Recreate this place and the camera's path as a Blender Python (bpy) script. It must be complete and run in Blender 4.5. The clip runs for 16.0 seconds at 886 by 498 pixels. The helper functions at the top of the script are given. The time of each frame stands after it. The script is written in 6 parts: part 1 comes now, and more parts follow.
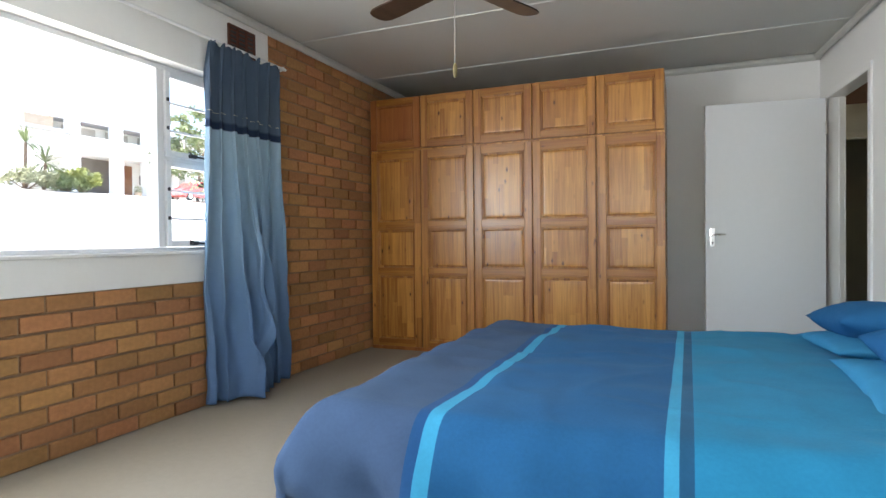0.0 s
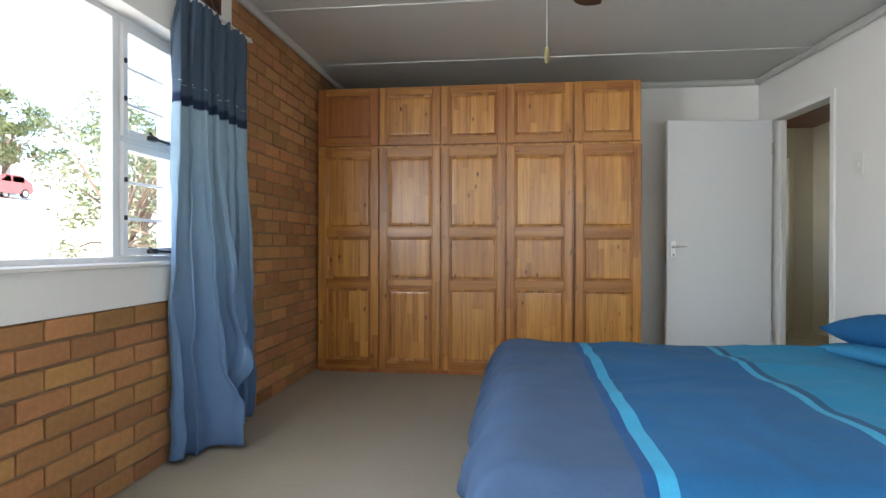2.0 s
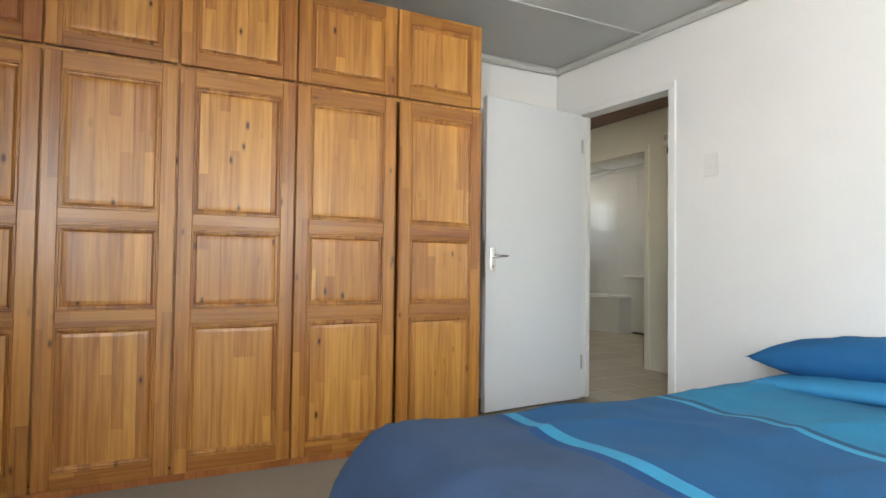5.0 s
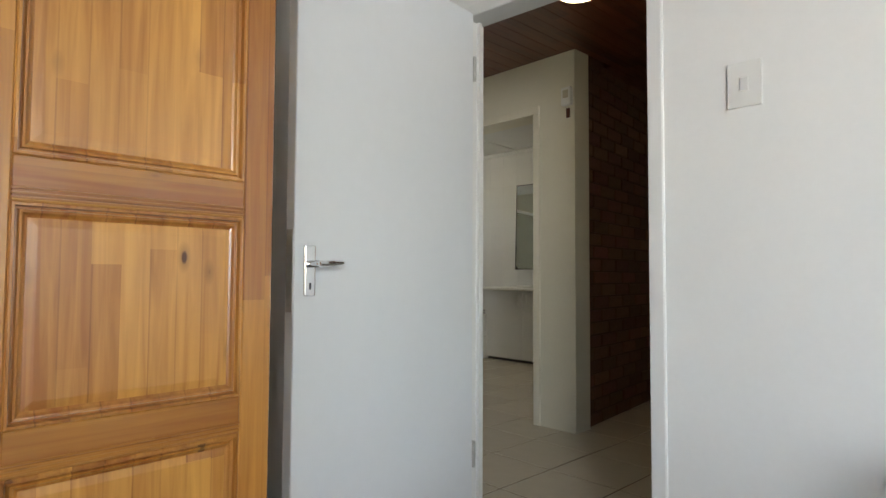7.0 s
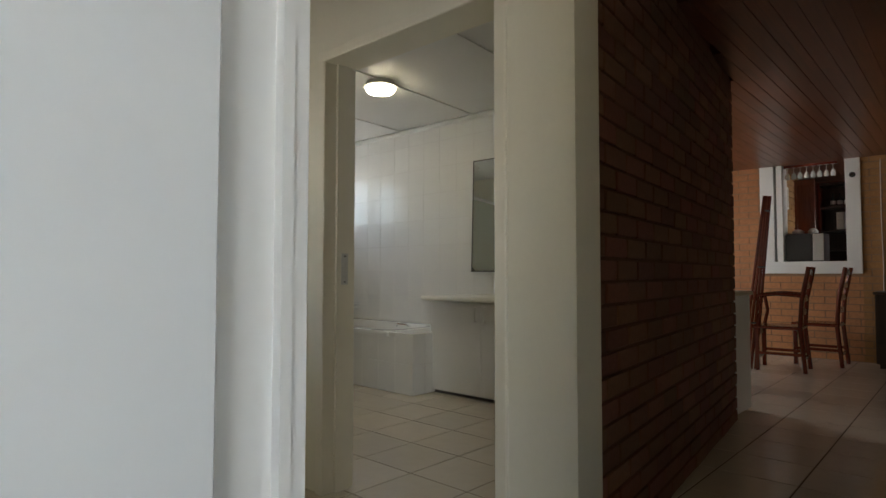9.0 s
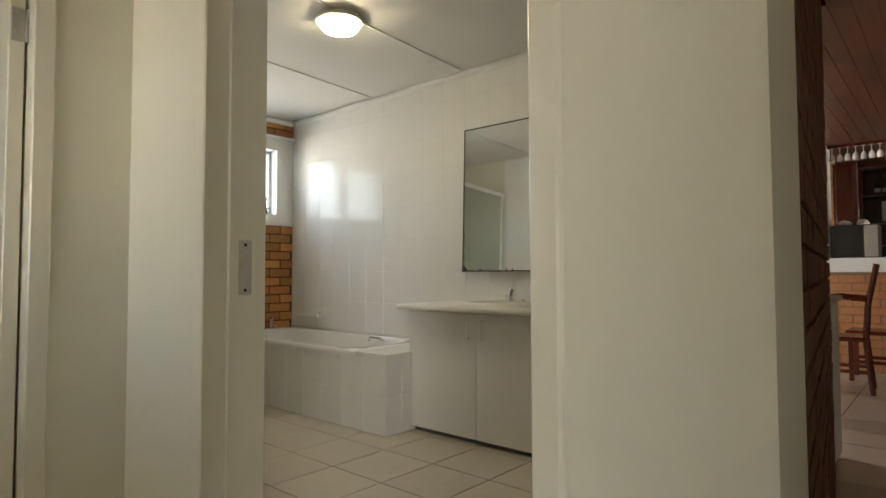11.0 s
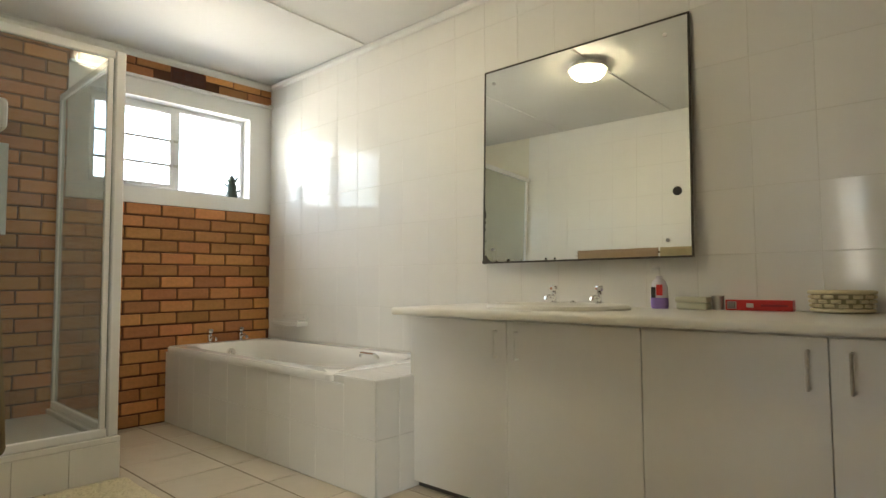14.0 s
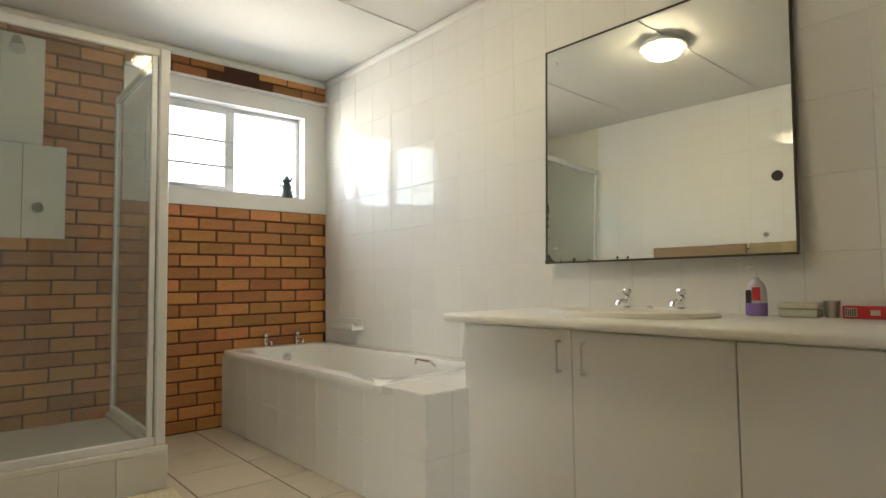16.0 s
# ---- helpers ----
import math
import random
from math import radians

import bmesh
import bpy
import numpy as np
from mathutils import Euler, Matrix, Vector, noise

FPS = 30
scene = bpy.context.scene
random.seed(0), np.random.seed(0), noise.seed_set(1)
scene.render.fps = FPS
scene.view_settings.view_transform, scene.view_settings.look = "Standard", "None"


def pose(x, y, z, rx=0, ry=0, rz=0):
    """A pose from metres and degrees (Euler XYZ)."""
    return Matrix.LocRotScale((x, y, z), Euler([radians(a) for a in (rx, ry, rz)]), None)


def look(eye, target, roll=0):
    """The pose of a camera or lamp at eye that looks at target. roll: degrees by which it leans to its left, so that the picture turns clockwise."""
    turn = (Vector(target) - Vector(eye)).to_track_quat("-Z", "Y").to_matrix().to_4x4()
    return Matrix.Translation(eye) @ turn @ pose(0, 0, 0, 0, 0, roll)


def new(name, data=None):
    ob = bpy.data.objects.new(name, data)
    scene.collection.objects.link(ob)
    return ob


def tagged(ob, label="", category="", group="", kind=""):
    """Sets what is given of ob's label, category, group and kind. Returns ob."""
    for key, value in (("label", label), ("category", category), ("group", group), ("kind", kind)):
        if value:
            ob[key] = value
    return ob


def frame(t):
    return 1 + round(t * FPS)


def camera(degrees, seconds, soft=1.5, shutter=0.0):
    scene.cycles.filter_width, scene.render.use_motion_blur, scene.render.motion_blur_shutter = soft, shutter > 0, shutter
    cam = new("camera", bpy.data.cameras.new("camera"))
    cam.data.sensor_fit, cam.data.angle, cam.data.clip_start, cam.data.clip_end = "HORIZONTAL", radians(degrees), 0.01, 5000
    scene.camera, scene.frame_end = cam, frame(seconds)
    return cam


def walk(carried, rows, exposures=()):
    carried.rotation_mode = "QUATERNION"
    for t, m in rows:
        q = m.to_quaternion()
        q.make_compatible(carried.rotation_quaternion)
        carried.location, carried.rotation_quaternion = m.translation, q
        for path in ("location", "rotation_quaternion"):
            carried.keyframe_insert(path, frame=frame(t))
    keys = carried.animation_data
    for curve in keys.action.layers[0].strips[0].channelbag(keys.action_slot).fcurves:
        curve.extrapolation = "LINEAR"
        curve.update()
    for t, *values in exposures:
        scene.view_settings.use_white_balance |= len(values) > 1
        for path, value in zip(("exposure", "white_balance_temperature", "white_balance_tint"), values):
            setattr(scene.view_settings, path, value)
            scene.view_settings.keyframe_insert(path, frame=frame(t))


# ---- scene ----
cam = camera(74.6, 16.0)
PATH = [
    (0, (-0.026, -0.188, 0.977), (-0.782, 1.664, 0.948), -0.6),
    (0.5, (-0.174, -0.129, 0.996), (-0.919, 1.727, 0.972), -0.4),
    (1, (-0.403, -0.088, 1.009), (-1.077, 1.795, 0.989), -0.3),
    (1.5, (-0.715, -0.085, 1.016), (-1.213, 1.852, 0.997), -0.2),
    (2, (-1.069, -0.017, 1.003), (-1.315, 1.968, 0.993), 0.1),
    (2.5, (-1.417, 0.097, 0.994), (-1.44, 2.097, 0.99), 0.1),
    (3, (-1.71, 0.27, 1.047), (-1.496, 2.258, 1.026), 0.4),
    (5.5, (-1.736, 2.209, 0.92), (-0.697, 3.916, 0.998), 0.6),
    (6, (-1.428, 2.654, 0.951), (-0.252, 4.27, 1.029), 0.6),
    (6.5, (-1.098, 3.029, 0.964), (0.177, 4.568, 1.053), 0.4),
    (7, (-0.688, 3.415, 0.969), (0.696, 4.857, 1.059), 0.3),
    (7.5, (-0.321, 3.747, 0.999), (1.105, 5.148, 1.075), 0.3),
    (8, (0.103, 4.068, 1.006), (1.570, 5.425, 1.089), 0.1),
    (8.5, (0.461, 4.304, 1.03), (1.93, 5.659, 1.113), 0.1),
    (11, (1.664, 5.297, 1.032), (3.165, 6.616, 1.116), -0.2),
    (11.5, (1.872, 5.467, 1.019), (3.37, 6.789, 1.106), -0.1),
    (12, (2.06, 5.623, 0.982), (3.55, 6.954, 1.078), -0.3),
    (12.5, (2.184, 5.767, 0.991), (3.673, 7.099, 1.084), -0.3),
    (13, (2.308, 5.905, 0.974), (3.796, 7.237, 1.076), -0.3),
    (13.5, (2.401, 5.994, 0.956), (3.892, 7.323, 1.065), -0.4),
    (14, (2.51, 6.056, 0.949), (3.984, 7.404, 1.062), -0.4),
    (14.5, (2.586, 6.103, 0.961), (4.032, 7.48, 1.071), -0.5),
    (15, (2.66, 6.14, 0.958), (4.06, 7.564, 1.073), -0.4),
    (15.5, (2.701, 6.163, 0.967), (4.057, 7.629, 1.078), -0.7),
    (16, (2.742, 6.197, 0.964), (4.046, 7.709, 1.077), -0.7),
]
walk(cam, [(t, look(eye, target, roll)) for t, eye, target, roll in PATH],
     exposures=((0.0, 2.4, 6500.0, 10.0), (0.5, 2.25, 6500.0, 10.0), (1.5, 2.15, 6500.0, 10.0), (3.0, 2.8, 6500.0, 10.0), (5.5, 2.93, 6800.0, 10.0), (7.0, 2.78, 6700.0, 10.0), (8.7, 2.75, 6550.0, 10.0), (10.8, 3.4, 7000.0, 10.0), (11.5, 3.55, 7100.0, 10.0), (12.6, 3.93, 7200.0, 10.0), (16.0, 3.93, 7150.0, 10.0)))


# ---- world, sun, lamps ----
world = bpy.data.worlds.new("world")
scene.world = world
world.use_nodes = True
wn = world.node_tree.nodes
sky = wn.new("ShaderNodeTexSky")
sky.sky_type = 'NISHITA'
sky.sun_disc = False
SUN_EL, SUN_AZ = radians(60), radians(205)
sky.sun_elevation, sky.sun_rotation = SUN_EL, SUN_AZ
world.node_tree.links.new(sky.outputs[0], wn["Background"].inputs[0])
wn["Background"].inputs[1].default_value = 0.15
sun_data = bpy.data.lights.new("sun", 'SUN')
sun_data.energy, sun_data.angle, sun_data.color = 5.0, radians(0.5), (1.0, 0.95, 0.88)
sun = new("sun", sun_data)
sun_way = Vector((math.sin(SUN_AZ) * math.cos(SUN_EL), math.cos(SUN_AZ) * math.cos(SUN_EL), math.sin(SUN_EL)))
sun.matrix_world = look(sun_way * 30, (0, 0, 0))


def area_lamp(name, place, target, w, h, power, colour):
    d = bpy.data.lights.new(name, 'AREA')
    d.shape, d.size, d.size_y, d.energy, d.color = 'RECTANGLE', w, h, power, colour
    ob = new(name, d)
    ob.matrix_world = look(place, target)
    return ob


# daylight in the part of the bedroom window behind the walk's start, and in the bathroom window
area_lamp("bedroom_window_light", (-2.69, 0.40, 1.47), (0.0, 0.40, 1.40), 1.40, 0.98, 17.3, (0.93, 0.97, 1.0))
# south lamp is added fill; its window in the end wall is unseen
area_lamp("south_fill_light", (-0.3, -1.40, 1.5), (-0.3, 2.0, 0.7), 1.5, 1.0, 1.8, (0.95, 0.98, 1.0))
area_lamp("hall_window_light", (0.98, 6.98, 1.42), (4.5, 6.45, 0.9), 0.42, 0.9, 0.30, (1.0, 0.93, 0.74))
area_lamp("bathroom_window_light", (4.22, 10.41, 1.92), (4.22, 9.0, 1.35), 0.95, 0.58, 0.62, (1.0, 0.99, 0.95)).data.spread = radians(135)
# dining and kitchen fill lamps, set in openings added out of view
area_lamp("dining_fill_light", (7.4, 9.05, 1.5), (7.6, 6.0, 0.6), 1.35, 0.95, 6.3, (1.0, 0.95, 0.88))
area_lamp("kitchen_fill_light", (10.1, 2.80, 1.5), (10.1, 6.0, 1.2), 0.95, 0.85, 3.2, (1.0, 0.96, 0.9))


# ---- materials ----
def mat(name, colour, rough=0.6, metal=0.0, grain=0.0, scale=30.0, bump=0.0, spread=0.0, vary=0.0, spec=0.5, blotch=0.0, coat=0.0):
    """A surface with grain, blotches, relief and a difference from object to object."""
    m = bpy.data.materials.new(name)
    m.use_nodes = True
    n, l = m.node_tree.nodes, m.node_tree.links
    b = n["Principled BSDF"]
    b.inputs["Roughness"].default_value = rough
    b.inputs["Metallic"].default_value = metal
    b.inputs["Specular IOR Level"].default_value = spec
    b.inputs["Coat Weight"].default_value = coat
    co = n.new("ShaderNodeTexCoord")
    src = co.outputs["Object"]
    fine = n.new("ShaderNodeTexNoise")
    fine.inputs["Scale"].default_value = scale
    fine.inputs["Detail"].default_value = 5
    l.new(src, fine.inputs["Vector"])
    big = n.new("ShaderNodeTexNoise")
    big.inputs["Scale"].default_value = max(0.8, scale / 14)
    big.inputs["Detail"].default_value = 3
    l.new(src, big.inputs["Vector"])
    hsv = n.new("ShaderNodeHueSaturation")
    hsv.inputs["Color"].default_value = (*colour, 1)
    total = n.new("ShaderNodeMath")
    total.operation = 'MULTIPLY_ADD'
    l.new(fine.outputs["Fac"], total.inputs[0])
    total.inputs[1].default_value = grain
    total.inputs[2].default_value = 1 - grain / 2 - blotch / 2
    more = n.new("ShaderNodeMath")
    more.operation = 'MULTIPLY_ADD'
    l.new(big.outputs["Fac"], more.inputs[0])
    more.inputs[1].default_value = blotch
    l.new(total.outputs[0], more.inputs[2])
    value = more.outputs[0]
    if vary or spread:
        info = n.new("ShaderNodeObjectInfo")
        rnd = n.new("ShaderNodeMath")
        rnd.operation = 'MULTIPLY_ADD'
        l.new(info.outputs["Random"], rnd.inputs[0])
        rnd.inputs[1].default_value = vary
        rnd.inputs[2].default_value = 1 - vary / 2
        mul = n.new("ShaderNodeMath")
        mul.operation = 'MULTIPLY'
        l.new(rnd.outputs[0], mul.inputs[0])
        l.new(value, mul.inputs[1])
        value = mul.outputs[0]
        white = n.new("ShaderNodeTexWhiteNoise")
        white.noise_dimensions = '1D'
        l.new(info.outputs["Random"], white.inputs["W"])
        hue = n.new("ShaderNodeMath")
        hue.operation = 'MULTIPLY_ADD'
        l.new(white.outputs["Value"], hue.inputs[0])
        hue.inputs[1].default_value = spread
        hue.inputs[2].default_value = 0.5 - spread / 2
        l.new(hue.outputs[0], hsv.inputs["Hue"])
    l.new(value, hsv.inputs["Value"])
    l.new(hsv.outputs[0], b.inputs["Base Color"])
    if bump:
        bp = n.new("ShaderNodeBump")
        bp.inputs["Strength"].default_value = bump
        bp.inputs["Distance"].default_value = 0.004
        l.new(fine.outputs["Fac"], bp.inputs["Height"])
        l.new(bp.outputs[0], b.inputs["Normal"])
    return m


def glow(name, colour, power):
    m = bpy.data.materials.new(name)
    m.use_nodes = True
    b = m.node_tree.nodes["Principled BSDF"]
    b.inputs["Base Color"].default_value = (0.9, 0.9, 0.85, 1)
    b.inputs["Emission Color"].default_value = (*colour, 1)
    b.inputs["Emission Strength"].default_value = power
    return m


def glass(name, tint=(1, 1, 1), rough=0.0):
    """A thin pane: clear, with a Fresnel reflection."""
    m = bpy.data.materials.new(name)
    m.use_nodes = True
    n, l = m.node_tree.nodes, m.node_tree.links
    out = n["Material Output"]
    n.remove(n["Principled BSDF"])
    clear, gloss, mix, edge = n.new("ShaderNodeBsdfTransparent"), n.new("ShaderNodeBsdfGlossy"), n.new("ShaderNodeMixShader"), n.new("ShaderNodeLayerWeight")
    steep, fres = n.new("ShaderNodeMath"), n.new("ShaderNodeMath")
    steep.operation, fres.operation = 'POWER', 'MULTIPLY_ADD'
    steep.inputs[1].default_value = 5.0
    fres.inputs[1].default_value, fres.inputs[2].default_value = 0.5, 0.022
    l.new(edge.outputs["Facing"], steep.inputs[0])
    l.new(steep.outputs[0], fres.inputs[0])
    clear.inputs[0].default_value = (*tint, 1)
    gloss.inputs["Roughness"].default_value = rough
    l.new(fres.outputs[0], mix.inputs[0])
    l.new(clear.outputs[0], mix.inputs[1])
    l.new(gloss.outputs[0], mix.inputs[2])
    l.new(mix.outputs[0], out.inputs[0])
    return m


def wood(name, light, dark, rough=0.35, grain_scale=1.0, knots=0.0, axis=2, stave=0.045, across=0, coat=0.15, vary=0.15):
    """Board wood with long grain along one axis, glued staves and knots."""
    m = bpy.data.materials.new(name)
    m.use_nodes = True
    n, l = m.node_tree.nodes, m.node_tree.links
    b = n["Principled BSDF"]
    b.inputs["Roughness"].default_value = rough
    b.inputs["Coat Weight"].default_value = coat
    b.inputs["Coat Roughness"].default_value = 0.25
    co = n.new("ShaderNodeTexCoord")
    info = n.new("ShaderNodeObjectInfo")
    shift = n.new("ShaderNodeVectorMath")
    shift.operation = 'MULTIPLY_ADD'
    l.new(info.outputs["Random"], shift.inputs[0])
    shift.inputs[1].default_value = (7.3, 5.1, 9.7)
    l.new(co.outputs["Object"], shift.inputs[2])
    mp = n.new("ShaderNodeMapping")
    s = [26 * grain_scale] * 3
    s[axis] = 1.3 * grain_scale
    mp.inputs["Scale"].default_value = s
    l.new(shift.outputs[0], mp.inputs[0])
    grain = n.new("ShaderNodeTexNoise")
    grain.inputs["Scale"].default_value = 2.2
    grain.inputs["Detail"].default_value = 6
    grain.inputs["Distortion"].default_value = 0.6
    l.new(mp.outputs[0], grain.inputs["Vector"])
    # staves: a random tone per strip and per length of strip
    sep = n.new("ShaderNodeSeparateXYZ")
    l.new(shift.outputs[0], sep.inputs[0])
    strip = n.new("ShaderNodeMath")
    strip.operation = 'DIVIDE'
    l.new(sep.outputs[across], strip.inputs[0])
    strip.inputs[1].default_value = stave
    strip_i = n.new("ShaderNodeMath")
    strip_i.operation = 'FLOOR'
    l.new(strip.outputs[0], strip_i.inputs[0])
    r1 = n.new("ShaderNodeTexWhiteNoise")
    r1.noise_dimensions = '1D'
    l.new(strip_i.outputs[0], r1.inputs["W"])
    run = n.new("ShaderNodeMath")
    run.operation = 'MULTIPLY_ADD'
    l.new(sep.outputs[axis], run.inputs[0])
    run.inputs[1].default_value = 1.2
    l.new(r1.outputs["Value"], run.inputs[2])
    run_i = n.new("ShaderNodeMath")
    run_i.operation = 'FLOOR'
    l.new(run.outputs[0], run_i.inputs[0])
    pair = n.new("ShaderNodeCombineXYZ")
    l.new(strip_i.outputs[0], pair.inputs[0])
    l.new(run_i.outputs[0], pair.inputs[1])
    r2 = n.new("ShaderNodeTexWhiteNoise")
    r2.noise_dimensions = '2D'
    l.new(pair.outputs[0], r2.inputs["Vector"])
    add = n.new("ShaderNodeMath")
    add.operation = 'MULTIPLY_ADD'
    l.new(r2.outputs["Value"], add.inputs[0])
    add.inputs[1].default_value = 0.42
    l.new(grain.outputs["Fac"], add.inputs[2])
    ramp = n.new("ShaderNodeValToRGB")
    ramp.color_ramp.elements[0].position, ramp.color_ramp.elements[0].color = 0.38, (*light, 1)
    ramp.color_ramp.elements[1].position, ramp.color_ramp.elements[1].color = 1.15 if vary < 0 else 1.0, (*dark, 1)
    l.new(add.outputs[0], ramp.inputs[0])
    colour = ramp.outputs[0]
    if knots:
        # dark glue joints between some of the staves
        within = n.new("ShaderNodeMath")
        within.operation = 'FRACT'
        l.new(strip.outputs[0], within.inputs[0])
        joint = n.new("ShaderNodeMath")
        joint.operation = 'LESS_THAN'
        joint.inputs[1].default_value = 0.055
        l.new(within.outputs[0], joint.inputs[0])
        patchy = n.new("ShaderNodeMath")
        patchy.operation = 'MULTIPLY'
        l.new(r2.outputs["Value"], patchy.inputs[0])
        l.new(grain.outputs["Fac"], patchy.inputs[1])
        seam = n.new("ShaderNodeMath")
        seam.operation = 'MULTIPLY'
        l.new(joint.outputs[0], seam.inputs[0])
        l.new(patchy.outputs[0], seam.inputs[1])
        strong = n.new("ShaderNodeMath")
        strong.operation = 'MULTIPLY'
        strong.use_clamp = True
        strong.inputs[1].default_value = 1.15
        l.new(seam.outputs[0], strong.inputs[0])
        sm = n.new("ShaderNodeMixRGB")
        sm.inputs[2].default_value = (dark[0] * 0.55, dark[1] * 0.5, dark[2] * 0.5, 1)
        l.new(strong.outputs[0], sm.inputs[0])
        l.new(colour, sm.inputs[1])
        colour = sm.outputs[0]
        vmap = n.new("ShaderNodeMapping")
        ks = [14.0] * 3
        ks[axis] = 6.0
        vmap.inputs["Scale"].default_value = ks
        l.new(shift.outputs[0], vmap.inputs[0])
        vor = n.new("ShaderNodeTexVoronoi")
        vor.inputs["Scale"].default_value = 1.0
        l.new(vmap.outputs[0], vor.inputs["Vector"])
        kr = n.new("ShaderNodeValToRGB")
        kr.color_ramp.elements[0].position, kr.color_ramp.elements[0].color = 0.08, (1, 1, 1, 1)
        kr.color_ramp.elements[1].position, kr.color_ramp.elements[1].color = 0.19, (0, 0, 0, 1)
        ring = kr.color_ramp.elements.new(0.10)
        ring.color = (0.35, 0.35, 0.35, 1)
        ragged = n.new("ShaderNodeMath")
        ragged.operation = 'MULTIPLY_ADD'
        ragged.inputs[1].default_value = 0.10
        l.new(grain.outputs["Fac"], ragged.inputs[0])
        l.new(vor.outputs["Distance"], ragged.inputs[2])
        less = n.new("ShaderNodeMath")
        less.operation = 'SUBTRACT'
        less.inputs[1].default_value = 0.05
        l.new(ragged.outputs[0], less.inputs[0])
        l.new(less.outputs[0], kr.inputs[0])
        pick = n.new("ShaderNodeSeparateColor")
        l.new(vor.outputs["Color"], pick.inputs[0])
        some = n.new("ShaderNodeMath")
        some.operation = 'GREATER_THAN'
        some.inputs[1].default_value = 0.34
        l.new(pick.outputs[0], some.inputs[0])
        chosen = n.new("ShaderNodeMath")
        chosen.operation = 'MULTIPLY'
        chosen.inputs[1].default_value = knots
        l.new(some.outputs[0], chosen.inputs[0])
        keep = n.new("ShaderNodeMath")
        keep.operation = 'MULTIPLY'
        l.new(chosen.outputs[0], keep.inputs[1])
        l.new(kr.outputs[0], keep.inputs[0])
        km = n.new("ShaderNodeMixRGB")
        km.inputs[2].default_value = (dark[0] * 0.25, dark[1] * 0.2, dark[2] * 0.2, 1)
        l.new(keep.outputs[0], km.inputs[0])
        l.new(colour, km.inputs[1])
        colour = km.outputs[0]
    l.new(colour, b.inputs["Base Color"])
    bp = n.new("ShaderNodeBump")
    bp.inputs["Strength"].default_value = 0.08
    bp.inputs["Distance"].default_value = 0.002
    l.new(grain.outputs["Fac"], bp.inputs["Height"])
    l.new(bp.outputs[0], b.inputs["Normal"])
    return m


M_WALL = mat("wall_paint", (0.84, 0.84, 0.82), 0.55, grain=0.04, scale=60, bump=0.08, blotch=0.05)
M_WALL_CREAM = mat("cream_wall_paint", (0.75, 0.72, 0.60), 0.55, grain=0.05, scale=50, bump=0.1, blotch=0.06)
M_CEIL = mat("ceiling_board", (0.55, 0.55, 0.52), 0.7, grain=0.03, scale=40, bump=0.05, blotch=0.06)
M_CEIL_BATH = mat("bathroom_ceiling_paint", (0.77, 0.77, 0.74), 0.6, grain=0.03, scale=40, bump=0.05, blotch=0.08)
M_TRIM = mat("white_gloss_trim", (0.8, 0.8, 0.78), 0.3, grain=0.04, scale=40, blotch=0.05)
M_TRIM_CREAM = mat("cream_gloss_trim", (0.76, 0.72, 0.60), 0.32, grain=0.05, scale=30, blotch=0.06)
M_DOOR = mat("door_paint", (0.76, 0.78, 0.79), 0.38, grain=0.04, scale=25, bump=0.03, blotch=0.05)
M_BRICK = mat("brick_face", (0.42, 0.205, 0.080), 0.8, grain=0.55, scale=38, bump=0.5, vary=0.5, spread=0.022, blotch=0.6)
M_BRICK_B = mat("red_brick_face", (0.53, 0.23, 0.083), 0.75, grain=0.4, scale=38, bump=0.4, vary=0.6, spread=0.02, blotch=0.55)
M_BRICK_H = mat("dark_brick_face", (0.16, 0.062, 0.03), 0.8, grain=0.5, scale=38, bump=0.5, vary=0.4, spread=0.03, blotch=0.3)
M_MORTAR = mat("brown_mortar", (0.28, 0.18, 0.105), 0.95, grain=0.4, scale=120, bump=0.5)
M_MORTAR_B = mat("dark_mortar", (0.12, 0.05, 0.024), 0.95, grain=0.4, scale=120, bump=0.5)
M_CARPET = mat("carpet_loop", (0.35, 0.315, 0.26), 0.98, grain=0.5, scale=420, bump=0.9, spec=0.1, blotch=0.12)
M_TILE_F = mat("floor_tile_glaze", (0.62, 0.56, 0.46), 0.22, grain=0.12, scale=14, bump=0.02, vary=0.1, blotch=0.14)
M_GROUT = mat("brown_grout", (0.085, 0.055, 0.033), 0.95, grain=0.4, scale=90)
M_TILE_W = mat("wall_tile_glaze", (0.80, 0.795, 0.76), 0.06, grain=0.04, scale=9, bump=0.015, vary=0.03, blotch=0.04, spec=0.2)
M_GROUT_W = mat("pale_grout", (0.71, 0.70, 0.65), 0.8, grain=0.2, scale=90)
M_PINE_FRAME = wood("pine_frame", (0.55, 0.25, 0.05), (0.29, 0.096, 0.016), knots=0.8, coat=0.55)
M_PINE = wood("pine", (0.66, 0.325, 0.07), (0.33, 0.115, 0.019), knots=1.0, coat=0.55)
M_PINE_RAIL = wood("pine_rail", (0.48, 0.215, 0.038), (0.28, 0.092, 0.014), knots=0.6, coat=0.55, axis=0, across=2)
M_PINE_TOP = wood("pine_reddish", (0.42, 0.155, 0.04), (0.28, 0.085, 0.02), knots=0.2)
M_BEDWOOD = wood("bed_wood", (0.30, 0.12, 0.045), (0.18, 0.06, 0.02))
M_DARKWOOD = wood("dark_wood", (0.05, 0.026, 0.015), (0.02, 0.01, 0.006), rough=0.4)
M_REDWOOD = wood("mahogany", (0.20, 0.035, 0.015), (0.09, 0.014, 0.007), rough=0.22, coat=0.4)
M_CEILWOOD = wood("stained_ceiling_boards", (0.19, 0.055, 0.024), (0.10, 0.028, 0.012), rough=0.35, axis=0, across=1, stave=0.1)
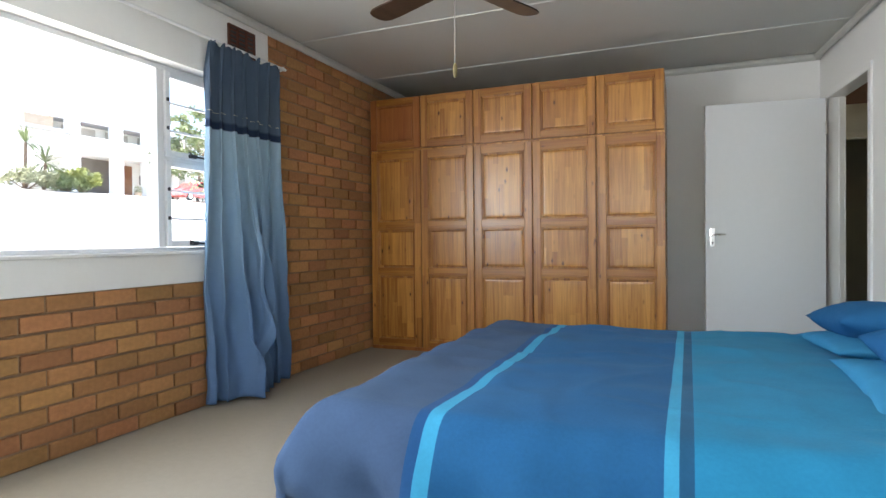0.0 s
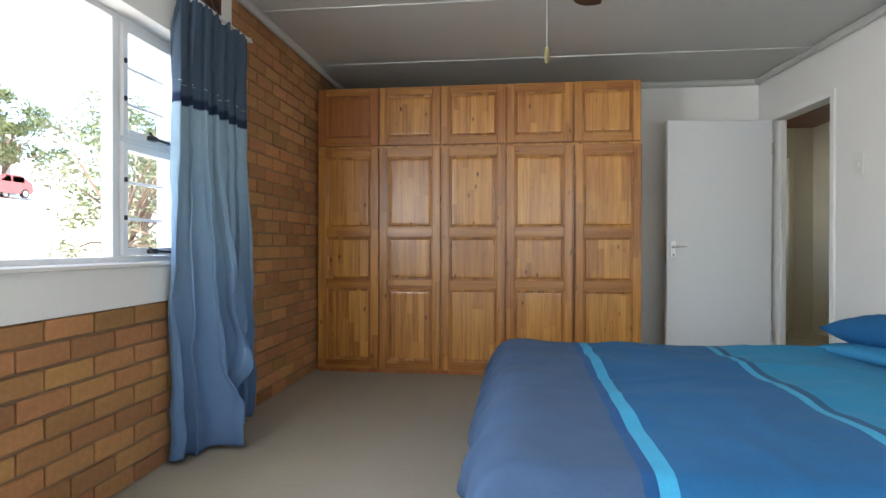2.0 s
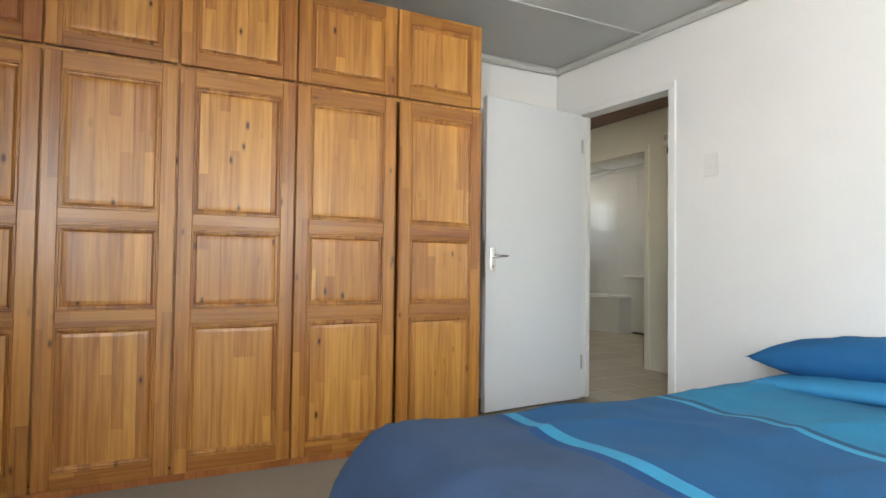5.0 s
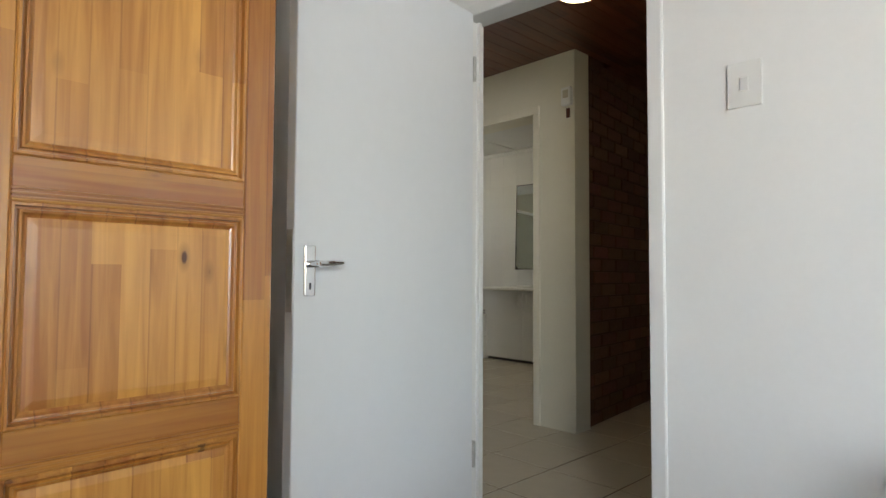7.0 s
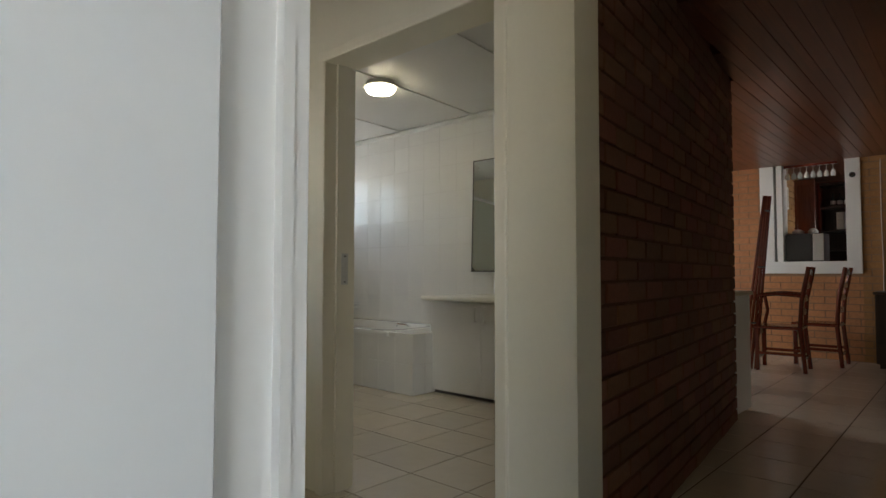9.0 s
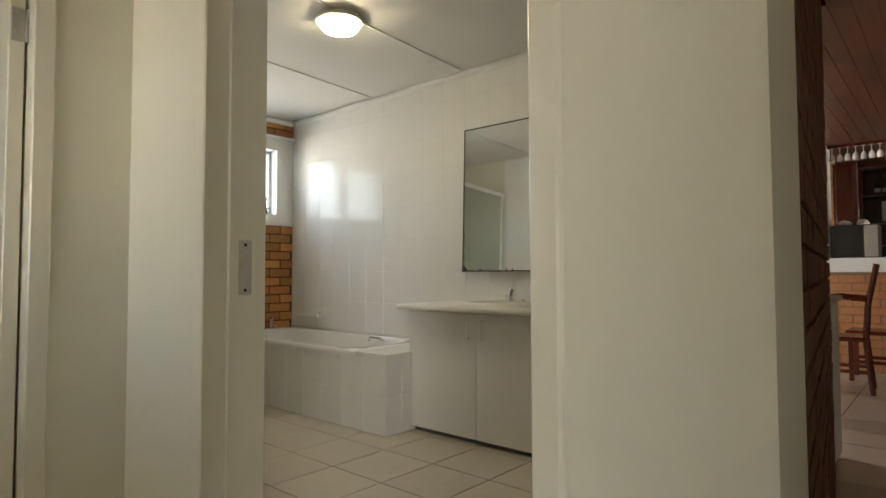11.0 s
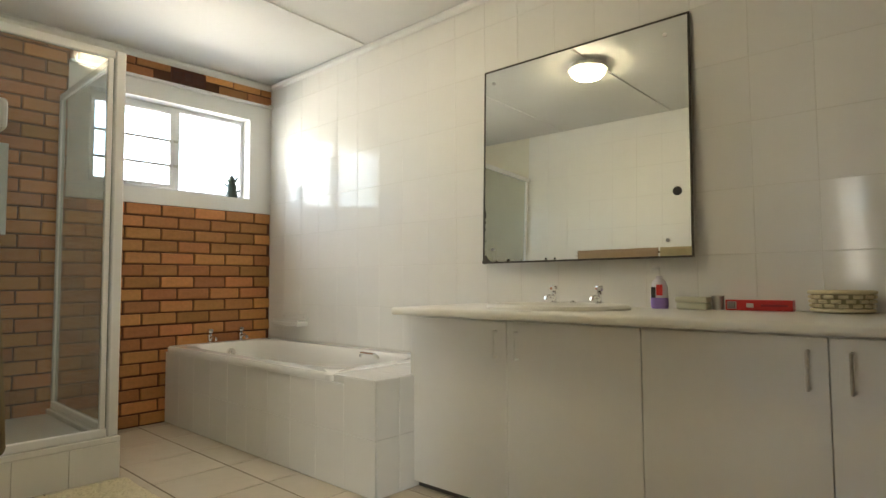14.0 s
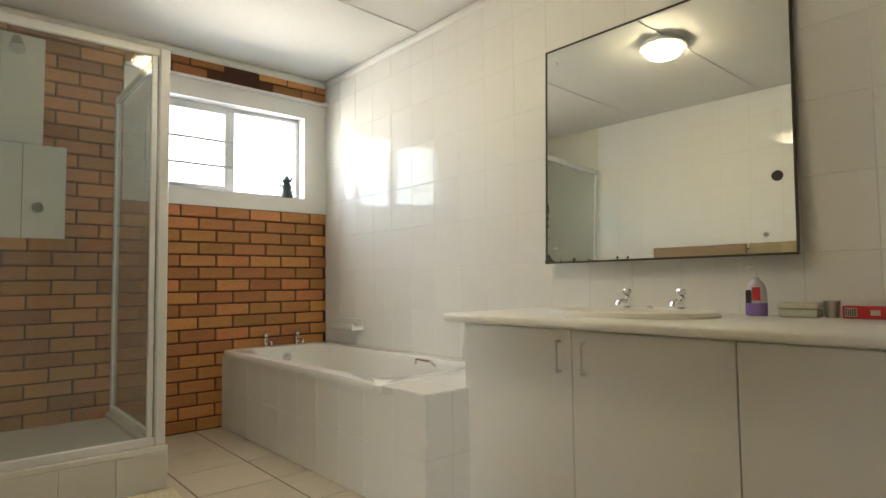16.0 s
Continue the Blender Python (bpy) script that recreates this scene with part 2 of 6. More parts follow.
M_CHROME = mat("chrome", (0.8, 0.8, 0.8), 0.12, metal=1.0, grain=0.05, scale=60)
M_STEEL = mat("dull_steel", (0.58, 0.57, 0.54), 0.4, metal=1.0, grain=0.3, scale=60)
M_PLASTIC = mat("white_plastic", (0.8, 0.8, 0.77), 0.35, grain=0.02)
M_BLACK = mat("black_metal", (0.03, 0.03, 0.032), 0.45, grain=0.2)
M_ALU = mat("white_powder_coat", (0.78, 0.79, 0.80), 0.35, grain=0.03)
M_CERAMIC = mat("white_ceramic", (0.82, 0.82, 0.79), 0.1, grain=0.02, scale=8)
M_MELAMINE = mat("white_melamine", (0.82, 0.815, 0.79), 0.4, grain=0.03, scale=20, blotch=0.04)
M_COUNTER = mat("cream_counter", (0.79, 0.77, 0.70), 0.3, grain=0.05, scale=200, blotch=0.04)
M_GLASS = glass("window_glass")
M_SHOWERGLASS = glass("shower_glass", (0.88, 0.90, 0.89))
# a thin cloudy diffuse film dulls the shower glass
_n, _l = M_SHOWERGLASS.node_tree.nodes, M_SHOWERGLASS.node_tree.links
_film, _mix, _cloud = _n.new("ShaderNodeBsdfDiffuse"), _n.new("ShaderNodeMixShader"), _n.new("ShaderNodeTexNoise")
_film.inputs[0].default_value = (0.62, 0.66, 0.68, 1)
_cloud.inputs["Scale"].default_value = 3.0
_amount = _n.new("ShaderNodeMath")
_amount.operation = 'MULTIPLY'
_amount.inputs[1].default_value = 0.17
_l.new(_cloud.outputs["Fac"], _amount.inputs[0])
_l.new(_amount.outputs[0], _mix.inputs[0])
_l.new(_n["Material Output"].inputs[0].links[0].from_socket, _mix.inputs[1])
_l.new(_film.outputs[0], _mix.inputs[2])
_l.new(_mix.outputs[0], _n["Material Output"].inputs[0])
M_MIRROR = mat("mirror_silver", (0.88, 0.9, 0.88), 0.01, metal=1.0)
M_LAMP = glow("lamp_glass", (1.0, 0.88, 0.62), 4.2)
M_LAMP_HALL = glow("hall_lamp_glass", (1.0, 0.86, 0.54), 1.5)
M_LAMPRIM = mat("lamp_base", (0.75, 0.73, 0.66), 0.4, grain=0.03)


# ---- mesh helpers ----
def box(bm, x0, x1, y0, y1, z0, z1, bevel=0.0, seg=1):
    vs = [bm.verts.new((x, y, z)) for x in (x0, x1) for y in (y0, y1) for z in (z0, z1)]
    fs = [bm.faces.new([vs[i] for i in f]) for f in ((0, 1, 3, 2), (4, 6, 7, 5), (0, 4, 5, 1), (2, 3, 7, 6), (0, 2, 6, 4), (1, 5, 7, 3))]
    if bevel:
        edges = {e for f in fs for e in f.edges}
        bmesh.ops.bevel(bm, geom=list(edges), offset=bevel, segments=seg, affect='EDGES', profile=0.5)
    return bm


def rod(bm, a, b, r, r2=None, seg=12):
    """A round bar from a to b."""
    a, b = Vector(a), Vector(b)
    m = Matrix.Translation((a + b) / 2) @ (b - a).to_track_quat("Z", "Y").to_matrix().to_4x4()
    bmesh.ops.create_cone(bm, cap_ends=True, segments=seg, radius1=r, radius2=r if r2 is None else r2, depth=(b - a).length, matrix=m)
    return bm


def lathe(bm, profile, centre=(0, 0, 0), seg=24, squash=(1, 1)):
    """A turned shape from (radius, height) pairs."""
    rings = []
    for r, z in profile:
        rings.append([bm.verts.new((centre[0] + squash[0] * max(r, 1e-4) * math.cos(2 * math.pi * i / seg), centre[1] + squash[1] * max(r, 1e-4) * math.sin(2 * math.pi * i / seg), centre[2] + z)) for i in range(seg)])
    for p, q in zip(rings, rings[1:]):
        for i in range(seg):
            bm.faces.new((p[i], p[(i + 1) % seg], q[(i + 1) % seg], q[i]))
    if profile[0][0] > 1e-3:
        bm.faces.new(rings[0][::-1])
    if profile[-1][0] > 1e-3:
        bm.faces.new(rings[-1])
    return bm


def tube(bm, points, r, seg=8):
    """A bent round bar through points."""
    for a, b in zip(points, points[1:]):
        rod(bm, a, b, r, seg=seg)
    for p in points[1:-1]:
        bmesh.ops.create_uvsphere(bm, u_segments=seg, v_segments=6, radius=r, matrix=Matrix.Translation(p))
    return bm


def mesh_of(name, bm, material, smooth=False):
    bmesh.ops.recalc_face_normals(bm, faces=bm.faces[:])
    me = bpy.data.meshes.new(name)
    bm.to_mesh(me)
    bm.free()
    for mt in (material if isinstance(material, (list, tuple)) else [material]):
        me.materials.append(mt)
    if smooth:
        for p in me.polygons:
            p.use_smooth = True
        me.set_sharp_from_angle(angle=radians(40))
    return me


def part(name, bm, material, parent, label="", smooth=False):
    """One mesh object under a thing or under a part."""
    ob = new(name, mesh_of(name, bm, material, smooth))
    ob.parent = parent
    if label:
        ob["label"] = label
    return ob


def thing(name, label, category, place=(0, 0, 0), turn=0, group="", kind=""):
    """An empty at the base of a thing, to hold its parts."""
    ob = new(name)
    ob.matrix_world = pose(*place, 0, 0, turn)
    return tagged(ob, label, category, group, kind)


def solid(name, bm, material, label="", category="", kind="", group="", smooth=False):
    return tagged(new(name, mesh_of(name, bm, material, smooth)), label, category, group, kind)


def B():
    return bmesh.new()


# ---- plan ----
XW, XD = -2.66, 1.125            # bedroom: window wall, door wall
YS, YN = -1.35, 5.32             # bedroom: wall behind the start, wall behind the wardrobe
CEIL = 2.45
DOOR_Y0, DOOR_Y1, DOOR_H = 4.31, 5.07, 2.04
EAST = Matrix.Translation((1.122, 4.056, 0)) @ Matrix.Rotation(radians(4.6), 4, "Z") @ Matrix.Translation((-1.125, -4.056, 0))   # the door wall stands slightly askew
XD2 = 1.215                      # hall side of the door wall
XB, XB2 = 2.405, 2.565            # wall between hall and bathroom
BD_Y0, BD_Y1 = 5.768, 6.775       # bathroom doorway
XM, YB = 5.008, 10.222           # bathroom: mirror wall, window wall
HALL_CEIL, BATH_CEIL = 2.40, 2.55
HALL_N = 7.30


def structure(name, bm, material, label, smooth=False):
    return solid(name, bm, material, label, name.split("_")[0], "structure", smooth=smooth)


# bedroom floor: carpet; hall, bathroom, dining floor: screed under tiles
structure("floor_bedroom", box(B(), XW - 0.1, XD, YS - 0.1, YN + 0.1, -0.15, 0.0), M_CARPET, "beige grey loop-pile carpet from wall to wall")
structure("floor_bedroom_side", box(B(), XD, 1.72, YS - 0.1, 2.85, -0.14, 0.0), M_CARPET, "beige grey loop-pile carpet under the bed head")
floor_tiled = structure("floor_tiled", box(B(), XD, 11.1, 2.85, YB + 0.1, -0.15, -0.0025), M_GROUT, "cream ceramic floor tiles with dark brown grout joints")

# bedroom ceiling with cover strips, as one mesh
bm = box(B(), XW - 0.2, XD2, YS - 0.2, YN + 0.2, CEIL, CEIL + 0.2)
box(bm, XD2, 1.75, YS - 0.2, 2.85, CEIL, CEIL + 0.2)
for y in (-0.95, 0.15, 1.25, 2.35, 3.42, 4.50):
    box(bm, XW, XD, y - 0.014, y + 0.014, CEIL - 0.008, CEIL + 0.01)
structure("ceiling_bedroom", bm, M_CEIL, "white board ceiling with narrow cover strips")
# coved cornice
bm = B()
for x0, x1, y0, y1 in ((XW, XW + 0.055, YS, YN), (XW, XD - 0.04, YN - 0.055, YN), (XW, 1.5, YS, YS + 0.055)):
    box(bm, x0, x1, y0, y1, CEIL - 0.055, CEIL - 0.001, 0.018)
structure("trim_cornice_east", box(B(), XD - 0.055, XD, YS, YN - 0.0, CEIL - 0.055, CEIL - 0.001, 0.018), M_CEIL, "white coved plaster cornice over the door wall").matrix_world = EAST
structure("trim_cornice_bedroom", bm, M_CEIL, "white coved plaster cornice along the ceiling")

# west wall, with the window
WIN_Y0, WIN_Y1, WIN_Z0, WIN_Z1 = -0.335, 2.745, 0.925, 2.0
bm = B()
OUT = XW - 0.22
box(bm, OUT, XW - 0.012, YS - 0.2, YN + 0.2, -0.15, 0.75)
box(bm, OUT, XW - 0.012, 3.10, YN + 0.2, 0.75, CEIL)
wall_west = structure("wall_west", bm, M_MORTAR, "face-brick bedroom wall in orange brown with brown mortar")
bm = B()
box(bm, OUT, XW, YS - 0.2, WIN_Y0, 0.75, CEIL)
box(bm, OUT, XW, WIN_Y1, 3.10, 0.75, CEIL)
box(bm, OUT, XW, WIN_Y0, WIN_Y1, 0.75, WIN_Z0)
box(bm, OUT, XW, WIN_Y0, WIN_Y1, WIN_Z1, CEIL)
structure("wall_west_plaster", bm, M_WALL, "white plastered band round the bedroom window")

# door wall between bedroom and hall, with a small hall window past the bedroom
HW_Y0, HW_Y1, HW_Z0, HW_Z1 = 6.74, 7.24, 0.92, 1.95
bm = B()
box(bm, XD, XD2, YS - 0.25, DOOR_Y0 - 0.03, -0.15, CEIL)
box(bm, XD, XD2, DOOR_Y1 + 0.03, HW_Y0, -0.15, CEIL)
box(bm, XD, XD2, HW_Y1, HALL_N + 0.12, -0.15, CEIL)
box(bm, XD, XD2, HW_Y0, HW_Y1, -0.15, HW_Z0)
box(bm, XD, XD2, HW_Y0, HW_Y1, HW_Z1, CEIL)
box(bm, XD, XD2, DOOR_Y0 - 0.03, DOOR_Y1 + 0.03, DOOR_H + 0.03, CEIL)
structure("wall_east", bm, M_WALL, "plain white painted bedroom wall with a doorway").matrix_world = EAST
structure("wall_north", box(B(), XW, XD, YN, YN + 0.12, -0.15, CEIL), M_WALL, "plain white painted wall behind the wardrobe")
# opening for the added, unseen south window
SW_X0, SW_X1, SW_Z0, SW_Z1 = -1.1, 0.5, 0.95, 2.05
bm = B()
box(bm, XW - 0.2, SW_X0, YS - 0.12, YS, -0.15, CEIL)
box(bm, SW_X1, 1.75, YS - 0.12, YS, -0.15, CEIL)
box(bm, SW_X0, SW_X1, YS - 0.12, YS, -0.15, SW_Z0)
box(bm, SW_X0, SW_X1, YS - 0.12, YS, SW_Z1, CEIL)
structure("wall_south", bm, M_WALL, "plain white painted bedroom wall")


def door_frame(name, x0, x1, y0, y1, h, material, label):
    """A pressed steel frame: jambs and head, with a rebate and flat faces on both sides."""
    f = thing(name, label, "door frame", kind="structure")
    w = 0.05
    for nm, a, b, z0, z1 in (("jamb", y0 - w, y0, 0, h), ("jamb", y1, y1 + w, 0, h), ("head", y0 - w, y1 + w, h, h + w)):
        bm = box(B(), x0 - 0.014, x1 + 0.014, a, b, z0, z1, 0.004)
        if nm == "jamb":
            s = 0.014 if a < y0 else -0.014
            lo, hi = sorted((b if a < y0 else a, (b if a < y0 else a) + s))
            box(bm, x0 + 0.055, x1 - 0.02, lo, hi, 0, h)
        part(nm, bm, material, f)
    return f


frame_1 = door_frame("door_frame_1", XD, XD2, DOOR_Y0, DOOR_Y1, DOOR_H, M_TRIM, "white painted steel door frame of the bedroom")
frame_1.matrix_world = EAST
frame_2 = door_frame("door_frame_2", XB, XB2, BD_Y0, BD_Y1, 2.04, M_TRIM_CREAM, "cream painted steel door frame of the bathroom")

# hall walls
bm = B()
box(bm, XB, XB2, 5.45, BD_Y0 - 0.03, -0.15, BATH_CEIL)
box(bm, XB, XB2, BD_Y1 + 0.03, YB + 0.1, -0.15, BATH_CEIL)
box(bm, XB, XB2, BD_Y0 - 0.03, BD_Y1 + 0.03, 2.07, BATH_CEIL)
structure("wall_bathroom_west", bm, M_WALL_CREAM, "cream painted wall with the bathroom doorway")
bm = B()
box(bm, 2.17, XB, HALL_N, HALL_N + 0.12, -0.15, HALL_CEIL)
box(bm, 0.8, 1.36, HALL_N, HALL_N + 0.12, -0.15, HALL_CEIL)
box(bm, 1.36, 2.17, HALL_N, HALL_N + 0.12, 2.07, HALL_CEIL)
structure("wall_hall_north", bm, M_WALL_CREAM, "cream painted hall end wall with a doorway")
# plain room behind the hall's end door
bm = B()
box(bm, XD - 0.5, XB - 0.005, 9.0, 9.1, -0.15, HALL_CEIL)
box(bm, XD - 0.6, XD - 0.5, HALL_N + 0.12, 9.1, -0.15, HALL_CEIL)
box(bm, XD - 0.6, XD, HALL_N, HALL_N + 0.12, -0.15, HALL_CEIL)
structure("wall_end_room", bm, M_WALL_CREAM, "plain cream walls of a room behind the hall")
structure("floor_end_room", box(B(), XD - 0.6, XD, HALL_N, 9.1, -0.15, -0.004), M_CARPET, "plain carpet of a room behind the hall")
# corridor brick wall, slightly out of square
C0, C1 = Vector((XB2 - 0.02, 5.464, 0)), Vector((5.19, 5.775, 0))
C_TURN = math.atan2(C1.y - C0.y, C1.x - C0.x)
C_LEN = (C1 - C0).length
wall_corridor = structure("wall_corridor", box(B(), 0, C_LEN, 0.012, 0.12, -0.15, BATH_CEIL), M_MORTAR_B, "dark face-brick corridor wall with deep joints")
wall_corridor.matrix_world = Matrix.Translation(C0) @ Matrix.Rotation(C_TURN, 4, 'Z')

# stained board ceiling of hall and dining room
def ceiling_spans(y):
    """Where a board at y runs: not over the bathroom."""
    if y < C0.y:
        return [(1.12 if y > 4.2 else 1.19, 11.1)]
    cross = C0.x + (y - C0.y) / math.tan(C_TURN)
    return [(1.0 if y < 7.5 else 0.5, XB), (min(cross, XM + 0.15), 11.1)]


bm = B()
y = 2.85
while y < 9.0:
    for xa, xb in ceiling_spans(y + 0.05):
        box(bm, xa, xb, y, y + 0.096, HALL_CEIL, HALL_CEIL + 0.02)
        box(bm, xa, xb, y, y + 0.1, HALL_CEIL + 0.006, HALL_CEIL + 0.14)
    y += 0.1
ceiling_hall = structure("ceiling_hall", bm, M_CEILWOOD, "dark red stained tongue-and-groove board ceiling")

# bathroom walls
structure("wall_mirror", box(B(), XM + 0.0015, XM + 0.15, 5.80, YB + 0.2, -0.15, BATH_CEIL), M_GROUT_W, "white glazed wall tiles with pale joints")
BW_L = 3.58
BW_X0, BW_X1, BW_Z0, BW_Z1 = 3.70, 4.824, 1.605, 2.235
bm = B()
YO = YB + 0.22
box(bm, XB, XM + 0.1, YB + 0.012, YO, -0.15, 1.50)
box(bm, XB, BW_L, YB + 0.012, YO, 1.50, BATH_CEIL)
box(bm, BW_L, XM + 0.1, YB + 0.012, YO, 2.36, BATH_CEIL)
wall_window = structure("wall_bathroom_north", bm, M_MORTAR_B, "orange red face-brick bathroom wall with dark joints")
bm = B()
box(bm, BW_L, BW_X0, YB, YO, 1.50, 2.36)
box(bm, BW_X1, XM + 0.008, YB, YO, 1.50, 2.36)
box(bm, BW_X0, BW_X1, YB, YO, 1.50, BW_Z0)
box(bm, BW_X0, BW_X1, YB, YO, BW_Z1, 2.36)
structure("wall_bathroom_plaster", bm, M_WALL, "white plastered band round the bathroom window")
bm = box(B(), XB, XM + 0.15, 5.5, YO, BATH_CEIL, BATH_CEIL + 0.2)
for y in (6.0, 7.0, 8.0, 9.0):
    strip = box(B(), -2.4, 0.0, -0.014, 0.014, BATH_CEIL - 0.008, BATH_CEIL + 0.01)
    strip.transform(Matrix.Translation((XM - 0.03, y + 0.03, 0)) @ Matrix.Rotation(radians(4.6), 4, 'Z'))
    me = bpy.data.meshes.new("strip")
    strip.to_mesh(me)
    strip.free()
    bm.from_mesh(me)
structure("ceiling_bathroom", bm, M_CEIL_BATH, "white board ceiling with cover strips over the bathroom")
bm = B()
box(bm, XB2, XM, YB - 0.03, YB + 0.01, BATH_CEIL - 0.055, BATH_CEIL - 0.001, 0.018)
box(bm, XM - 0.03, XM + 0.007, 5.8, YB - 0.03, BATH_CEIL - 0.055, BATH_CEIL - 0.001, 0.018)
structure("trim_cornice_bathroom", bm, M_CEIL_BATH, "small white cornice along the bathroom ceiling")

# dining room beyond the corridor
XF = 11.0
# DW and KW: openings added for the dining and kitchen fill lamps
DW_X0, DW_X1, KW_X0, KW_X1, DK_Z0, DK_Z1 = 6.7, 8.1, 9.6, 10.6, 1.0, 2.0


def pierced(bm, x0, x1, y0, y1, z0, z1, hx0, hx1):
    """A wall along x with one window opening."""
    box(bm, x0, hx0, y0, y1, z0, z1)
    box(bm, hx1, x1, y0, y1, z0, z1)
    box(bm, hx0, hx1, y0, y1, z0, DK_Z0)
    box(bm, hx0, hx1, y0, y1, DK_Z1, z1)
    return bm


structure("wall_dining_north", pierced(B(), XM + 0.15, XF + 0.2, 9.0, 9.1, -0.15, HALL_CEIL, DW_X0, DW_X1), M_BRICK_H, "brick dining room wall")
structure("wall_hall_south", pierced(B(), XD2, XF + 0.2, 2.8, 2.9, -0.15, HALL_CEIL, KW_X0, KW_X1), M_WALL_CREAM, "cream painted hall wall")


# ---- bedroom: wardrobe ----
W_X = [-2.639, -2.139, -1.646, -1.14, -0.631, -0.132]
W_Y = 4.485


def cupboard_door(parent, w, h, rails, base, rail, panel_mat, top=False):
    """A framed door with raised panels; its origin is the lower hinge corner of the front face."""
    st = 0.062
    d = part("door", box(B(), 0.004, w - 0.004, 0.0205, 0.0225, 0.004, h - 0.004), base, parent)
    for xa in (0, w - st):
        part("stile", box(B(), xa, xa + st, 0, 0.021, 0, h, 0.003), base, d)
    spans = []
    # rails: (z0, z1) strips between the panels
    for z0, z1 in rails_of(h, rails):
        part("rail", box(B(), st, w - st, 0.0015, 0.021, z0, z1, 0.002), rail, d)
        if 0 < z0 and z1 < h:
            for q in (0.08, 0.18, 0.28):
                zc = z0 + (z1 - z0) * q
                part("bead", rod(B(), (st, 0.0022, zc), (w - st, 0.0022, zc), 0.0024, seg=6), rail, d)
        spans.append((z0, z1))
    for (a0, a1), (b0, b1) in zip(spans, spans[1:]):
        z0, z1 = a1, b0
        # ovolo moulding round the panel: a bead, a quirk and a hollow
        bm = B()
        rings = []
        for o, y in ((0.0, 0.003), (0.0022, 0.0008), (0.006, 0.0008), (0.0080, 0.0095), (0.0105, 0.0095), (0.0125, 0.0045), (0.016, 0.0052), (0.0195, 0.0095), (0.0235, 0.0118)):
            x0, x1, u0, u1 = st + o, w - st - o, z0 + o, z1 - o
            rings.append([bm.verts.new(p) for p in ((x0, y, u0), (x1, y, u0), (x1, y, u1), (x0, y, u1))])
        for p, q in zip(rings, rings[1:]):
            for k in range(4):
                bm.faces.new((p[k], p[(k + 1) % 4], q[(k + 1) % 4], q[k]))
        part("moulding", bm, base, d)
        # raised field with sloping margin
        bm = B()
        x0, x1, u0, u1, s = st + 0.0235, w - st - 0.0235, z0 + 0.0235, z1 - 0.0235, 0.014
        o = [bm.verts.new(p) for p in ((x0, 0.0118, u0), (x1, 0.0118, u0), (x1, 0.0118, u1), (x0, 0.0118, u1))]
        i = [bm.verts.new(p) for p in ((x0 + s, 0.0103, u0 + s), (x1 - s, 0.0103, u0 + s), (x1 - s, 0.0103, u1 - s), (x0 + s, 0.0103, u1 - s))]
        for k in range(4):
            bm.faces.new((o[k], o[(k + 1) % 4], i[(k + 1) % 4], i[k]))
        bm.faces.new(i)
        bm.faces.new([bm.verts.new((v.co.x, 0.02, v.co.z)) for v in o][::-1])
        part("panel", bm, panel_mat, d)
    return d


def rails_of(h, rails):
    return [(0.0, rails[0])] + [(rails[k], rails[k + 1]) for k in range(1, len(rails) - 1, 2)] + [(rails[-1], h)]


wardrobe = thing("wardrobe", "varnished knotty pine wardrobe with five panelled doors and top cupboards", "wardrobe", (0, W_Y, 0))
x0, x1 = W_X[0], W_X[-1]
for x in (x0, x1 - 0.02):
    part("side", box(B(), x, x + 0.02, 0.024, YN - W_Y, 0.02, 2.255), M_PINE, wardrobe)
for x in W_X[1:-1]:
    part("partition", box(B(), x - 0.009, x + 0.009, 0.026, YN - W_Y, 0.06, 2.235), M_PINE, wardrobe)
for z in (0.03, 1.775, 2.235):
    part("shelf", box(B(), x0 + 0.02, x1 - 0.02, 0.025, YN - W_Y, z, z + 0.02), M_PINE, wardrobe)
part("back", box(B(), x0 + 0.02, x1 - 0.02, YN - W_Y - 0.02, YN - W_Y - 0.008, 0.05, 2.235), M_PINE, wardrobe)
part("plinth", box(B(), x0, x1, 0.01, 0.03, 0.0, 0.03), M_PINE_TOP, wardrobe)
for k in range(5):
    a, b = W_X[k] + 0.004, W_X[k + 1] - 0.004
    w = b - a
    low = cupboard_door(wardrobe, w, 1.745, [0.065, 0.635, 0.705, 1.045, 1.115, 1.675], M_PINE_FRAME, M_PINE_RAIL, M_PINE)
    low.location = (a, 0, 0.032)
    if k == 4:
        low.location = (a + 0.008, -0.012, 0.032)
        low.rotation_euler = (0, 0, radians(2.2))
    top = cupboard_door(wardrobe, w, 0.455, [0.06, 0.395], M_PINE_TOP if k == 0 else M_PINE_FRAME, M_PINE_RAIL, M_PINE_TOP if k == 0 else M_PINE)
    top.location = (a, 0, 1.797)


# ---- bedroom door ----
door_1 = thing("door_1", "plain white flush door standing open against the wardrobe side", "door", (0.997, 5.045, 0), 5.8, kind="structure")
LEAF = 0.845
part("leaf", box(B(), -LEAF, 0.0, -0.042, 0.0, 0.012, 2.03, 0.003), M_DOOR, door_1)
bm = box(B(), -LEAF + 0.032, -LEAF + 0.072, -0.050, -0.042, 0.905, 1.055, 0.004, 2)
part("lock_plate", bm, M_CHROME, door_1, "chrome lock plate")
bm = B()
rod(bm, (-LEAF + 0.052, -0.05, 1.0), (-LEAF + 0.052, -0.10, 1.0), 0.011)
tube(bm, [(-LEAF + 0.052, -0.095, 1.0), (-LEAF + 0.075, -0.098, 1.001), (-LEAF + 0.10, -0.096, 1.002)], 0.009)
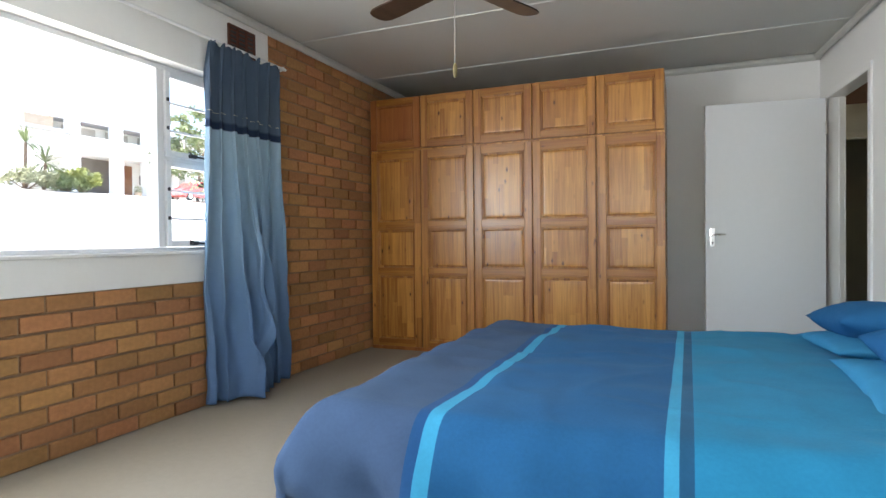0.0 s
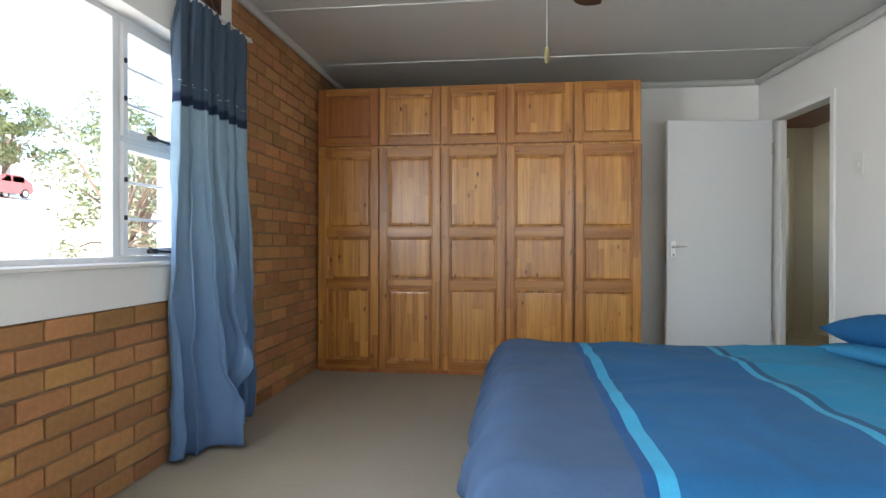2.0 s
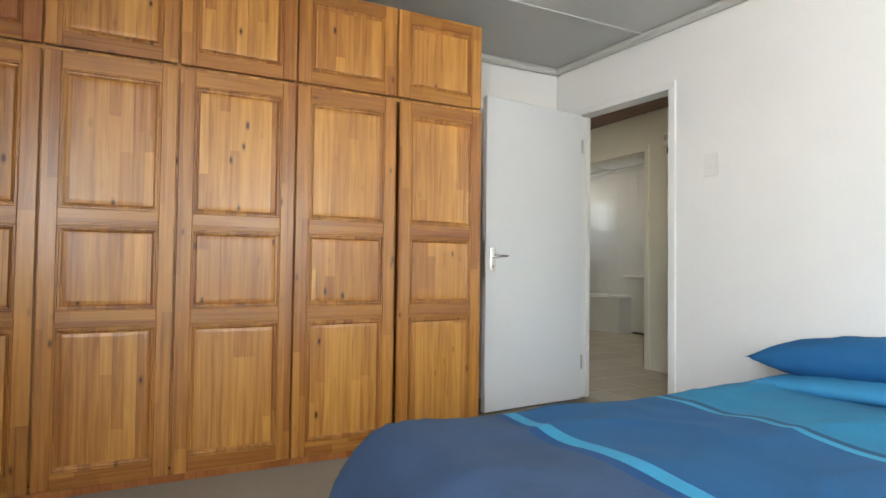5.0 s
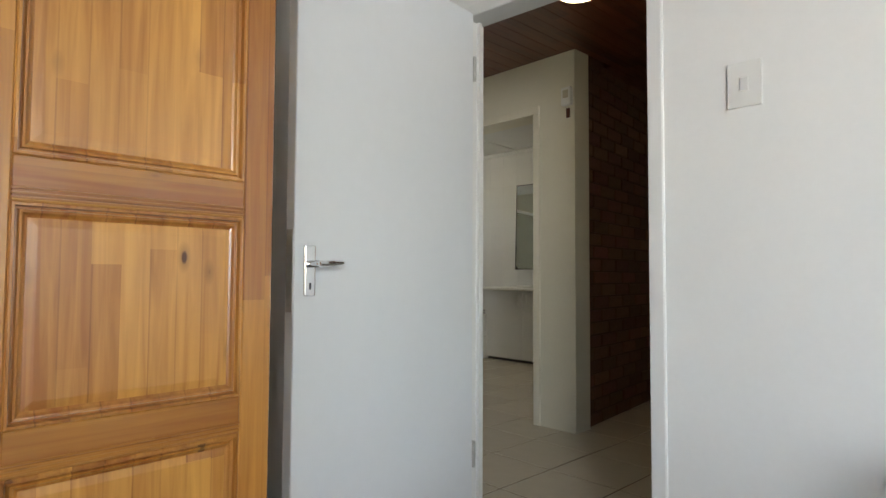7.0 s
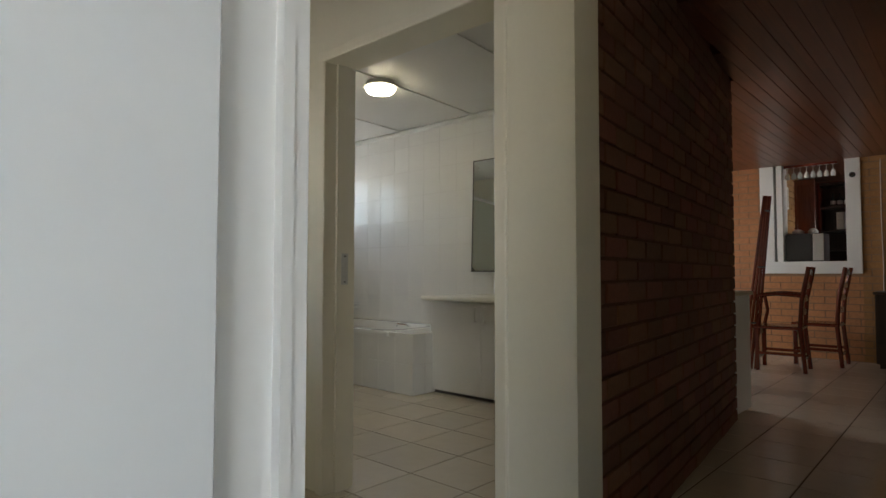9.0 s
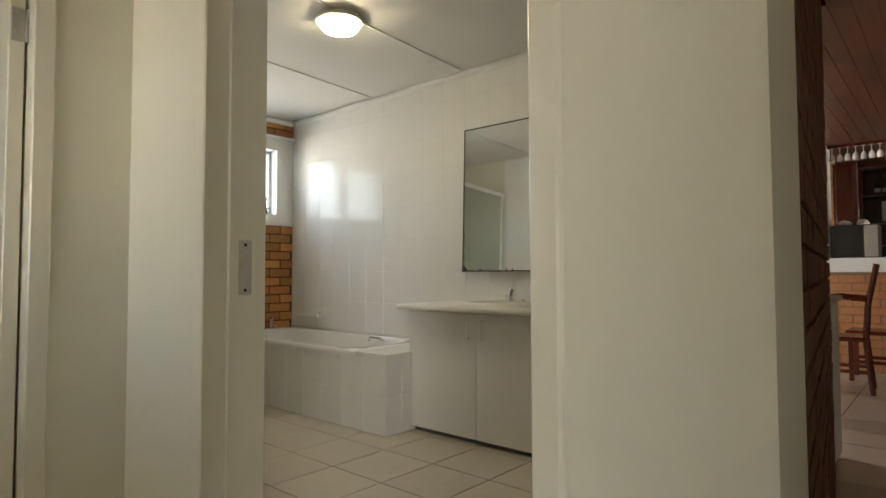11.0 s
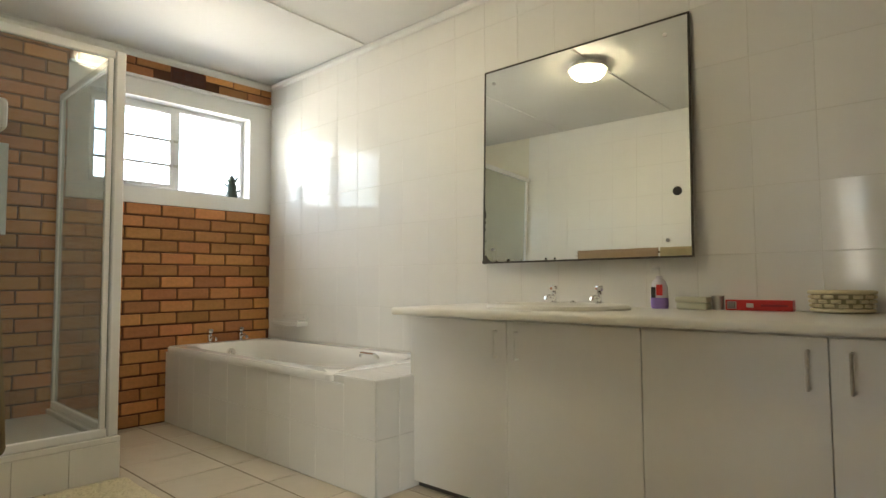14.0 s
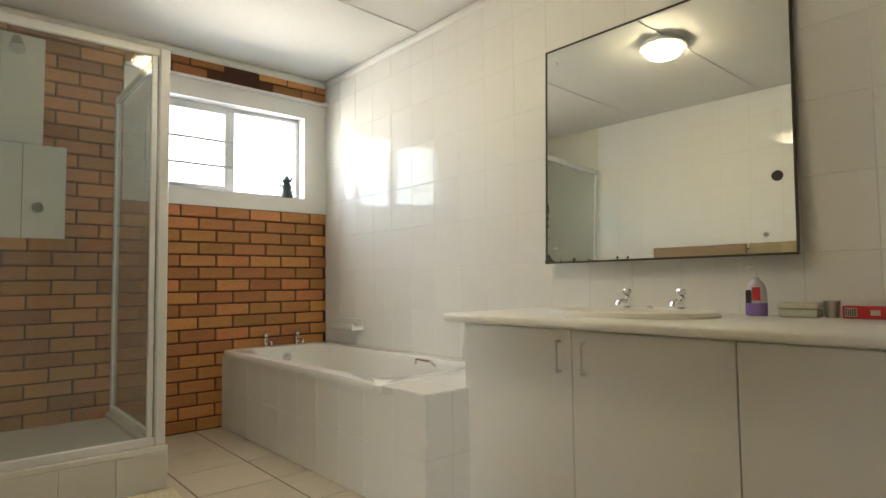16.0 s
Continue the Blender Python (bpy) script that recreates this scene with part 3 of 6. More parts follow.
rod(bm, (-LEAF + 0.10, -0.096, 1.002), (-LEAF + 0.14, -0.092, 1.004), 0.009, 0.005)
part("lever_handle", bm, M_CHROME, door_1, "chrome lever handle", True)
part("keyhole", box(B(), -LEAF + 0.049, -LEAF + 0.055, -0.0515, -0.0495, 0.925, 0.945), M_BLACK, door_1)
bm = box(B(), -LEAF - 0.002, -LEAF, -0.036, -0.006, 0.86, 1.10)
part("lock_edge", bm, M_STEEL, door_1)
for z in (0.22, 1.75):
    bm = B()
    rod(bm, (0.0, -0.048, z), (0.0, -0.048, z + 0.1), 0.007)
    box(bm, -0.002, 0.0035, -0.045, -0.008, z, z + 0.1)
    part("hinge", bm, M_STEEL, door_1, "steel butt hinge", True)

# light switch
sw = thing("light_switch", "white plastic rocker light switch on the bedroom wall", "switch", (1.1225, 4.02, 1.535), 4.6)
part("plate", box(B(), -0.008, 0.0, -0.047, 0.047, -0.068, 0.068, 0.003, 2), M_PLASTIC, sw)
part("rocker", box(B(), -0.013, -0.006, -0.012, 0.012, -0.02, 0.02, 0.002), M_PLASTIC, sw)


# ---- bed ----
BX0, BX1, BY0, BY1, BZ = -1.10, 1.04, 1.46, 3.33, 0.428
bed = thing("bed", "low wooden double bed frame with a white mattress", "bed", (0, 0, 0))
for x in (BX0 - 0.03, BX1 - 0.09):
    for y in (BY0 + 0.03, BY1 - 0.30):
        part("leg", box(B(), x, x + 0.07, y, y + 0.07, 0, 0.20, 0.005), M_BEDWOOD, bed)
bm = B()
box(bm, BX0 + 0.02, BX1, BY0 + 0.05, BY0 + 0.075, 0.12, 0.22, 0.004)
box(bm, BX0 + 0.02, BX1, BY1 - 0.075, BY1 - 0.05, 0.12, 0.22, 0.004)
box(bm, BX0 + 0.02, BX0 + 0.045, BY0 + 0.05, BY1 - 0.05, 0.12, 0.22, 0.004)
box(bm, BX1 - 0.025, BX1, BY0 + 0.05, BY1 - 0.05, 0.12, 0.22, 0.004)
part("side_rail", bm, M_BEDWOOD, bed)
M_TICK = mat("mattress_ticking", (0.7, 0.69, 0.66), 0.9, grain=0.1, scale=200, bump=0.2)
part("mattress", box(B(), BX0 + 0.03, BX1, BY0 + 0.04, BY1 - 0.04, 0.22, BZ - 0.035, 0.05, 3), M_TICK, bed, smooth=True)


def stripes(name, stops, rough=0.9):
    """Woven cotton in bands across the bed."""
    m = mat(name, (1, 1, 1), rough, grain=0.22, scale=90, bump=0.25, spec=0.15, blotch=0.35)
    n, l = m.node_tree.nodes, m.node_tree.links
    co = n.new("ShaderNodeTexCoord")
    sep = n.new("ShaderNodeSeparateXYZ")
    l.new(co.outputs["Object"], sep.inputs[0])
    mr = n.new("ShaderNodeMapRange")
    mr.inputs["From Min"].default_value, mr.inputs["From Max"].default_value = -1.5, 1.5
    skew = n.new("ShaderNodeMath")
    skew.operation = 'MULTIPLY_ADD'
    skew.inputs[1].default_value = -0.012
    l.new(sep.outputs[1], skew.inputs[0])
    l.new(sep.outputs[0], skew.inputs[2])
    l.new(skew.outputs[0], mr.inputs[0])
    ramp = n.new("ShaderNodeValToRGB")
    ramp.color_ramp.interpolation = 'CONSTANT'
    for k, (x, c) in enumerate(stops):
        e = ramp.color_ramp.elements[k] if k < 2 else ramp.color_ramp.elements.new(0.99)
        e.position, e.color = (x + 1.5) / 3, (*c, 1)
    l.new(mr.outputs[0], ramp.inputs[0])
    hsv = next(x for x in n if x.type == 'HUE_SAT')
    l.new(ramp.outputs[0], hsv.inputs["Color"])
    nap = n["Principled BSDF"]
    nap.inputs["Sheen Weight"].default_value, nap.inputs["Sheen Roughness"].default_value = 0.05, 0.5
    nap.inputs["Sheen Tint"].default_value = (0.6, 0.8, 1.0, 1)
    return m


C_GREY, C_NAVY, C_LIGHT, C_MID, C_TEAL, C_CYAN = (0.050, 0.088, 0.162), (0.016, 0.075, 0.20), (0.048, 0.31, 0.51), (0.017, 0.102, 0.24), (0.018, 0.09, 0.18), (0.022, 0.21, 0.375)
M_DUVET = stripes("duvet_cotton", [(-1.5, C_GREY), (-0.795, C_NAVY), (-0.757, C_LIGHT), (-0.705, C_MID), (-0.085, C_LIGHT), (-0.052, C_TEAL), (-0.015, C_CYAN)])


def duvet():
    """A quilt laid over the mattress: soft edge, hanging sides with folds."""
    bm = B()
    nx, ny = 110, 130
    hang, side = 0.30, 0.31
    def place(u, v):
        # u, v: run along the cloth, past the mattress edge it hangs
        def over(d, reach, drop):
            # the filling rounds the edge over, then the cloth hangs
            run = 0.5 * math.pi * math.sqrt((reach * reach + drop * drop) / 2)
            a = min(d / run, 1.0) * math.pi / 2
            return reach * math.sin(a) + 0.06 * max(0, d - run), drop * (1 - math.cos(a)) + 0.97 * max(0, d - run)
        def fold(s, lo, hi, reach):
            if s < lo:
                out, down = over(lo - s, 0.135, 0.20)
                return lo - out, down
            if s > hi:
                out, down = over(s - hi, 0.14, 0.20)
                return hi + out, down
            return s, 0.0
        x, dx = fold(u, BX0 + 0.03, 9, hang)
        y, dy = fold(v, BY0, BY1, hang)
        drop = max(dx, dy) + 0.25 * min(dx, dy)
        z = BZ - drop
        k = min(1, drop / 0.2)
        ruffle = 0.020 * k * noise.noise((u * 5.5, v * 5.5, 0.3)) + 0.026 * k * math.sin(15 * (u + v) + 4 * noise.noise((u * 2, v * 2, 7))) + 0.016 * k * noise.noise((u * 11, v * 11, 2.2))
        if dx > dy:
            x -= ruffle
        elif dy > 0:
            y += ruffle if v > 2 else -ruffle
        z += 0.014 * noise.noise((u * 2.2, v * 2.2, 1.7)) * (1 - k) + 0.006 * noise.noise((u * 7, v * 7, 4.1)) + 0.012 * (1 - k)
        # the filling stands up along the foot edge
        z += 0.012 * (1 - k) * math.exp(-((u - BX0 - 0.07) / 0.13) ** 2)
        # crease lines
        ridge = 1 - abs(noise.noise((u * 1.7 + 3, v * 3.1, 5.5)))
        z += 0.011 * (1 - k) * ridge ** 10 + 0.006 * noise.noise((u * 4, v * 4, 8.2))
        z += 0.004 * (1 - k) * math.sin(14 * v + 4 * noise.noise((u * 1.5, v * 1.5, 2)))
        return x, y, max(z, 0.03)
    grid = []
    for i in range(nx + 1):
        u = BX0 - hang + 0.02 + (0.95 - BX0 + hang) * i / nx
        grid.append([bm.verts.new(place(u, BY0 - side + (BY1 - BY0 + 2 * side) * j / ny)) for j in range(ny + 1)])
    for i in range(nx):
        for j in range(ny):
            bm.faces.new((grid[i][j], grid[i + 1][j], grid[i + 1][j + 1], grid[i][j + 1]))
    me = mesh_of("duvet", bm, M_DUVET, False)
    for p in me.polygons:
        p.use_smooth = True
    ob = tagged(new("duvet", me), "blue cotton duvet with grey, navy and turquoise stripes", "duvet")
    sol = ob.modifiers.new("thickness", 'SOLIDIFY')
    sol.thickness, sol.offset = 0.018, 1
    return ob


quilt = duvet()
bm = box(B(), -0.002, 0.002, -0.02, 0.02, -0.03, 0.0)
tag = part("care_label", bm, M_PLASTIC, quilt, "small white sewn-in care label")
hem = min((v.co for v in quilt.data.vertices if 3.2 < v.co.y < 3.32), key=lambda c: c.x + c.z)
tag.matrix_world = pose(hem.x - 0.012, hem.y, hem.z + 0.012, 0, 20, 25)
M_PILLOW = mat("pillow_blue", (0.022, 0.13, 0.30), 0.9, grain=0.2, scale=220, bump=0.3, spec=0.15, blotch=0.15)
M_PILLOW_L = mat("pillow_pale_blue", (0.05, 0.27, 0.48), 0.9, grain=0.2, scale=220, bump=0.3, spec=0.15, blotch=0.15)


def pillow(place, turn, tilt, material, label, w=0.68, d=0.46, h=0.15):
    bm = B()
    nx, ny = 34, 26
    rows = {}
    for side in (1, -1):
        for i in range(nx + 1):
            for j in range(ny + 1):
                u, v = 2 * i / nx - 1, 2 * j / ny - 1
                edge = i in (0, nx) or j in (0, ny)
                if side == -1 and edge:
                    rows[(side, i, j)] = rows[(1, i, j)]
                    continue
                puff = (max(0, 1 - abs(u) ** 2.6) * max(0, 1 - abs(v) ** 2.6)) ** 0.55
                pinch = 1 - 0.10 * (1 - abs(v) ** 2) * abs(u) ** 3
                x, y = u * w / 2 * (1 - 0.06 * (1 - abs(u)) * 0) * (1 - 0.07 * (1 - v * v) * abs(u)), v * d / 2 * (1 - 0.09 * (1 - u * u) * abs(v))
                z = side * h / 2 * puff + 0.012 * noise.noise((u * 3, v * 3, side + place[0] * 5)) * puff
                z += 0.006 * noise.noise((u * 9, v * 9, side)) * puff
                rows[(side, i, j)] = bm.verts.new((x, y, z))
    for side in (1, -1):
        for i in range(nx):
            for j in range(ny):
                f = [rows[(side, i, j)], rows[(side, i + 1, j)], rows[(side, i + 1, j + 1)], rows[(side, i, j + 1)]]
                bm.faces.new(f if side == 1 else f[::-1])
    me = mesh_of("pillow", bm, material)
    for p in me.polygons:
        p.use_smooth = True
    ob = tagged(new("pillow", me), label, "pillow", "pillows on the bed")
    ob.matrix_world = pose(*place, tilt[0], tilt[1], turn)
    return ob


pillow((0.78, 3.03, 0.475), 93, (0, 3), M_PILLOW_L, "pale blue pillow lying under another at the bed head", w=0.76, h=0.10)
pillow((0.82, 3.06, 0.575), 90, (3, 5), M_PILLOW, "plump mid blue pillow on top of a pale one", w=0.74, h=0.19)
pillow((0.74, 2.18, 0.47), 88, (0, -2), M_PILLOW_L, "pale blue pillow lying flat at the bed head", w=0.74, h=0.10)
pillow((0.83, 2.22, 0.56), 86, (2, -1), M_PILLOW, "plump mid blue pillow beside the other pair", w=0.74, h=0.18)


# ---- window of the bedroom ----
def window_unit(name, label):
    return thing(name, label, "window", kind="structure")


window_1 = window_unit("window_1", "wide white metal window with a fixed pane and opening lights")
FX0, FX1 = XW - 0.155, XW - 0.10
bm = B()
box(bm, FX0, FX1, WIN_Y0, WIN_Y1, WIN_Z0, WIN_Z0 + 0.03, 0.003)
box(bm, FX0, FX1, WIN_Y0, WIN_Y1, WIN_Z1 - 0.03, WIN_Z1, 0.003)
for y0, y1 in ((WIN_Y0, WIN_Y0 + 0.03), (WIN_Y1 - 0.03, WIN_Y1), (2.255, 2.30), (0.105, 0.15)):
    box(bm, FX0, FX1, y0, y1, WIN_Z0 + 0.03, WIN_Z1 - 0.03, 0.003)
part("window_frame", bm, M_ALU, window_1)
pane = part("pane", box(B(), XW - 0.13, XW - 0.126, 0.15, 2.255, WIN_Z0 + 0.03, WIN_Z1 - 0.03), M_GLASS, window_1)
pane.visible_shadow = False
for y0, y1 in ((2.305, 2.713), (WIN_Y0 + 0.032, 0.103)):
    for z0, z1 in ((0.958, 1.455), (1.478, 1.968)):
        sash = B()
        t = 0.035
        box(sash, FX0 + 0.01, FX1 + 0.012, y0, y0 + t, z0, z1, 0.003)
        box(sash, FX0 + 0.01, FX1 + 0.012, y1 - t, y1, z0, z1, 0.003)
        box(sash, FX0 + 0.01, FX1 + 0.012, y0 + t, y1 - t, z0, z0 + t, 0.003)
        box(sash, FX0 + 0.01, FX1 + 0.012, y0 + t, y1 - t, z1 - t, z1, 0.003)
        s = part("sash", sash, M_ALU, window_1)
        g = part("pane", box(B(), XW - 0.13, XW - 0.126, y0 + t, y1 - t, z0 + t, z1 - t), M_GLASS, s)
        g.visible_shadow = False
        for k in (1, 2):
            zz = z0 + (z1 - z0) * k / 3
            part("burglar_bar", box(B(), FX0 - 0.004, FX0 + 0.008, y0 + 0.01, y1 - 0.01, zz - 0.007, zz + 0.007), M_ALU, s)
            part("bar_end", box(B(), FX0 + 0.04, FX1 + 0.02, y0 + 0.006, y0 + 0.02, zz - 0.01, zz + 0.01), M_BLACK, s)
        bm = B()
        rod(bm, (FX1 + 0.03, y0 + 0.18, z0 + 0.02), (FX1 + 0.035, y1 - 0.07, z0 + 0.012), 0.006)
        box(bm, FX1 + 0.01, FX1 + 0.04, y0 + 0.16, y0 + 0.21, z0 + 0.008, z0 + 0.03, 0.004)
        rod(bm, (FX1 + 0.03, y0 + 0.185, z0 + 0.02), (FX1 + 0.05, y0 + 0.13, z0 + 0.035), 0.006)
        part("stay", bm, M_BLACK, s, "black casement stay")
    part("transom", box(B(), FX0, FX1, y0 - 0.005, y1 + 0.004, 1.455, 1.478), M_ALU, window_1)
part("window_sill", box(B(), XW - 0.098, XW + 0.012, WIN_Y0 + 0.001, WIN_Y1 - 0.001, WIN_Z0 - 0.014, WIN_Z0 + 0.006, 0.004), M_TRIM, window_1)

# plain unseen windows: the hall's is known by its tile reflection, the others are added for light
for nm, lab, along, lo, hi, z0, z1, at in (("window_3", "plain white window added unseen in the bedroom's end wall for fill light", 0, SW_X0, SW_X1, SW_Z0, SW_Z1, YS - 0.03), ("window_4", "small white window at the end of the hall", 1, HW_Y0, HW_Y1, HW_Z0, HW_Z1, XD + 0.045), ("window_5", "plain white dining room window added unseen for the fill lamp", 0, DW_X0, DW_X1, DK_Z0, DK_Z1, 9.14), ("window_6", "plain white kitchen window added unseen for the fill lamp", 0, KW_X0, KW_X1, DK_Z0, DK_Z1, 2.68)):
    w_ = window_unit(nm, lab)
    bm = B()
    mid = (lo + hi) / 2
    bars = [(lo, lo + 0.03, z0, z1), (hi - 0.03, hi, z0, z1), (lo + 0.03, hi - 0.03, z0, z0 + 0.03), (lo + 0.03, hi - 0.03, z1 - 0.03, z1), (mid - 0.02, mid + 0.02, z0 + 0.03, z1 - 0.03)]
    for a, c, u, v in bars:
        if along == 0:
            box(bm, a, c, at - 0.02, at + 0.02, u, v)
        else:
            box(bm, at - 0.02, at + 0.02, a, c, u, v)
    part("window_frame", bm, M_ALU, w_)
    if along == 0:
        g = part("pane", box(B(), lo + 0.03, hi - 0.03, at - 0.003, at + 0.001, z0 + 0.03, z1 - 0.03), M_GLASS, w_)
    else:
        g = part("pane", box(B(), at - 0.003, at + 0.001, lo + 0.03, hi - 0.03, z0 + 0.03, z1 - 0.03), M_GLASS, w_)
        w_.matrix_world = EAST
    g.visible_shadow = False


# ---- bedroom: curtain, rail, fan ----
def graded(name, stops, z_lo, z_hi):
    """Woven cloth whose colour changes with height, from hem to heading."""
    m = mat(name, (1, 1, 1), 0.92, grain=0.18, scale=240, bump=0.3, spec=0.1, blotch=0.14)
    n, l = m.node_tree.nodes, m.node_tree.links
    co = n.new("ShaderNodeTexCoord")
    sep = n.new("ShaderNodeSeparateXYZ")
    l.new(co.outputs["Object"], sep.inputs[0])
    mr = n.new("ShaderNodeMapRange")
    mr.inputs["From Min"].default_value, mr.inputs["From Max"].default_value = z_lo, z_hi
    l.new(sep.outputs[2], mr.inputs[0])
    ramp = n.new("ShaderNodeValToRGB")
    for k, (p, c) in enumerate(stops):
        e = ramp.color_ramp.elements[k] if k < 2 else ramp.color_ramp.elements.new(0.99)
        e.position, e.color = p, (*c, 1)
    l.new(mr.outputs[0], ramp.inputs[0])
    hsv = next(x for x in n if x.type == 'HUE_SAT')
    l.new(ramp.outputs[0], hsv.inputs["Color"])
    return m


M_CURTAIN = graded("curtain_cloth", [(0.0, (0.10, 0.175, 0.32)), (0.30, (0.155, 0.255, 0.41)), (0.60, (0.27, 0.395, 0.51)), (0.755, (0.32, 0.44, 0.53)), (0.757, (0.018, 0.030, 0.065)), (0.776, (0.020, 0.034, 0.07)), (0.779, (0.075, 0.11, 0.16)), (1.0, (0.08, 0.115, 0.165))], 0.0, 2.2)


def curtain():
    """A gathered curtain with broad uneven folds, pinched at the heading and spreading at the hem."""
    thick = thing("curtain", "blue cotton curtain with a darker heading, drawn into folds", "curtain", (XW, 0, 0))
    bm = B()
    n, rows, y0, y1 = 190, 90, 2.475, 3.10
    grid = []
    for j in range(rows + 1):
        z = 0.02 + (2.17 - 0.02) * j / rows
        h = 1 - j / rows
        line = []
        for i in range(n + 1):
            s = i / n
            wob = noise.noise((s * 2.2, z * 0.55, 3.3))
            ph = 2 * math.pi * (6.3 * s + 0.55 * wob + 0.10 * math.sin(5 * s) + 0.12 * noise.noise((s * 3, z * 1.6, 6)))
            wave = math.tanh(1.7 * math.sin(ph)) + 0.25 * math.sin(2 * ph + 1.3 * z)
            amp = 0.024 + 0.026 * h + 0.04 * noise.noise((s * 3.2, z * 0.9, 9)) * (0.4 + 0.6 * h)
            x = 0.066 + 0.05 * h * s * (1 - s) * 4 * 0.5 + amp * wave
            x += 0.05 * h ** 2 * max(0, math.sin(math.pi * (s * 1.6 - 0.15))) * (1 if 0.1 < s < 0.75 else 0)
            x += 0.010 * noise.noise((s * 12, z * 2.6, 5)) + 0.006 * noise.noise((s * 16, z * 7, 8)) + 0.010 * h * math.sin(2 * math.pi * (2.2 * s + 1.1 * z)) * (0.5 + noise.noise((s * 2, z, 4))) + 0.040 * h ** 2 * noise.noise((s * 5, z * 5, 12))
            x -= 0.035 * max(0.0, 1 - s / 0.25)
            if z < 1.15:
                # one deep fold wanders across the lower half
                deep = min(1.0, (1.15 - z) / 0.55)
                mid = 0.36 + 0.26 * math.sin(math.pi * min(1.0, (1.15 - z) / 0.95)) + 0.03 * noise.noise((z * 3, 1, 1))
                x += 0.075 * deep * math.exp(-((s - mid) / 0.085) ** 2) - 0.035 * deep * math.exp(-((s - mid - 0.15) / 0.06) ** 2)
            if z > 2.0:
                k = (z - 2.0) / 0.17
                x = x * (1 - 0.6 * k) + 0.6 * k * (0.085 + 0.016 * math.sin(2 * math.pi * 13 * s + 2 * wob))
            y = y0 + (y1 - y0) * s + 0.035 * math.cos(ph) - 0.05 * h * (0.5 - s) * 1.2 + 0.03 * h * noise.noise((s * 2, z * 1.4, 1))
            z2 = z
            if j == rows:
                z2 += 0.014 * math.sin(2 * math.pi * 13 * s) + 0.01 * noise.noise((s * 6, 0, 0))
            line.append(bm.verts.new((max(x, 0.010), y, max(z2 + (0.02 * noise.noise((s * 5, 2, 2)) if j == 0 else 0), 0.006))))
        grid.append(line)
    for j in range(rows):
        for i in range(n):
            bm.faces.new((grid[j][i], grid[j][i + 1], grid[j + 1][i + 1], grid[j + 1][i]))
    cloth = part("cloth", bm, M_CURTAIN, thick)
    for p in cloth.data.polygons:
        p.use_smooth = True
    sol = cloth.modifiers.new("thickness", 'SOLIDIFY')
    sol.thickness = 0.004
    # stitched seam above the dark band, cord at the heading
    jz = int(rows * 1.78 / 2.17)
    M_CORD = mat("cream_cord", (0.6, 0.56, 0.46), 0.9, grain=0.2)
    bm = B()
    tube(bm, [(0.05, 3.12, 2.10), (0.045, 3.14, 2.0), (0.04, 3.135, 1.86), (0.045, 3.12, 1.78)], 0.003, 6)
    part("cord", bm, M_CORD, thick, "cream gathering cord")
    me = cloth.data
    pts = [me.vertices[jz * (n + 1) + i].co + Vector((0.0035, 0, 0)) for i in range(0, n + 1, 2)]
    for k in range(0, len(pts) - 5, 5):
        part("stitch", tube(B(), pts[k:k + 4], 0.0016, 5), M_CORD, thick, "pale stitched seam")


curtain()
rail = thing("curtain_rail", "thin white curtain rail over the bedroom window", "curtain rail", (XW, 0, 0))
bm = rod(B(), (0.07, -0.6, 2.185), (0.07, 3.2, 2.185), 0.009)
part("bar", bm, M_ALU, rail, smooth=True)
for y in (-0.5, 1.35, 3.17):
    part("bracket", box(B(), 0, 0.08, y - 0.01, y + 0.01, 2.172, 2.198, 0.003), M_ALU, rail)


def air_brick(place, turn, w, h, material):
    """A terracotta air brick with louvre slots."""
    v = thing("air_vent", "dark terracotta air brick set high in the wall", "vent", place, turn)
    fr = B()
    box(fr, -w / 2, w / 2, -0.004, 0.01, -h / 2, -h / 2 + 0.012)
    box(fr, -w / 2, w / 2, -0.004, 0.01, h / 2 - 0.012, h / 2)
    for x in (-w / 2, -w / 6 - 0.005, w / 6 - 0.005, w / 2 - 0.012):
        box(fr, x, x + 0.012, -0.004, 0.01, -h / 2 + 0.012, h / 2 - 0.012)
    part("grille", fr, material, v)
    # black sheet stands for the shade inside the slots
    part("slot_shade", box(B(), -w / 2 + 0.002, w / 2 - 0.002, 0.008, 0.012, -h / 2 + 0.002, h / 2 - 0.002), M_BLACK, v)
    for k in range(1, 6):
        z = -h / 2 + h * k / 6
        part("louvre", box(B(), -w / 2 + 0.012, w / 2 - 0.012, 0.0, 0.009, z - 0.005, z + 0.004), material, v)
    return v


M_TERRA = mat("dark_terracotta", (0.10, 0.035, 0.022), 0.85, grain=0.4, scale=60, bump=0.4)
air_brick((XW + 0.013, 2.83, 2.275), 90, 0.245, 0.17, M_TERRA)

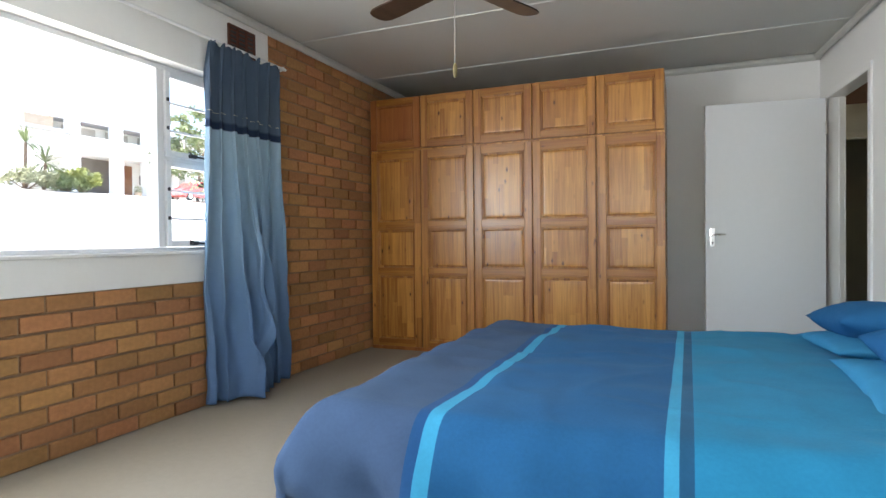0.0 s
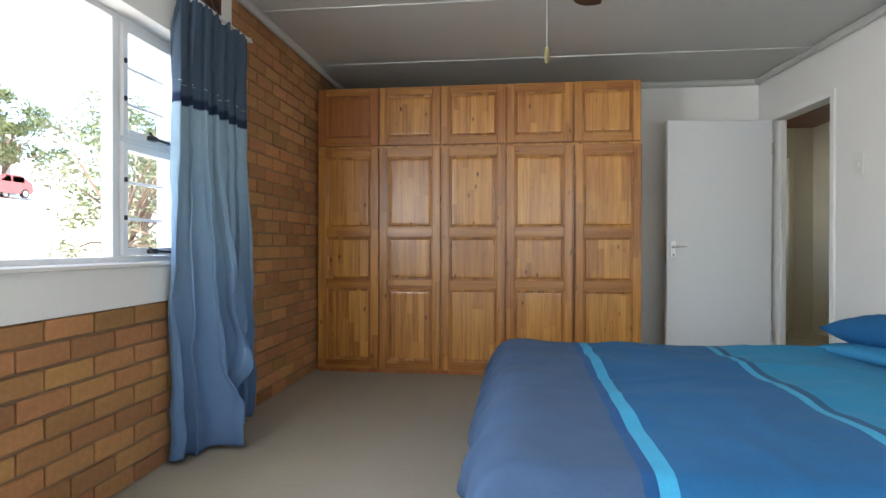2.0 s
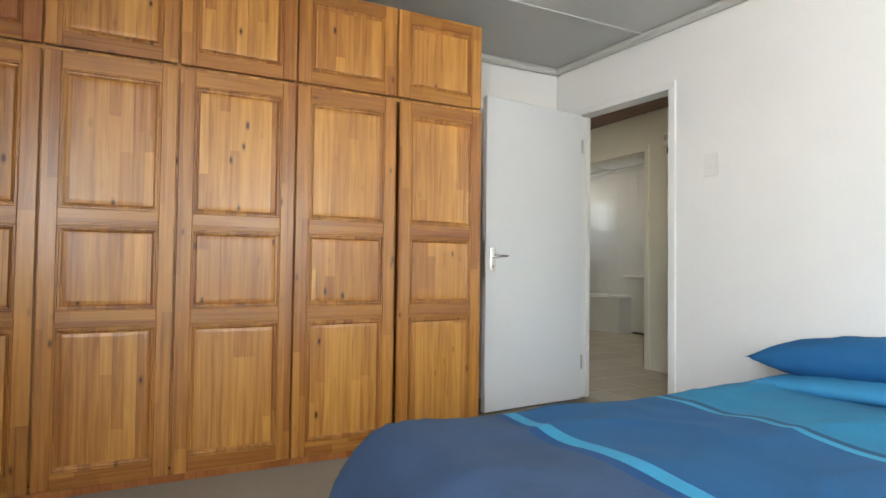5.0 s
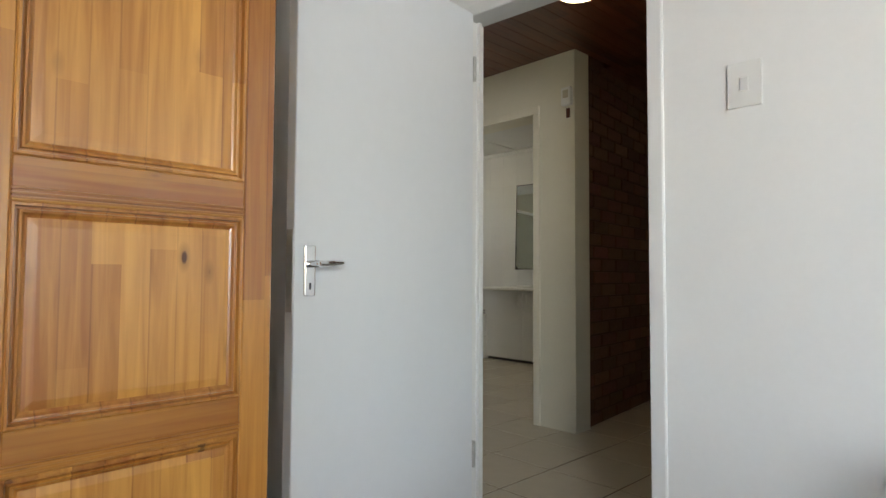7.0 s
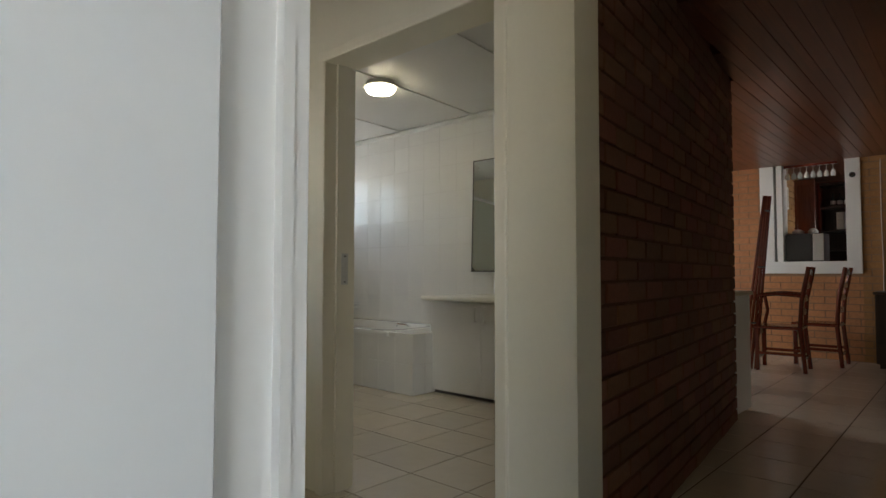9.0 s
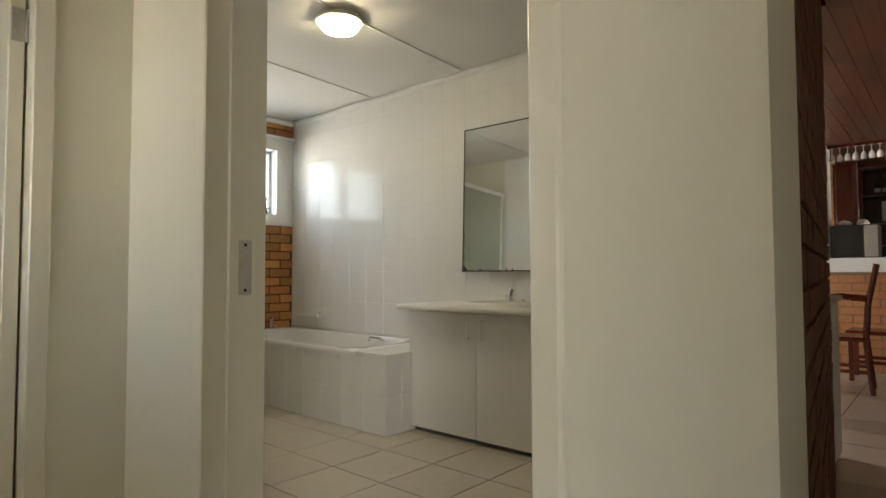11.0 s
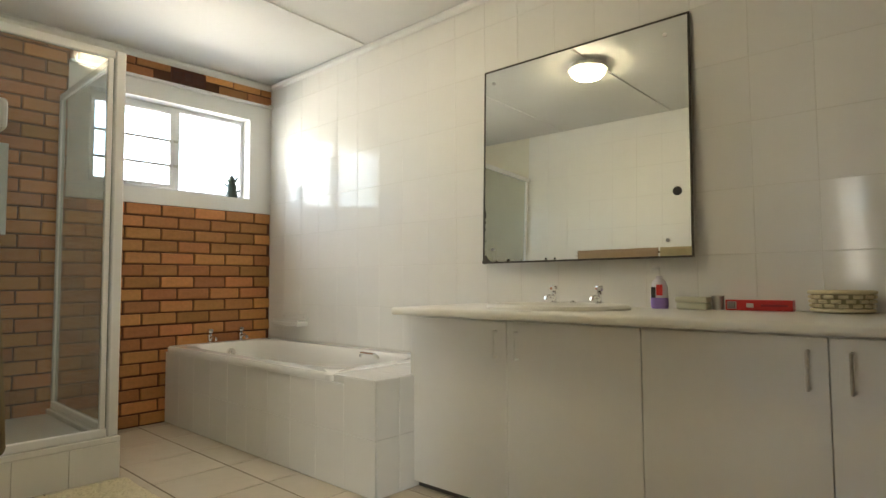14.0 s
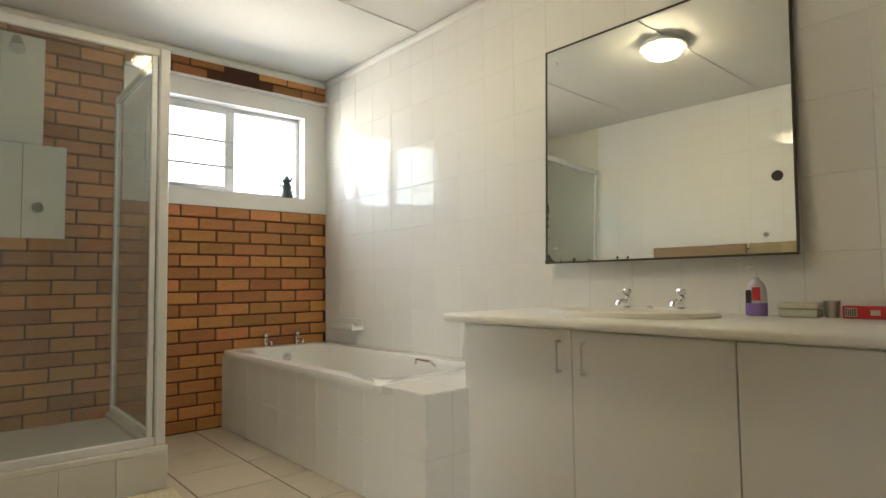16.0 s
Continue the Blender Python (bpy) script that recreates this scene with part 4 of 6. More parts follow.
fan = thing("ceiling_fan", "brown four-bladed ceiling fan with a pull cord, at rest", "ceiling fan", (-0.95, 2.24, 0))
bm = rod(B(), (0, 0, 2.22), (0, 0, CEIL - 0.02), 0.013)
lathe(bm, [(0.02, CEIL - 0.07), (0.06, CEIL - 0.04), (0.065, CEIL + 0.001)])
part("downrod", bm, M_DARKWOOD, fan, smooth=True)
part("motor", lathe(B(), [(0.03, 2.10), (0.085, 2.115), (0.105, 2.15), (0.10, 2.19), (0.05, 2.225), (0.01, 2.23)]), M_DARKWOOD, fan, "dark brown motor housing", True)
for k in range(4):
    a = radians(66 + 90 * k)
    bm = B()
    pts = [(0.15, 0.042), (0.2, 0.055), (0.45, 0.064), (0.52, 0.062), (0.555, 0.048), (0.57, 0.02)]
    outline = [(r, w) for r, w in pts] + [(r, -w) for r, w in pts[::-1]]
    top = [bm.verts.new((r, w, 0.004 + 0.14 * w)) for r, w in outline]
    low = [bm.verts.new((r, w, -0.004 + 0.14 * w)) for r, w in outline]
    bm.faces.new(top)
    bm.faces.new(low[::-1])
    for i in range(len(outline)):
        bm.faces.new((top[i], low[i], low[(i + 1) % len(outline)], top[(i + 1) % len(outline)]))
    bl = part("blade", bm, M_DARKWOOD, fan)
    bl.location, bl.rotation_euler = (0, 0, 2.128), (0, 0, a)
    arm = part("blade_arm", box(B(), 0.08, 0.19, -0.014, 0.014, -0.012, -0.004, 0.002), M_STEEL, bl)
bm = rod(B(), (0, 0, 1.76), (0, 0, 2.11), 0.0022, seg=6)
part("pull_cord", bm, mat("grey_cord", (0.3, 0.29, 0.27), 0.8), fan)
part("pull_knob", lathe(B(), [(0.003, 1.765), (0.009, 1.755), (0.011, 1.735), (0.008, 1.705), (0.003, 1.70)], seg=12), mat("olive_knob", (0.15, 0.12, 0.05), 0.5), fan, "olive pull knob", True)


# ---- hall ----
def dome_lamp(name, place, r, label, shade=M_LAMP):
    f = thing(name, label, "ceiling light", place)
    part("base", lathe(B(), [(r * 1.0, -0.044), (r * 1.14, -0.040), (r * 1.14, -0.030), (r * 0.95, -0.022), (r * 0.95, 0.0)], seg=36), M_LAMPRIM, f, smooth=True)
    part("shade", lathe(B(), [(0.0, -0.098), (r * 0.45, -0.094), (r * 0.8, -0.082), (r * 0.94, -0.062), (r * 0.97, -0.045)], seg=36), shade, f, "glowing cream glass shade", True)
    return f


dome_lamp("hall_ceiling_light", (1.655, 4.93, HALL_CEIL), 0.13, "round cream glass lamp lit on the board ceiling", M_LAMP_HALL)


# end door of the hall
door_3 = thing("door_3", "cream painted flush door standing open at the hall end", "door", (2.128, HALL_N + 0.05, 0), 0, kind="structure")
part("leaf", box(B(), -0.045, -0.005, 0.0, 0.78, 0.012, 2.03, 0.003), M_TRIM_CREAM, door_3)
for z in (0.18, 1.72):
    bm = rod(B(), (-0.001, -0.006, z), (-0.001, -0.006, z + 0.1), 0.007)
    box(bm, -0.04, -0.004, -0.003, 0.0, z, z + 0.1)
    part("hinge", bm, M_STEEL, door_3, "worn steel hinge", True)
fr = thing("door_frame_3", "cream painted frame of the hall end door", "door frame", kind="structure")
for x0, x1, z0, z1 in ((2.13, 2.185, 0, 2.04), (1.345, 1.40, 0, 2.04), (1.345, 2.185, 2.04, 2.09)):
    part("head" if z0 else "jamb", box(B(), x0, x1, HALL_N - 0.014, HALL_N + 0.134, z0, z1, 0.004), M_TRIM_CREAM, fr)
strike = thing("strike_plate", "dull steel strike plate on the bathroom door jamb", "strike plate", (XB + 0.100, BD_Y1 - 0.0145, 1.05))
part("plate", box(B(), -0.02, 0.02, -0.0025, 0.0, -0.075, 0.075, 0.001), M_STEEL, strike)
part("slot", box(B(), -0.008, 0.008, -0.0035, -0.002, -0.04, 0.03), M_STEEL, strike)
for z in (-0.062, 0.062):
    part("screw", lathe(B(), [(0.005, 0), (0.004, 0.002)], seg=10), M_BLACK, strike).matrix_local = Matrix.Translation((0, -0.0025, z)) @ Matrix.Rotation(radians(90), 4, 'X')
# bell box
bell = thing("bell_box", "small cream plastic bell box high on the hall corner", "bell", (XB, 5.495, 2.10))
part("housing", box(B(), -0.035, 0, -0.035, 0.035, -0.055, 0.06, 0.006, 2), M_PLASTIC, bell)
part("grille", box(B(), -0.037, -0.034, -0.02, 0.02, -0.01, 0.04, 0.002), mat("ivory_plastic", (0.55, 0.5, 0.38), 0.4), bell)
part("mount", box(B(), -0.012, 0, -0.012, 0.012, -0.13, -0.07, 0.002), M_TERRA, bell, "rusty brown mounting stub")

# ---- dining room seen down the corridor ----
XH = 9.1
bm = B()
box(bm, XH, XH + 0.2, 2.85, 9.0, -0.15, 1.03)
box(bm, XH, XH + 0.2, 2.85, 5.52, 1.03, HALL_CEIL)
box(bm, XH, XH + 0.2, 6.52, 9.0, 1.03, HALL_CEIL)
wall_hatch = structure("wall_hatch", bm, M_MORTAR, "brown brick dining room wall with a serving hatch")
hatch = thing("serving_hatch", "white painted frame of a serving hatch to the kitchen", "hatch", (XH, 0, 0), kind="structure")
for nm, y0, y1, z0, z1 in (("sill", 5.49, 6.56, 1.03, 1.18), ("jamb", 5.49, 5.64, 1.18, HALL_CEIL), ("jamb", 6.40, 6.56, 1.18, HALL_CEIL), ("window_post", 6.30, 6.37, 1.18, HALL_CEIL)):
    part(nm, box(B(), -0.03, 0.22, y0, y1, z0, z1, 0.004), M_TRIM, hatch)
kb = thing("kitchen_shelf", "dark wooden kitchen shelf unit with bottles and books", "shelf", (10.4, 5.50, 0))
for y in (0.0, 0.62):
    part("side", box(B(), 0, 0.35, y, y + 0.03, 0, 2.3), M_REDWOOD, kb)
for z in (0.9, 1.35, 1.62, 1.95, 2.28):
    part("shelf", box(B(), 0, 0.35, 0.03, 0.62, z, z + 0.025), M_DARKWOOD, kb)
part("back", box(B(), 0.34, 0.35, 0.03, 0.62, 0, 2.3), M_DARKWOOD, kb)
M_BOTTLE = mat("dark_bottle_glass", (0.03, 0.035, 0.03), 0.1)
M_PAPER = mat("pale_carton", (0.6, 0.58, 0.55), 0.7, grain=0.1)
for k in range(5):
    b = thing("bottle", "dark glass bottle on the kitchen shelf", "bottle", (10.52, 5.66 + 0.08 * k, 1.975), 0, "bottles on the kitchen shelf")
    part("body", lathe(B(), [(0.03, 0), (0.032, 0.1), (0.012, 0.14), (0.011, 0.19)], seg=12), M_BOTTLE, b, smooth=True)
    part("label", lathe(B(), [(0.0335, 0.03), (0.0335, 0.08)], seg=12), M_PAPER, b)
for k, (w, c) in enumerate(((0.07, (0.5, 0.5, 0.5)), (0.10, (0.62, 0.6, 0.58)), (0.06, (0.3, 0.3, 0.33)), (0.09, (0.55, 0.53, 0.5)))):
    bk = tagged(new("box_file", mesh_of("box_file", box(B(), 0, 0.22, 0, w - 0.006, 0, 0.24, 0.004), mat("file_card", c, 0.7, grain=0.1))), "pale cardboard box file standing on the kitchen shelf", "file", "box files on the kitchen shelf")
    bk.location = (10.43, 5.62 + sum((0.07, 0.10, 0.06, 0.09)[:k]), 1.645)
counter = thing("kitchen_counter", "dark kitchen counter behind the serving hatch", "counter", (0, 0, 0))
part("body", box(B(), 9.34, 9.95, 5.3, 6.38, 0.0, 1.14), M_REDWOOD, counter)
part("worktop", box(B(), 9.33, 10.0, 5.3, 6.385, 1.14, 1.18, 0.006), M_DARKWOOD, counter)
oven = thing("microwave_oven", "black microwave oven on the kitchen counter", "microwave", (9.12, 5.88, 1.18))
part("housing", box(B(), 0.02, 0.4, 0, 0.41, 0.0, 0.35, 0.008), M_BLACK, oven)
part("front", box(B(), 0, 0.02, 0.12, 0.41, 0.012, 0.34, 0.004), mat("dark_oven_glass", (0.02, 0.02, 0.02), 0.12), oven)
part("control_panel", box(B(), 0.002, 0.02, 0, 0.115, 0.012, 0.34, 0.004), M_STEEL, oven, "grey control panel")
# round call point on the hatch jamb, brick return and cupboard door in the kitchen
cp = thing("call_point", "small round dark call point on the hatch jamb", "sensor", (XH - 0.03, 5.565, 2.2))
part("rosette", rod(B(), (0, 0, 0), (-0.012, 0, 0), 0.032, seg=18), M_BLACK, cp, smooth=True)
part("button", rod(B(), (-0.012, 0, 0), (-0.02, 0, 0), 0.014, seg=12), M_DARKWOOD, cp, smooth=True)
wall_return = structure("wall_kitchen_return", box(B(), 9.3, 10.4, 6.40, 6.5, -0.15, HALL_CEIL), M_MORTAR, "orange brick wall inside the kitchen")
pf = thing("picture_frame", "small framed picture on the kitchen brick wall", "picture", (9.62, 6.388, 2.05))
part("frame", box(B(), -0.11, 0.11, -0.022, 0.0, -0.15, 0.15, 0.004), M_PLASTIC, pf)
part("mount", box(B(), -0.085, 0.085, -0.026, -0.02, -0.125, 0.125), M_PAPER, pf)
cd = thing("cupboard_door", "mahogany panelled cupboard door standing open in the kitchen", "door", (10.2, 6.20, 0))
part("stile", box(B(), -0.02, 0.02, -0.06, 0.0, 0.9, 2.35, 0.004), M_REDWOOD, cd)
part("stile", box(B(), -0.02, 0.02, 0.16, 0.22, 0.9, 2.35, 0.004), M_REDWOOD, cd)
part("panel", box(B(), -0.008, 0.008, 0.0, 0.16, 0.9, 2.35), M_REDWOOD, cd)
for z in (0.9, 1.55, 2.27):
    part("rail", box(B(), -0.018, 0.018, 0.0, 0.16, z, z + 0.08, 0.003), M_REDWOOD, cd)
structure("wall_kitchen", box(B(), 11.0, 11.1, 1.5, 9.0, -0.15, HALL_CEIL), M_BRICK_H, "brown brick kitchen wall")


for k, (dx, dy, r, hgt) in enumerate(((0.16, 0.30, 0.07, 0.06), (0.2, 0.14, 0.06, 0.07))):
    bag = tagged(new("paper_bag", mesh_of("paper_bag", lathe(B(), [(r * 0.9, 0), (r, hgt * 0.4), (r * 0.7, hgt * 0.8), (r * 0.25, hgt)], seg=9), M_PAPER)), "crumpled pale paper bag on the oven", "bag", "bags on the oven")
    bag.location = (9.12 + dx, 5.88 + dy, 1.53)


def dining_chair(place, turn, arms=False):
    c = thing("dining_chair", "glossy mahogany dining chair with a tall slatted back", "chair", place, turn, "dining chairs")
    for x in (-0.2, 0.2):
        part("front_leg", box(B(), x - 0.02, x + 0.02, -0.22, -0.18, 0, 0.44, 0.004), M_REDWOOD, c)
        bm = B()
        pts = [(x, 0.24, 0.0), (x, 0.2, 0.44), (x, 0.22, 0.75), (x, 0.29, 1.10)]
        for p, q in zip(pts, pts[1:]):
            rod(bm, p, q, 0.021, seg=8)
        part("back_leg", bm, M_REDWOOD, c, smooth=True)
        part("side_stretcher", box(B(), x - 0.011, x + 0.011, -0.19, 0.22, 0.17, 0.20), M_REDWOOD, c)
    part("seat", box(B(), -0.23, 0.23, -0.24, 0.22, 0.44, 0.475, 0.012, 2), M_REDWOOD, c)
    part("apron", box(B(), -0.2, 0.2, -0.215, -0.195, 0.37, 0.44), M_REDWOOD, c)
    for z, y in ((0.62, 0.21), (0.76, 0.225), (0.90, 0.25), (1.04, 0.275)):
        part("back_rail", box(B(), -0.2, 0.2, y - 0.01, y + 0.012, z - 0.03, z + 0.04, 0.004), M_REDWOOD, c)
    for y in (-0.2, 0.22):
        part("cross_stretcher", box(B(), -0.19, 0.19, y - 0.011, y + 0.011, 0.12, 0.15), M_REDWOOD, c)
    if arms:
        for x in (-0.21, 0.21):
            bm = tube(B(), [(x, 0.22, 0.80), (x, 0.0, 0.82), (x, -0.17, 0.80), (x, -0.23, 0.76)], 0.02)
            part("arm", bm, M_REDWOOD, c, "curved glossy arm rest", True)
            part("arm_post", tube(B(), [(x, -0.2, 0.44), (x, -0.16, 0.62), (x, -0.19, 0.79)], 0.017), M_REDWOOD, c, smooth=True)
    return c


dining_chair((7.90, 6.09, 0), 184, True)
dining_chair((8.62, 5.86, 0), 180)
fr_k = thing("folded_rack", "dark wooden slatted rack folded and leaning on the chair", "rack", (7.62, 6.36, 0), 0)
for k in range(4):
    bm = B()
    rod(bm, (0.03 * k, 0.05 - 0.035 * k, 0.0), (0.03 * k, -0.20 - 0.012 * k, 1.86), 0.016, 0.013, 8)
    part("slat", bm, M_REDWOOD, fr_k, smooth=True)
for z in (0.5, 1.1, 1.7):
    part("cross_bar", rod(B(), (0.0, 0.03 - 0.14 * z, z), (0.09, -0.06 - 0.10 * z, z), 0.008, seg=8), M_DARKWOOD, fr_k)
chest = thing("chest", "low dark wooden chest against the brick wall", "chest", (8.62, 4.72, 0))
part("body", box(B(), 0.0, 0.44, 0.0, 0.62, 0.05, 0.80, 0.006), M_DARKWOOD, chest)
part("lid", box(B(), -0.015, 0.45, -0.015, 0.635, 0.80, 0.83, 0.006), M_DARKWOOD, chest)
for y in (0.03, 0.53):
    part("foot", box(B(), 0.02, 0.08, y, y + 0.06, 0.0, 0.05), M_DARKWOOD, chest)
cable = thing("wall_cable", "thin white cable clipped down the brick wall to a socket", "cable", (XH - 0.018, 5.30, 0))
part("flex", tube(B(), [(0, 0, 2.35), (0, 0.004, 1.7), (0, -0.004, 1.1), (0, 0.008, 0.36)], 0.0035, 6), M_PLASTIC, cable)
part("socket", box(B(), -0.03, 0.004, -0.05, 0.07, 0.24, 0.36, 0.006), M_PLASTIC, cable, "white plastic socket")
tb = thing("dining_table", "glossy mahogany dining table with turned legs", "table", (7.35, 6.86, 0))
part("tabletop", box(B(), -0.75, 0.75, -0.45, 0.45, 0.73, 0.76, 0.008, 2), M_REDWOOD, tb)
for x in (-0.66, 0.66):
    for y in (-0.36, 0.36):
        part("leg", lathe(B(), [(0.03, 0), (0.035, 0.1), (0.022, 0.16), (0.04, 0.4), (0.028, 0.6), (0.04, 0.73)], (x, y, 0), 14), M_REDWOOD, tb, smooth=True)
sb = thing("white_sideboard", "white painted low sideboard at the corridor end", "sideboard", (5.21, 5.80, 0))
part("body", box(B(), 0, 0.42, 0.0, 0.9, 0.02, 0.87, 0.004), M_TRIM, sb)
part("top", box(B(), -0.01, 0.44, -0.02, 0.92, 0.87, 0.90, 0.006), mat("pale_laminate", (0.5, 0.45, 0.33), 0.4, grain=0.1), sb)
pl = thing("toaster", "cream and black toaster on the sideboard", "toaster", (5.33, 5.92, 0.90))
part("body", box(B(), 0, 0.2, 0, 0.28, 0.012, 0.13, 0.015, 2), mat("cream_enamel", (0.6, 0.55, 0.4), 0.35), pl)
for k in range(4):
    part("slot", box(B(), -0.002, 0.001, 0.01 + 0.03 * k, 0.022 + 0.03 * k, 0.03, 0.11), M_BLACK, pl)
rk = thing("glass_rack", "row of stemmed glasses hanging over the serving hatch", "glass rack", (XH + 0.06, 5.72, HALL_CEIL))
part("rail", box(B(), 0.0, 0.03, 0, 0.6, -0.03, 0.0), M_REDWOOD, rk)
M_STEM = mat("clear_stemware", (0.75, 0.77, 0.78), 0.1)
for k in range(8):
    part("wine_glass", lathe(B(), [(0.028, -0.03), (0.004, -0.036), (0.004, -0.09), (0.022, -0.11), (0.03, -0.14), (0.026, -0.175)], (0.015, 0.05 + 0.07 * k, 0), 12), M_STEM, rk, smooth=True)


# ---- bathroom: window ----
window_2 = window_unit("window_2", "white metal bathroom window with obscured glass")
FY0, FY1 = YB + 0.10, YB + 0.15
bm = B()
box(bm, BW_X0, BW_X1, FY0, FY1, BW_Z0, BW_Z0 + 0.03, 0.003)
box(bm, BW_X0, BW_X1, FY0, FY1, BW_Z1 - 0.03, BW_Z1, 0.003)
for x0, x1 in ((BW_X0, BW_X0 + 0.03), (BW_X1 - 0.03, BW_X1), (4.275, 4.32)):
    box(bm, x0, x1, FY0, FY1, BW_Z0 + 0.03, BW_Z1 - 0.03, 0.003)
part("window_frame", bm, M_ALU, window_2)
M_OBSCURE = glass("obscured_glass", (0.95, 0.96, 0.96), 0.25)
for x0, x1, op in ((BW_X0 + 0.03, 4.275, True), (4.32, 4.794, False)):
    g = part("pane", box(B(), x0, x1, FY0 + 0.02, FY0 + 0.025, BW_Z0 + 0.03, BW_Z1 - 0.03), M_OBSCURE, window_2)
    g.visible_shadow = False
    if op:
        s = B()
        t = 0.028
        box(s, x0, x0 + t, FY0 - 0.012, FY0 + 0.02, BW_Z0 + 0.03, BW_Z1 - 0.03, 0.003)
        box(s, x1 - t, x1, FY0 - 0.012, FY0 + 0.02, BW_Z0 + 0.03, BW_Z1 - 0.03, 0.003)
        box(s, x0 + t, x1 - t, FY0 - 0.012, FY0 + 0.02, BW_Z0 + 0.03, BW_Z0 + 0.03 + t, 0.003)
        box(s, x0 + t, x1 - t, FY0 - 0.012, FY0 + 0.02, BW_Z1 - 0.03 - t, BW_Z1 - 0.03, 0.003)
        sash = part("sash", s, M_ALU, window_2)
        # backlit shade of the bars is put into their grey steel colour
        for z in (1.80, 1.98):
            part("burglar_bar", box(B(), x0 + 0.01, x1 + 0.03, FY0 - 0.012, FY0 + 0.004, z - 0.009, z + 0.009), M_STEEL, sash)
        bm = rod(B(), (x0 + 0.1, FY0 - 0.025, BW_Z0 + 0.045), (x0 + 0.32, FY0 - 0.03, BW_Z0 + 0.04), 0.006)
        box(bm, x0 + 0.17, x0 + 0.23, FY0 - 0.03, FY0 - 0.01, BW_Z0 + 0.035, BW_Z0 + 0.055, 0.003)
        part("stay", bm, M_STEEL, sash, "grey casement stay")
part("curtain_track", box(B(), BW_L, XM - 0.002, YB - 0.035, YB - 0.001, 2.352, 2.372, 0.003), M_TRIM, window_2)
part("track_end", box(B(), XM - 0.045, XM - 0.004, YB - 0.045, YB - 0.033, 2.345, 2.378, 0.004), M_PLASTIC, window_2)
air_brick((4.33, YB - 0.013, 2.44), 0, 0.25, 0.09, M_TERRA)

# small figurine on the sill
fig = B()
M_FIG = mat("green_glazed_pottery", (0.05, 0.085, 0.07), 0.3, grain=0.5, scale=40, blotch=0.4)
lathe(fig, [(0.035, 0), (0.04, 0.02), (0.028, 0.05), (0.033, 0.075), (0.02, 0.10), (0.024, 0.118), (0.012, 0.14), (0.004, 0.15)], seg=14)
for a in range(5):
    w = a * 1.3
    rod(fig, (0.02 * math.cos(w), 0.02 * math.sin(w), 0.04 + 0.015 * a), (0.055 * math.cos(w), 0.03 * math.sin(w), 0.055 + 0.02 * a), 0.009, 0.005, 8)
ob = tagged(new("figurine", mesh_of("figurine", fig, M_FIG, True)), "small dark green pottery figurine on the window sill", "figurine")
ob.location = (4.70, YB + 0.045, BW_Z0)
ob.scale = (1.2, 1.2, 1.2)

# ---- bath ----
TX0, TY0, TY1, TZ = 4.21, 8.02, YB, 0.515
bath = thing("bath", "white built-in bath with a tiled front and end ledge", "bath", (0, 0, 0))
def tub():
    """Rim and moulded hollow with rounded ends."""
    bm = B()
    x0, x1, y0, y1 = TX0 - 0.006, XM - 0.004, 8.33, YB - 0.004
    cx, cy, hx, hy = (x0 + x1) / 2, (y0 + y1) / 2, (x1 - x0) / 2, (y1 - y0) / 2
    def loop(fx, fy, z, sq, shift=0.0):
        pts = []
        for k in range(64):
            a = 2 * math.pi * k / 64
            c, s = math.cos(a), math.sin(a)
            pts.append(bm.verts.new((cx + fx * math.copysign(abs(c) ** sq, c), cy + shift + fy * math.copysign(abs(s) ** sq, s), z)))
        return pts
    loops = [loop(hx, hy, TZ - 0.035, 0.06), loop(hx, hy, TZ - 0.006, 0.06), loop(hx - 0.006, hy - 0.006, TZ + 0.004, 0.08), loop(hx - 0.075, hy - 0.085, TZ + 0.004, 0.42),
             loop(hx - 0.092, hy - 0.10, TZ - 0.012, 0.45), loop(hx - 0.125, hy - 0.16, TZ - 0.15, 0.5, 0.015), loop(hx - 0.16, hy - 0.25, TZ - 0.34, 0.5, 0.03), loop(hx - 0.22, hy - 0.34, TZ - 0.385, 0.55, 0.04)]
    for p, q in zip(loops, loops[1:]):
        for k in range(64):
            bm.faces.new((p[k], p[(k + 1) % 64], q[(k + 1) % 64], q[k]))
    bm.faces.new(loops[-1])
    return bm
part("tub", tub(), M_CERAMIC, bath, "white acrylic tub", True)
part("surround", box(B(), TX0 + 0.01, TX0 + 0.05, TY0 + 0.01, TY1, 0.0, TZ - 0.04), M_GROUT_W, bath)
part("ledge_core", box(B(), TX0 + 0.01, XM, TY0 + 0.01, 8.33, 0.0, TZ - 0.008), M_GROUT_W, bath)
for k in range(10):
    y = TY0 + 0.0015 + 0.2205 * k
    y1 = min(y + 0.2193, TY1)
    for z0, z1 in ((0.002, 0.2545), (0.2557, TZ - (0.002 if y1 < 8.34 else 0.036))):
        part("tile", box(B(), TX0, TX0 + 0.011, y, y1, z0, z1, 0.0015), M_TILE_W, bath)
for k in range(2):
    for z0, z1 in ((0.002, 0.2545), (0.2557, TZ - 0.002)):
        part("tile", box(B(), TX0 + 0.013 + 0.135 * k, TX0 + 0.145 + 0.135 * k, TY0, TY0 + 0.011, z0, z1, 0.0015), M_TILE_W, bath)
for k in range(4):
    part("tile", box(B(), TX0 + 0.002 + 0.198 * k, TX0 + 0.197 + 0.198 * k, TY0 + 0.003, 8.325, TZ - 0.009, TZ + 0.002, 0.0015), M_TILE_W, bath)
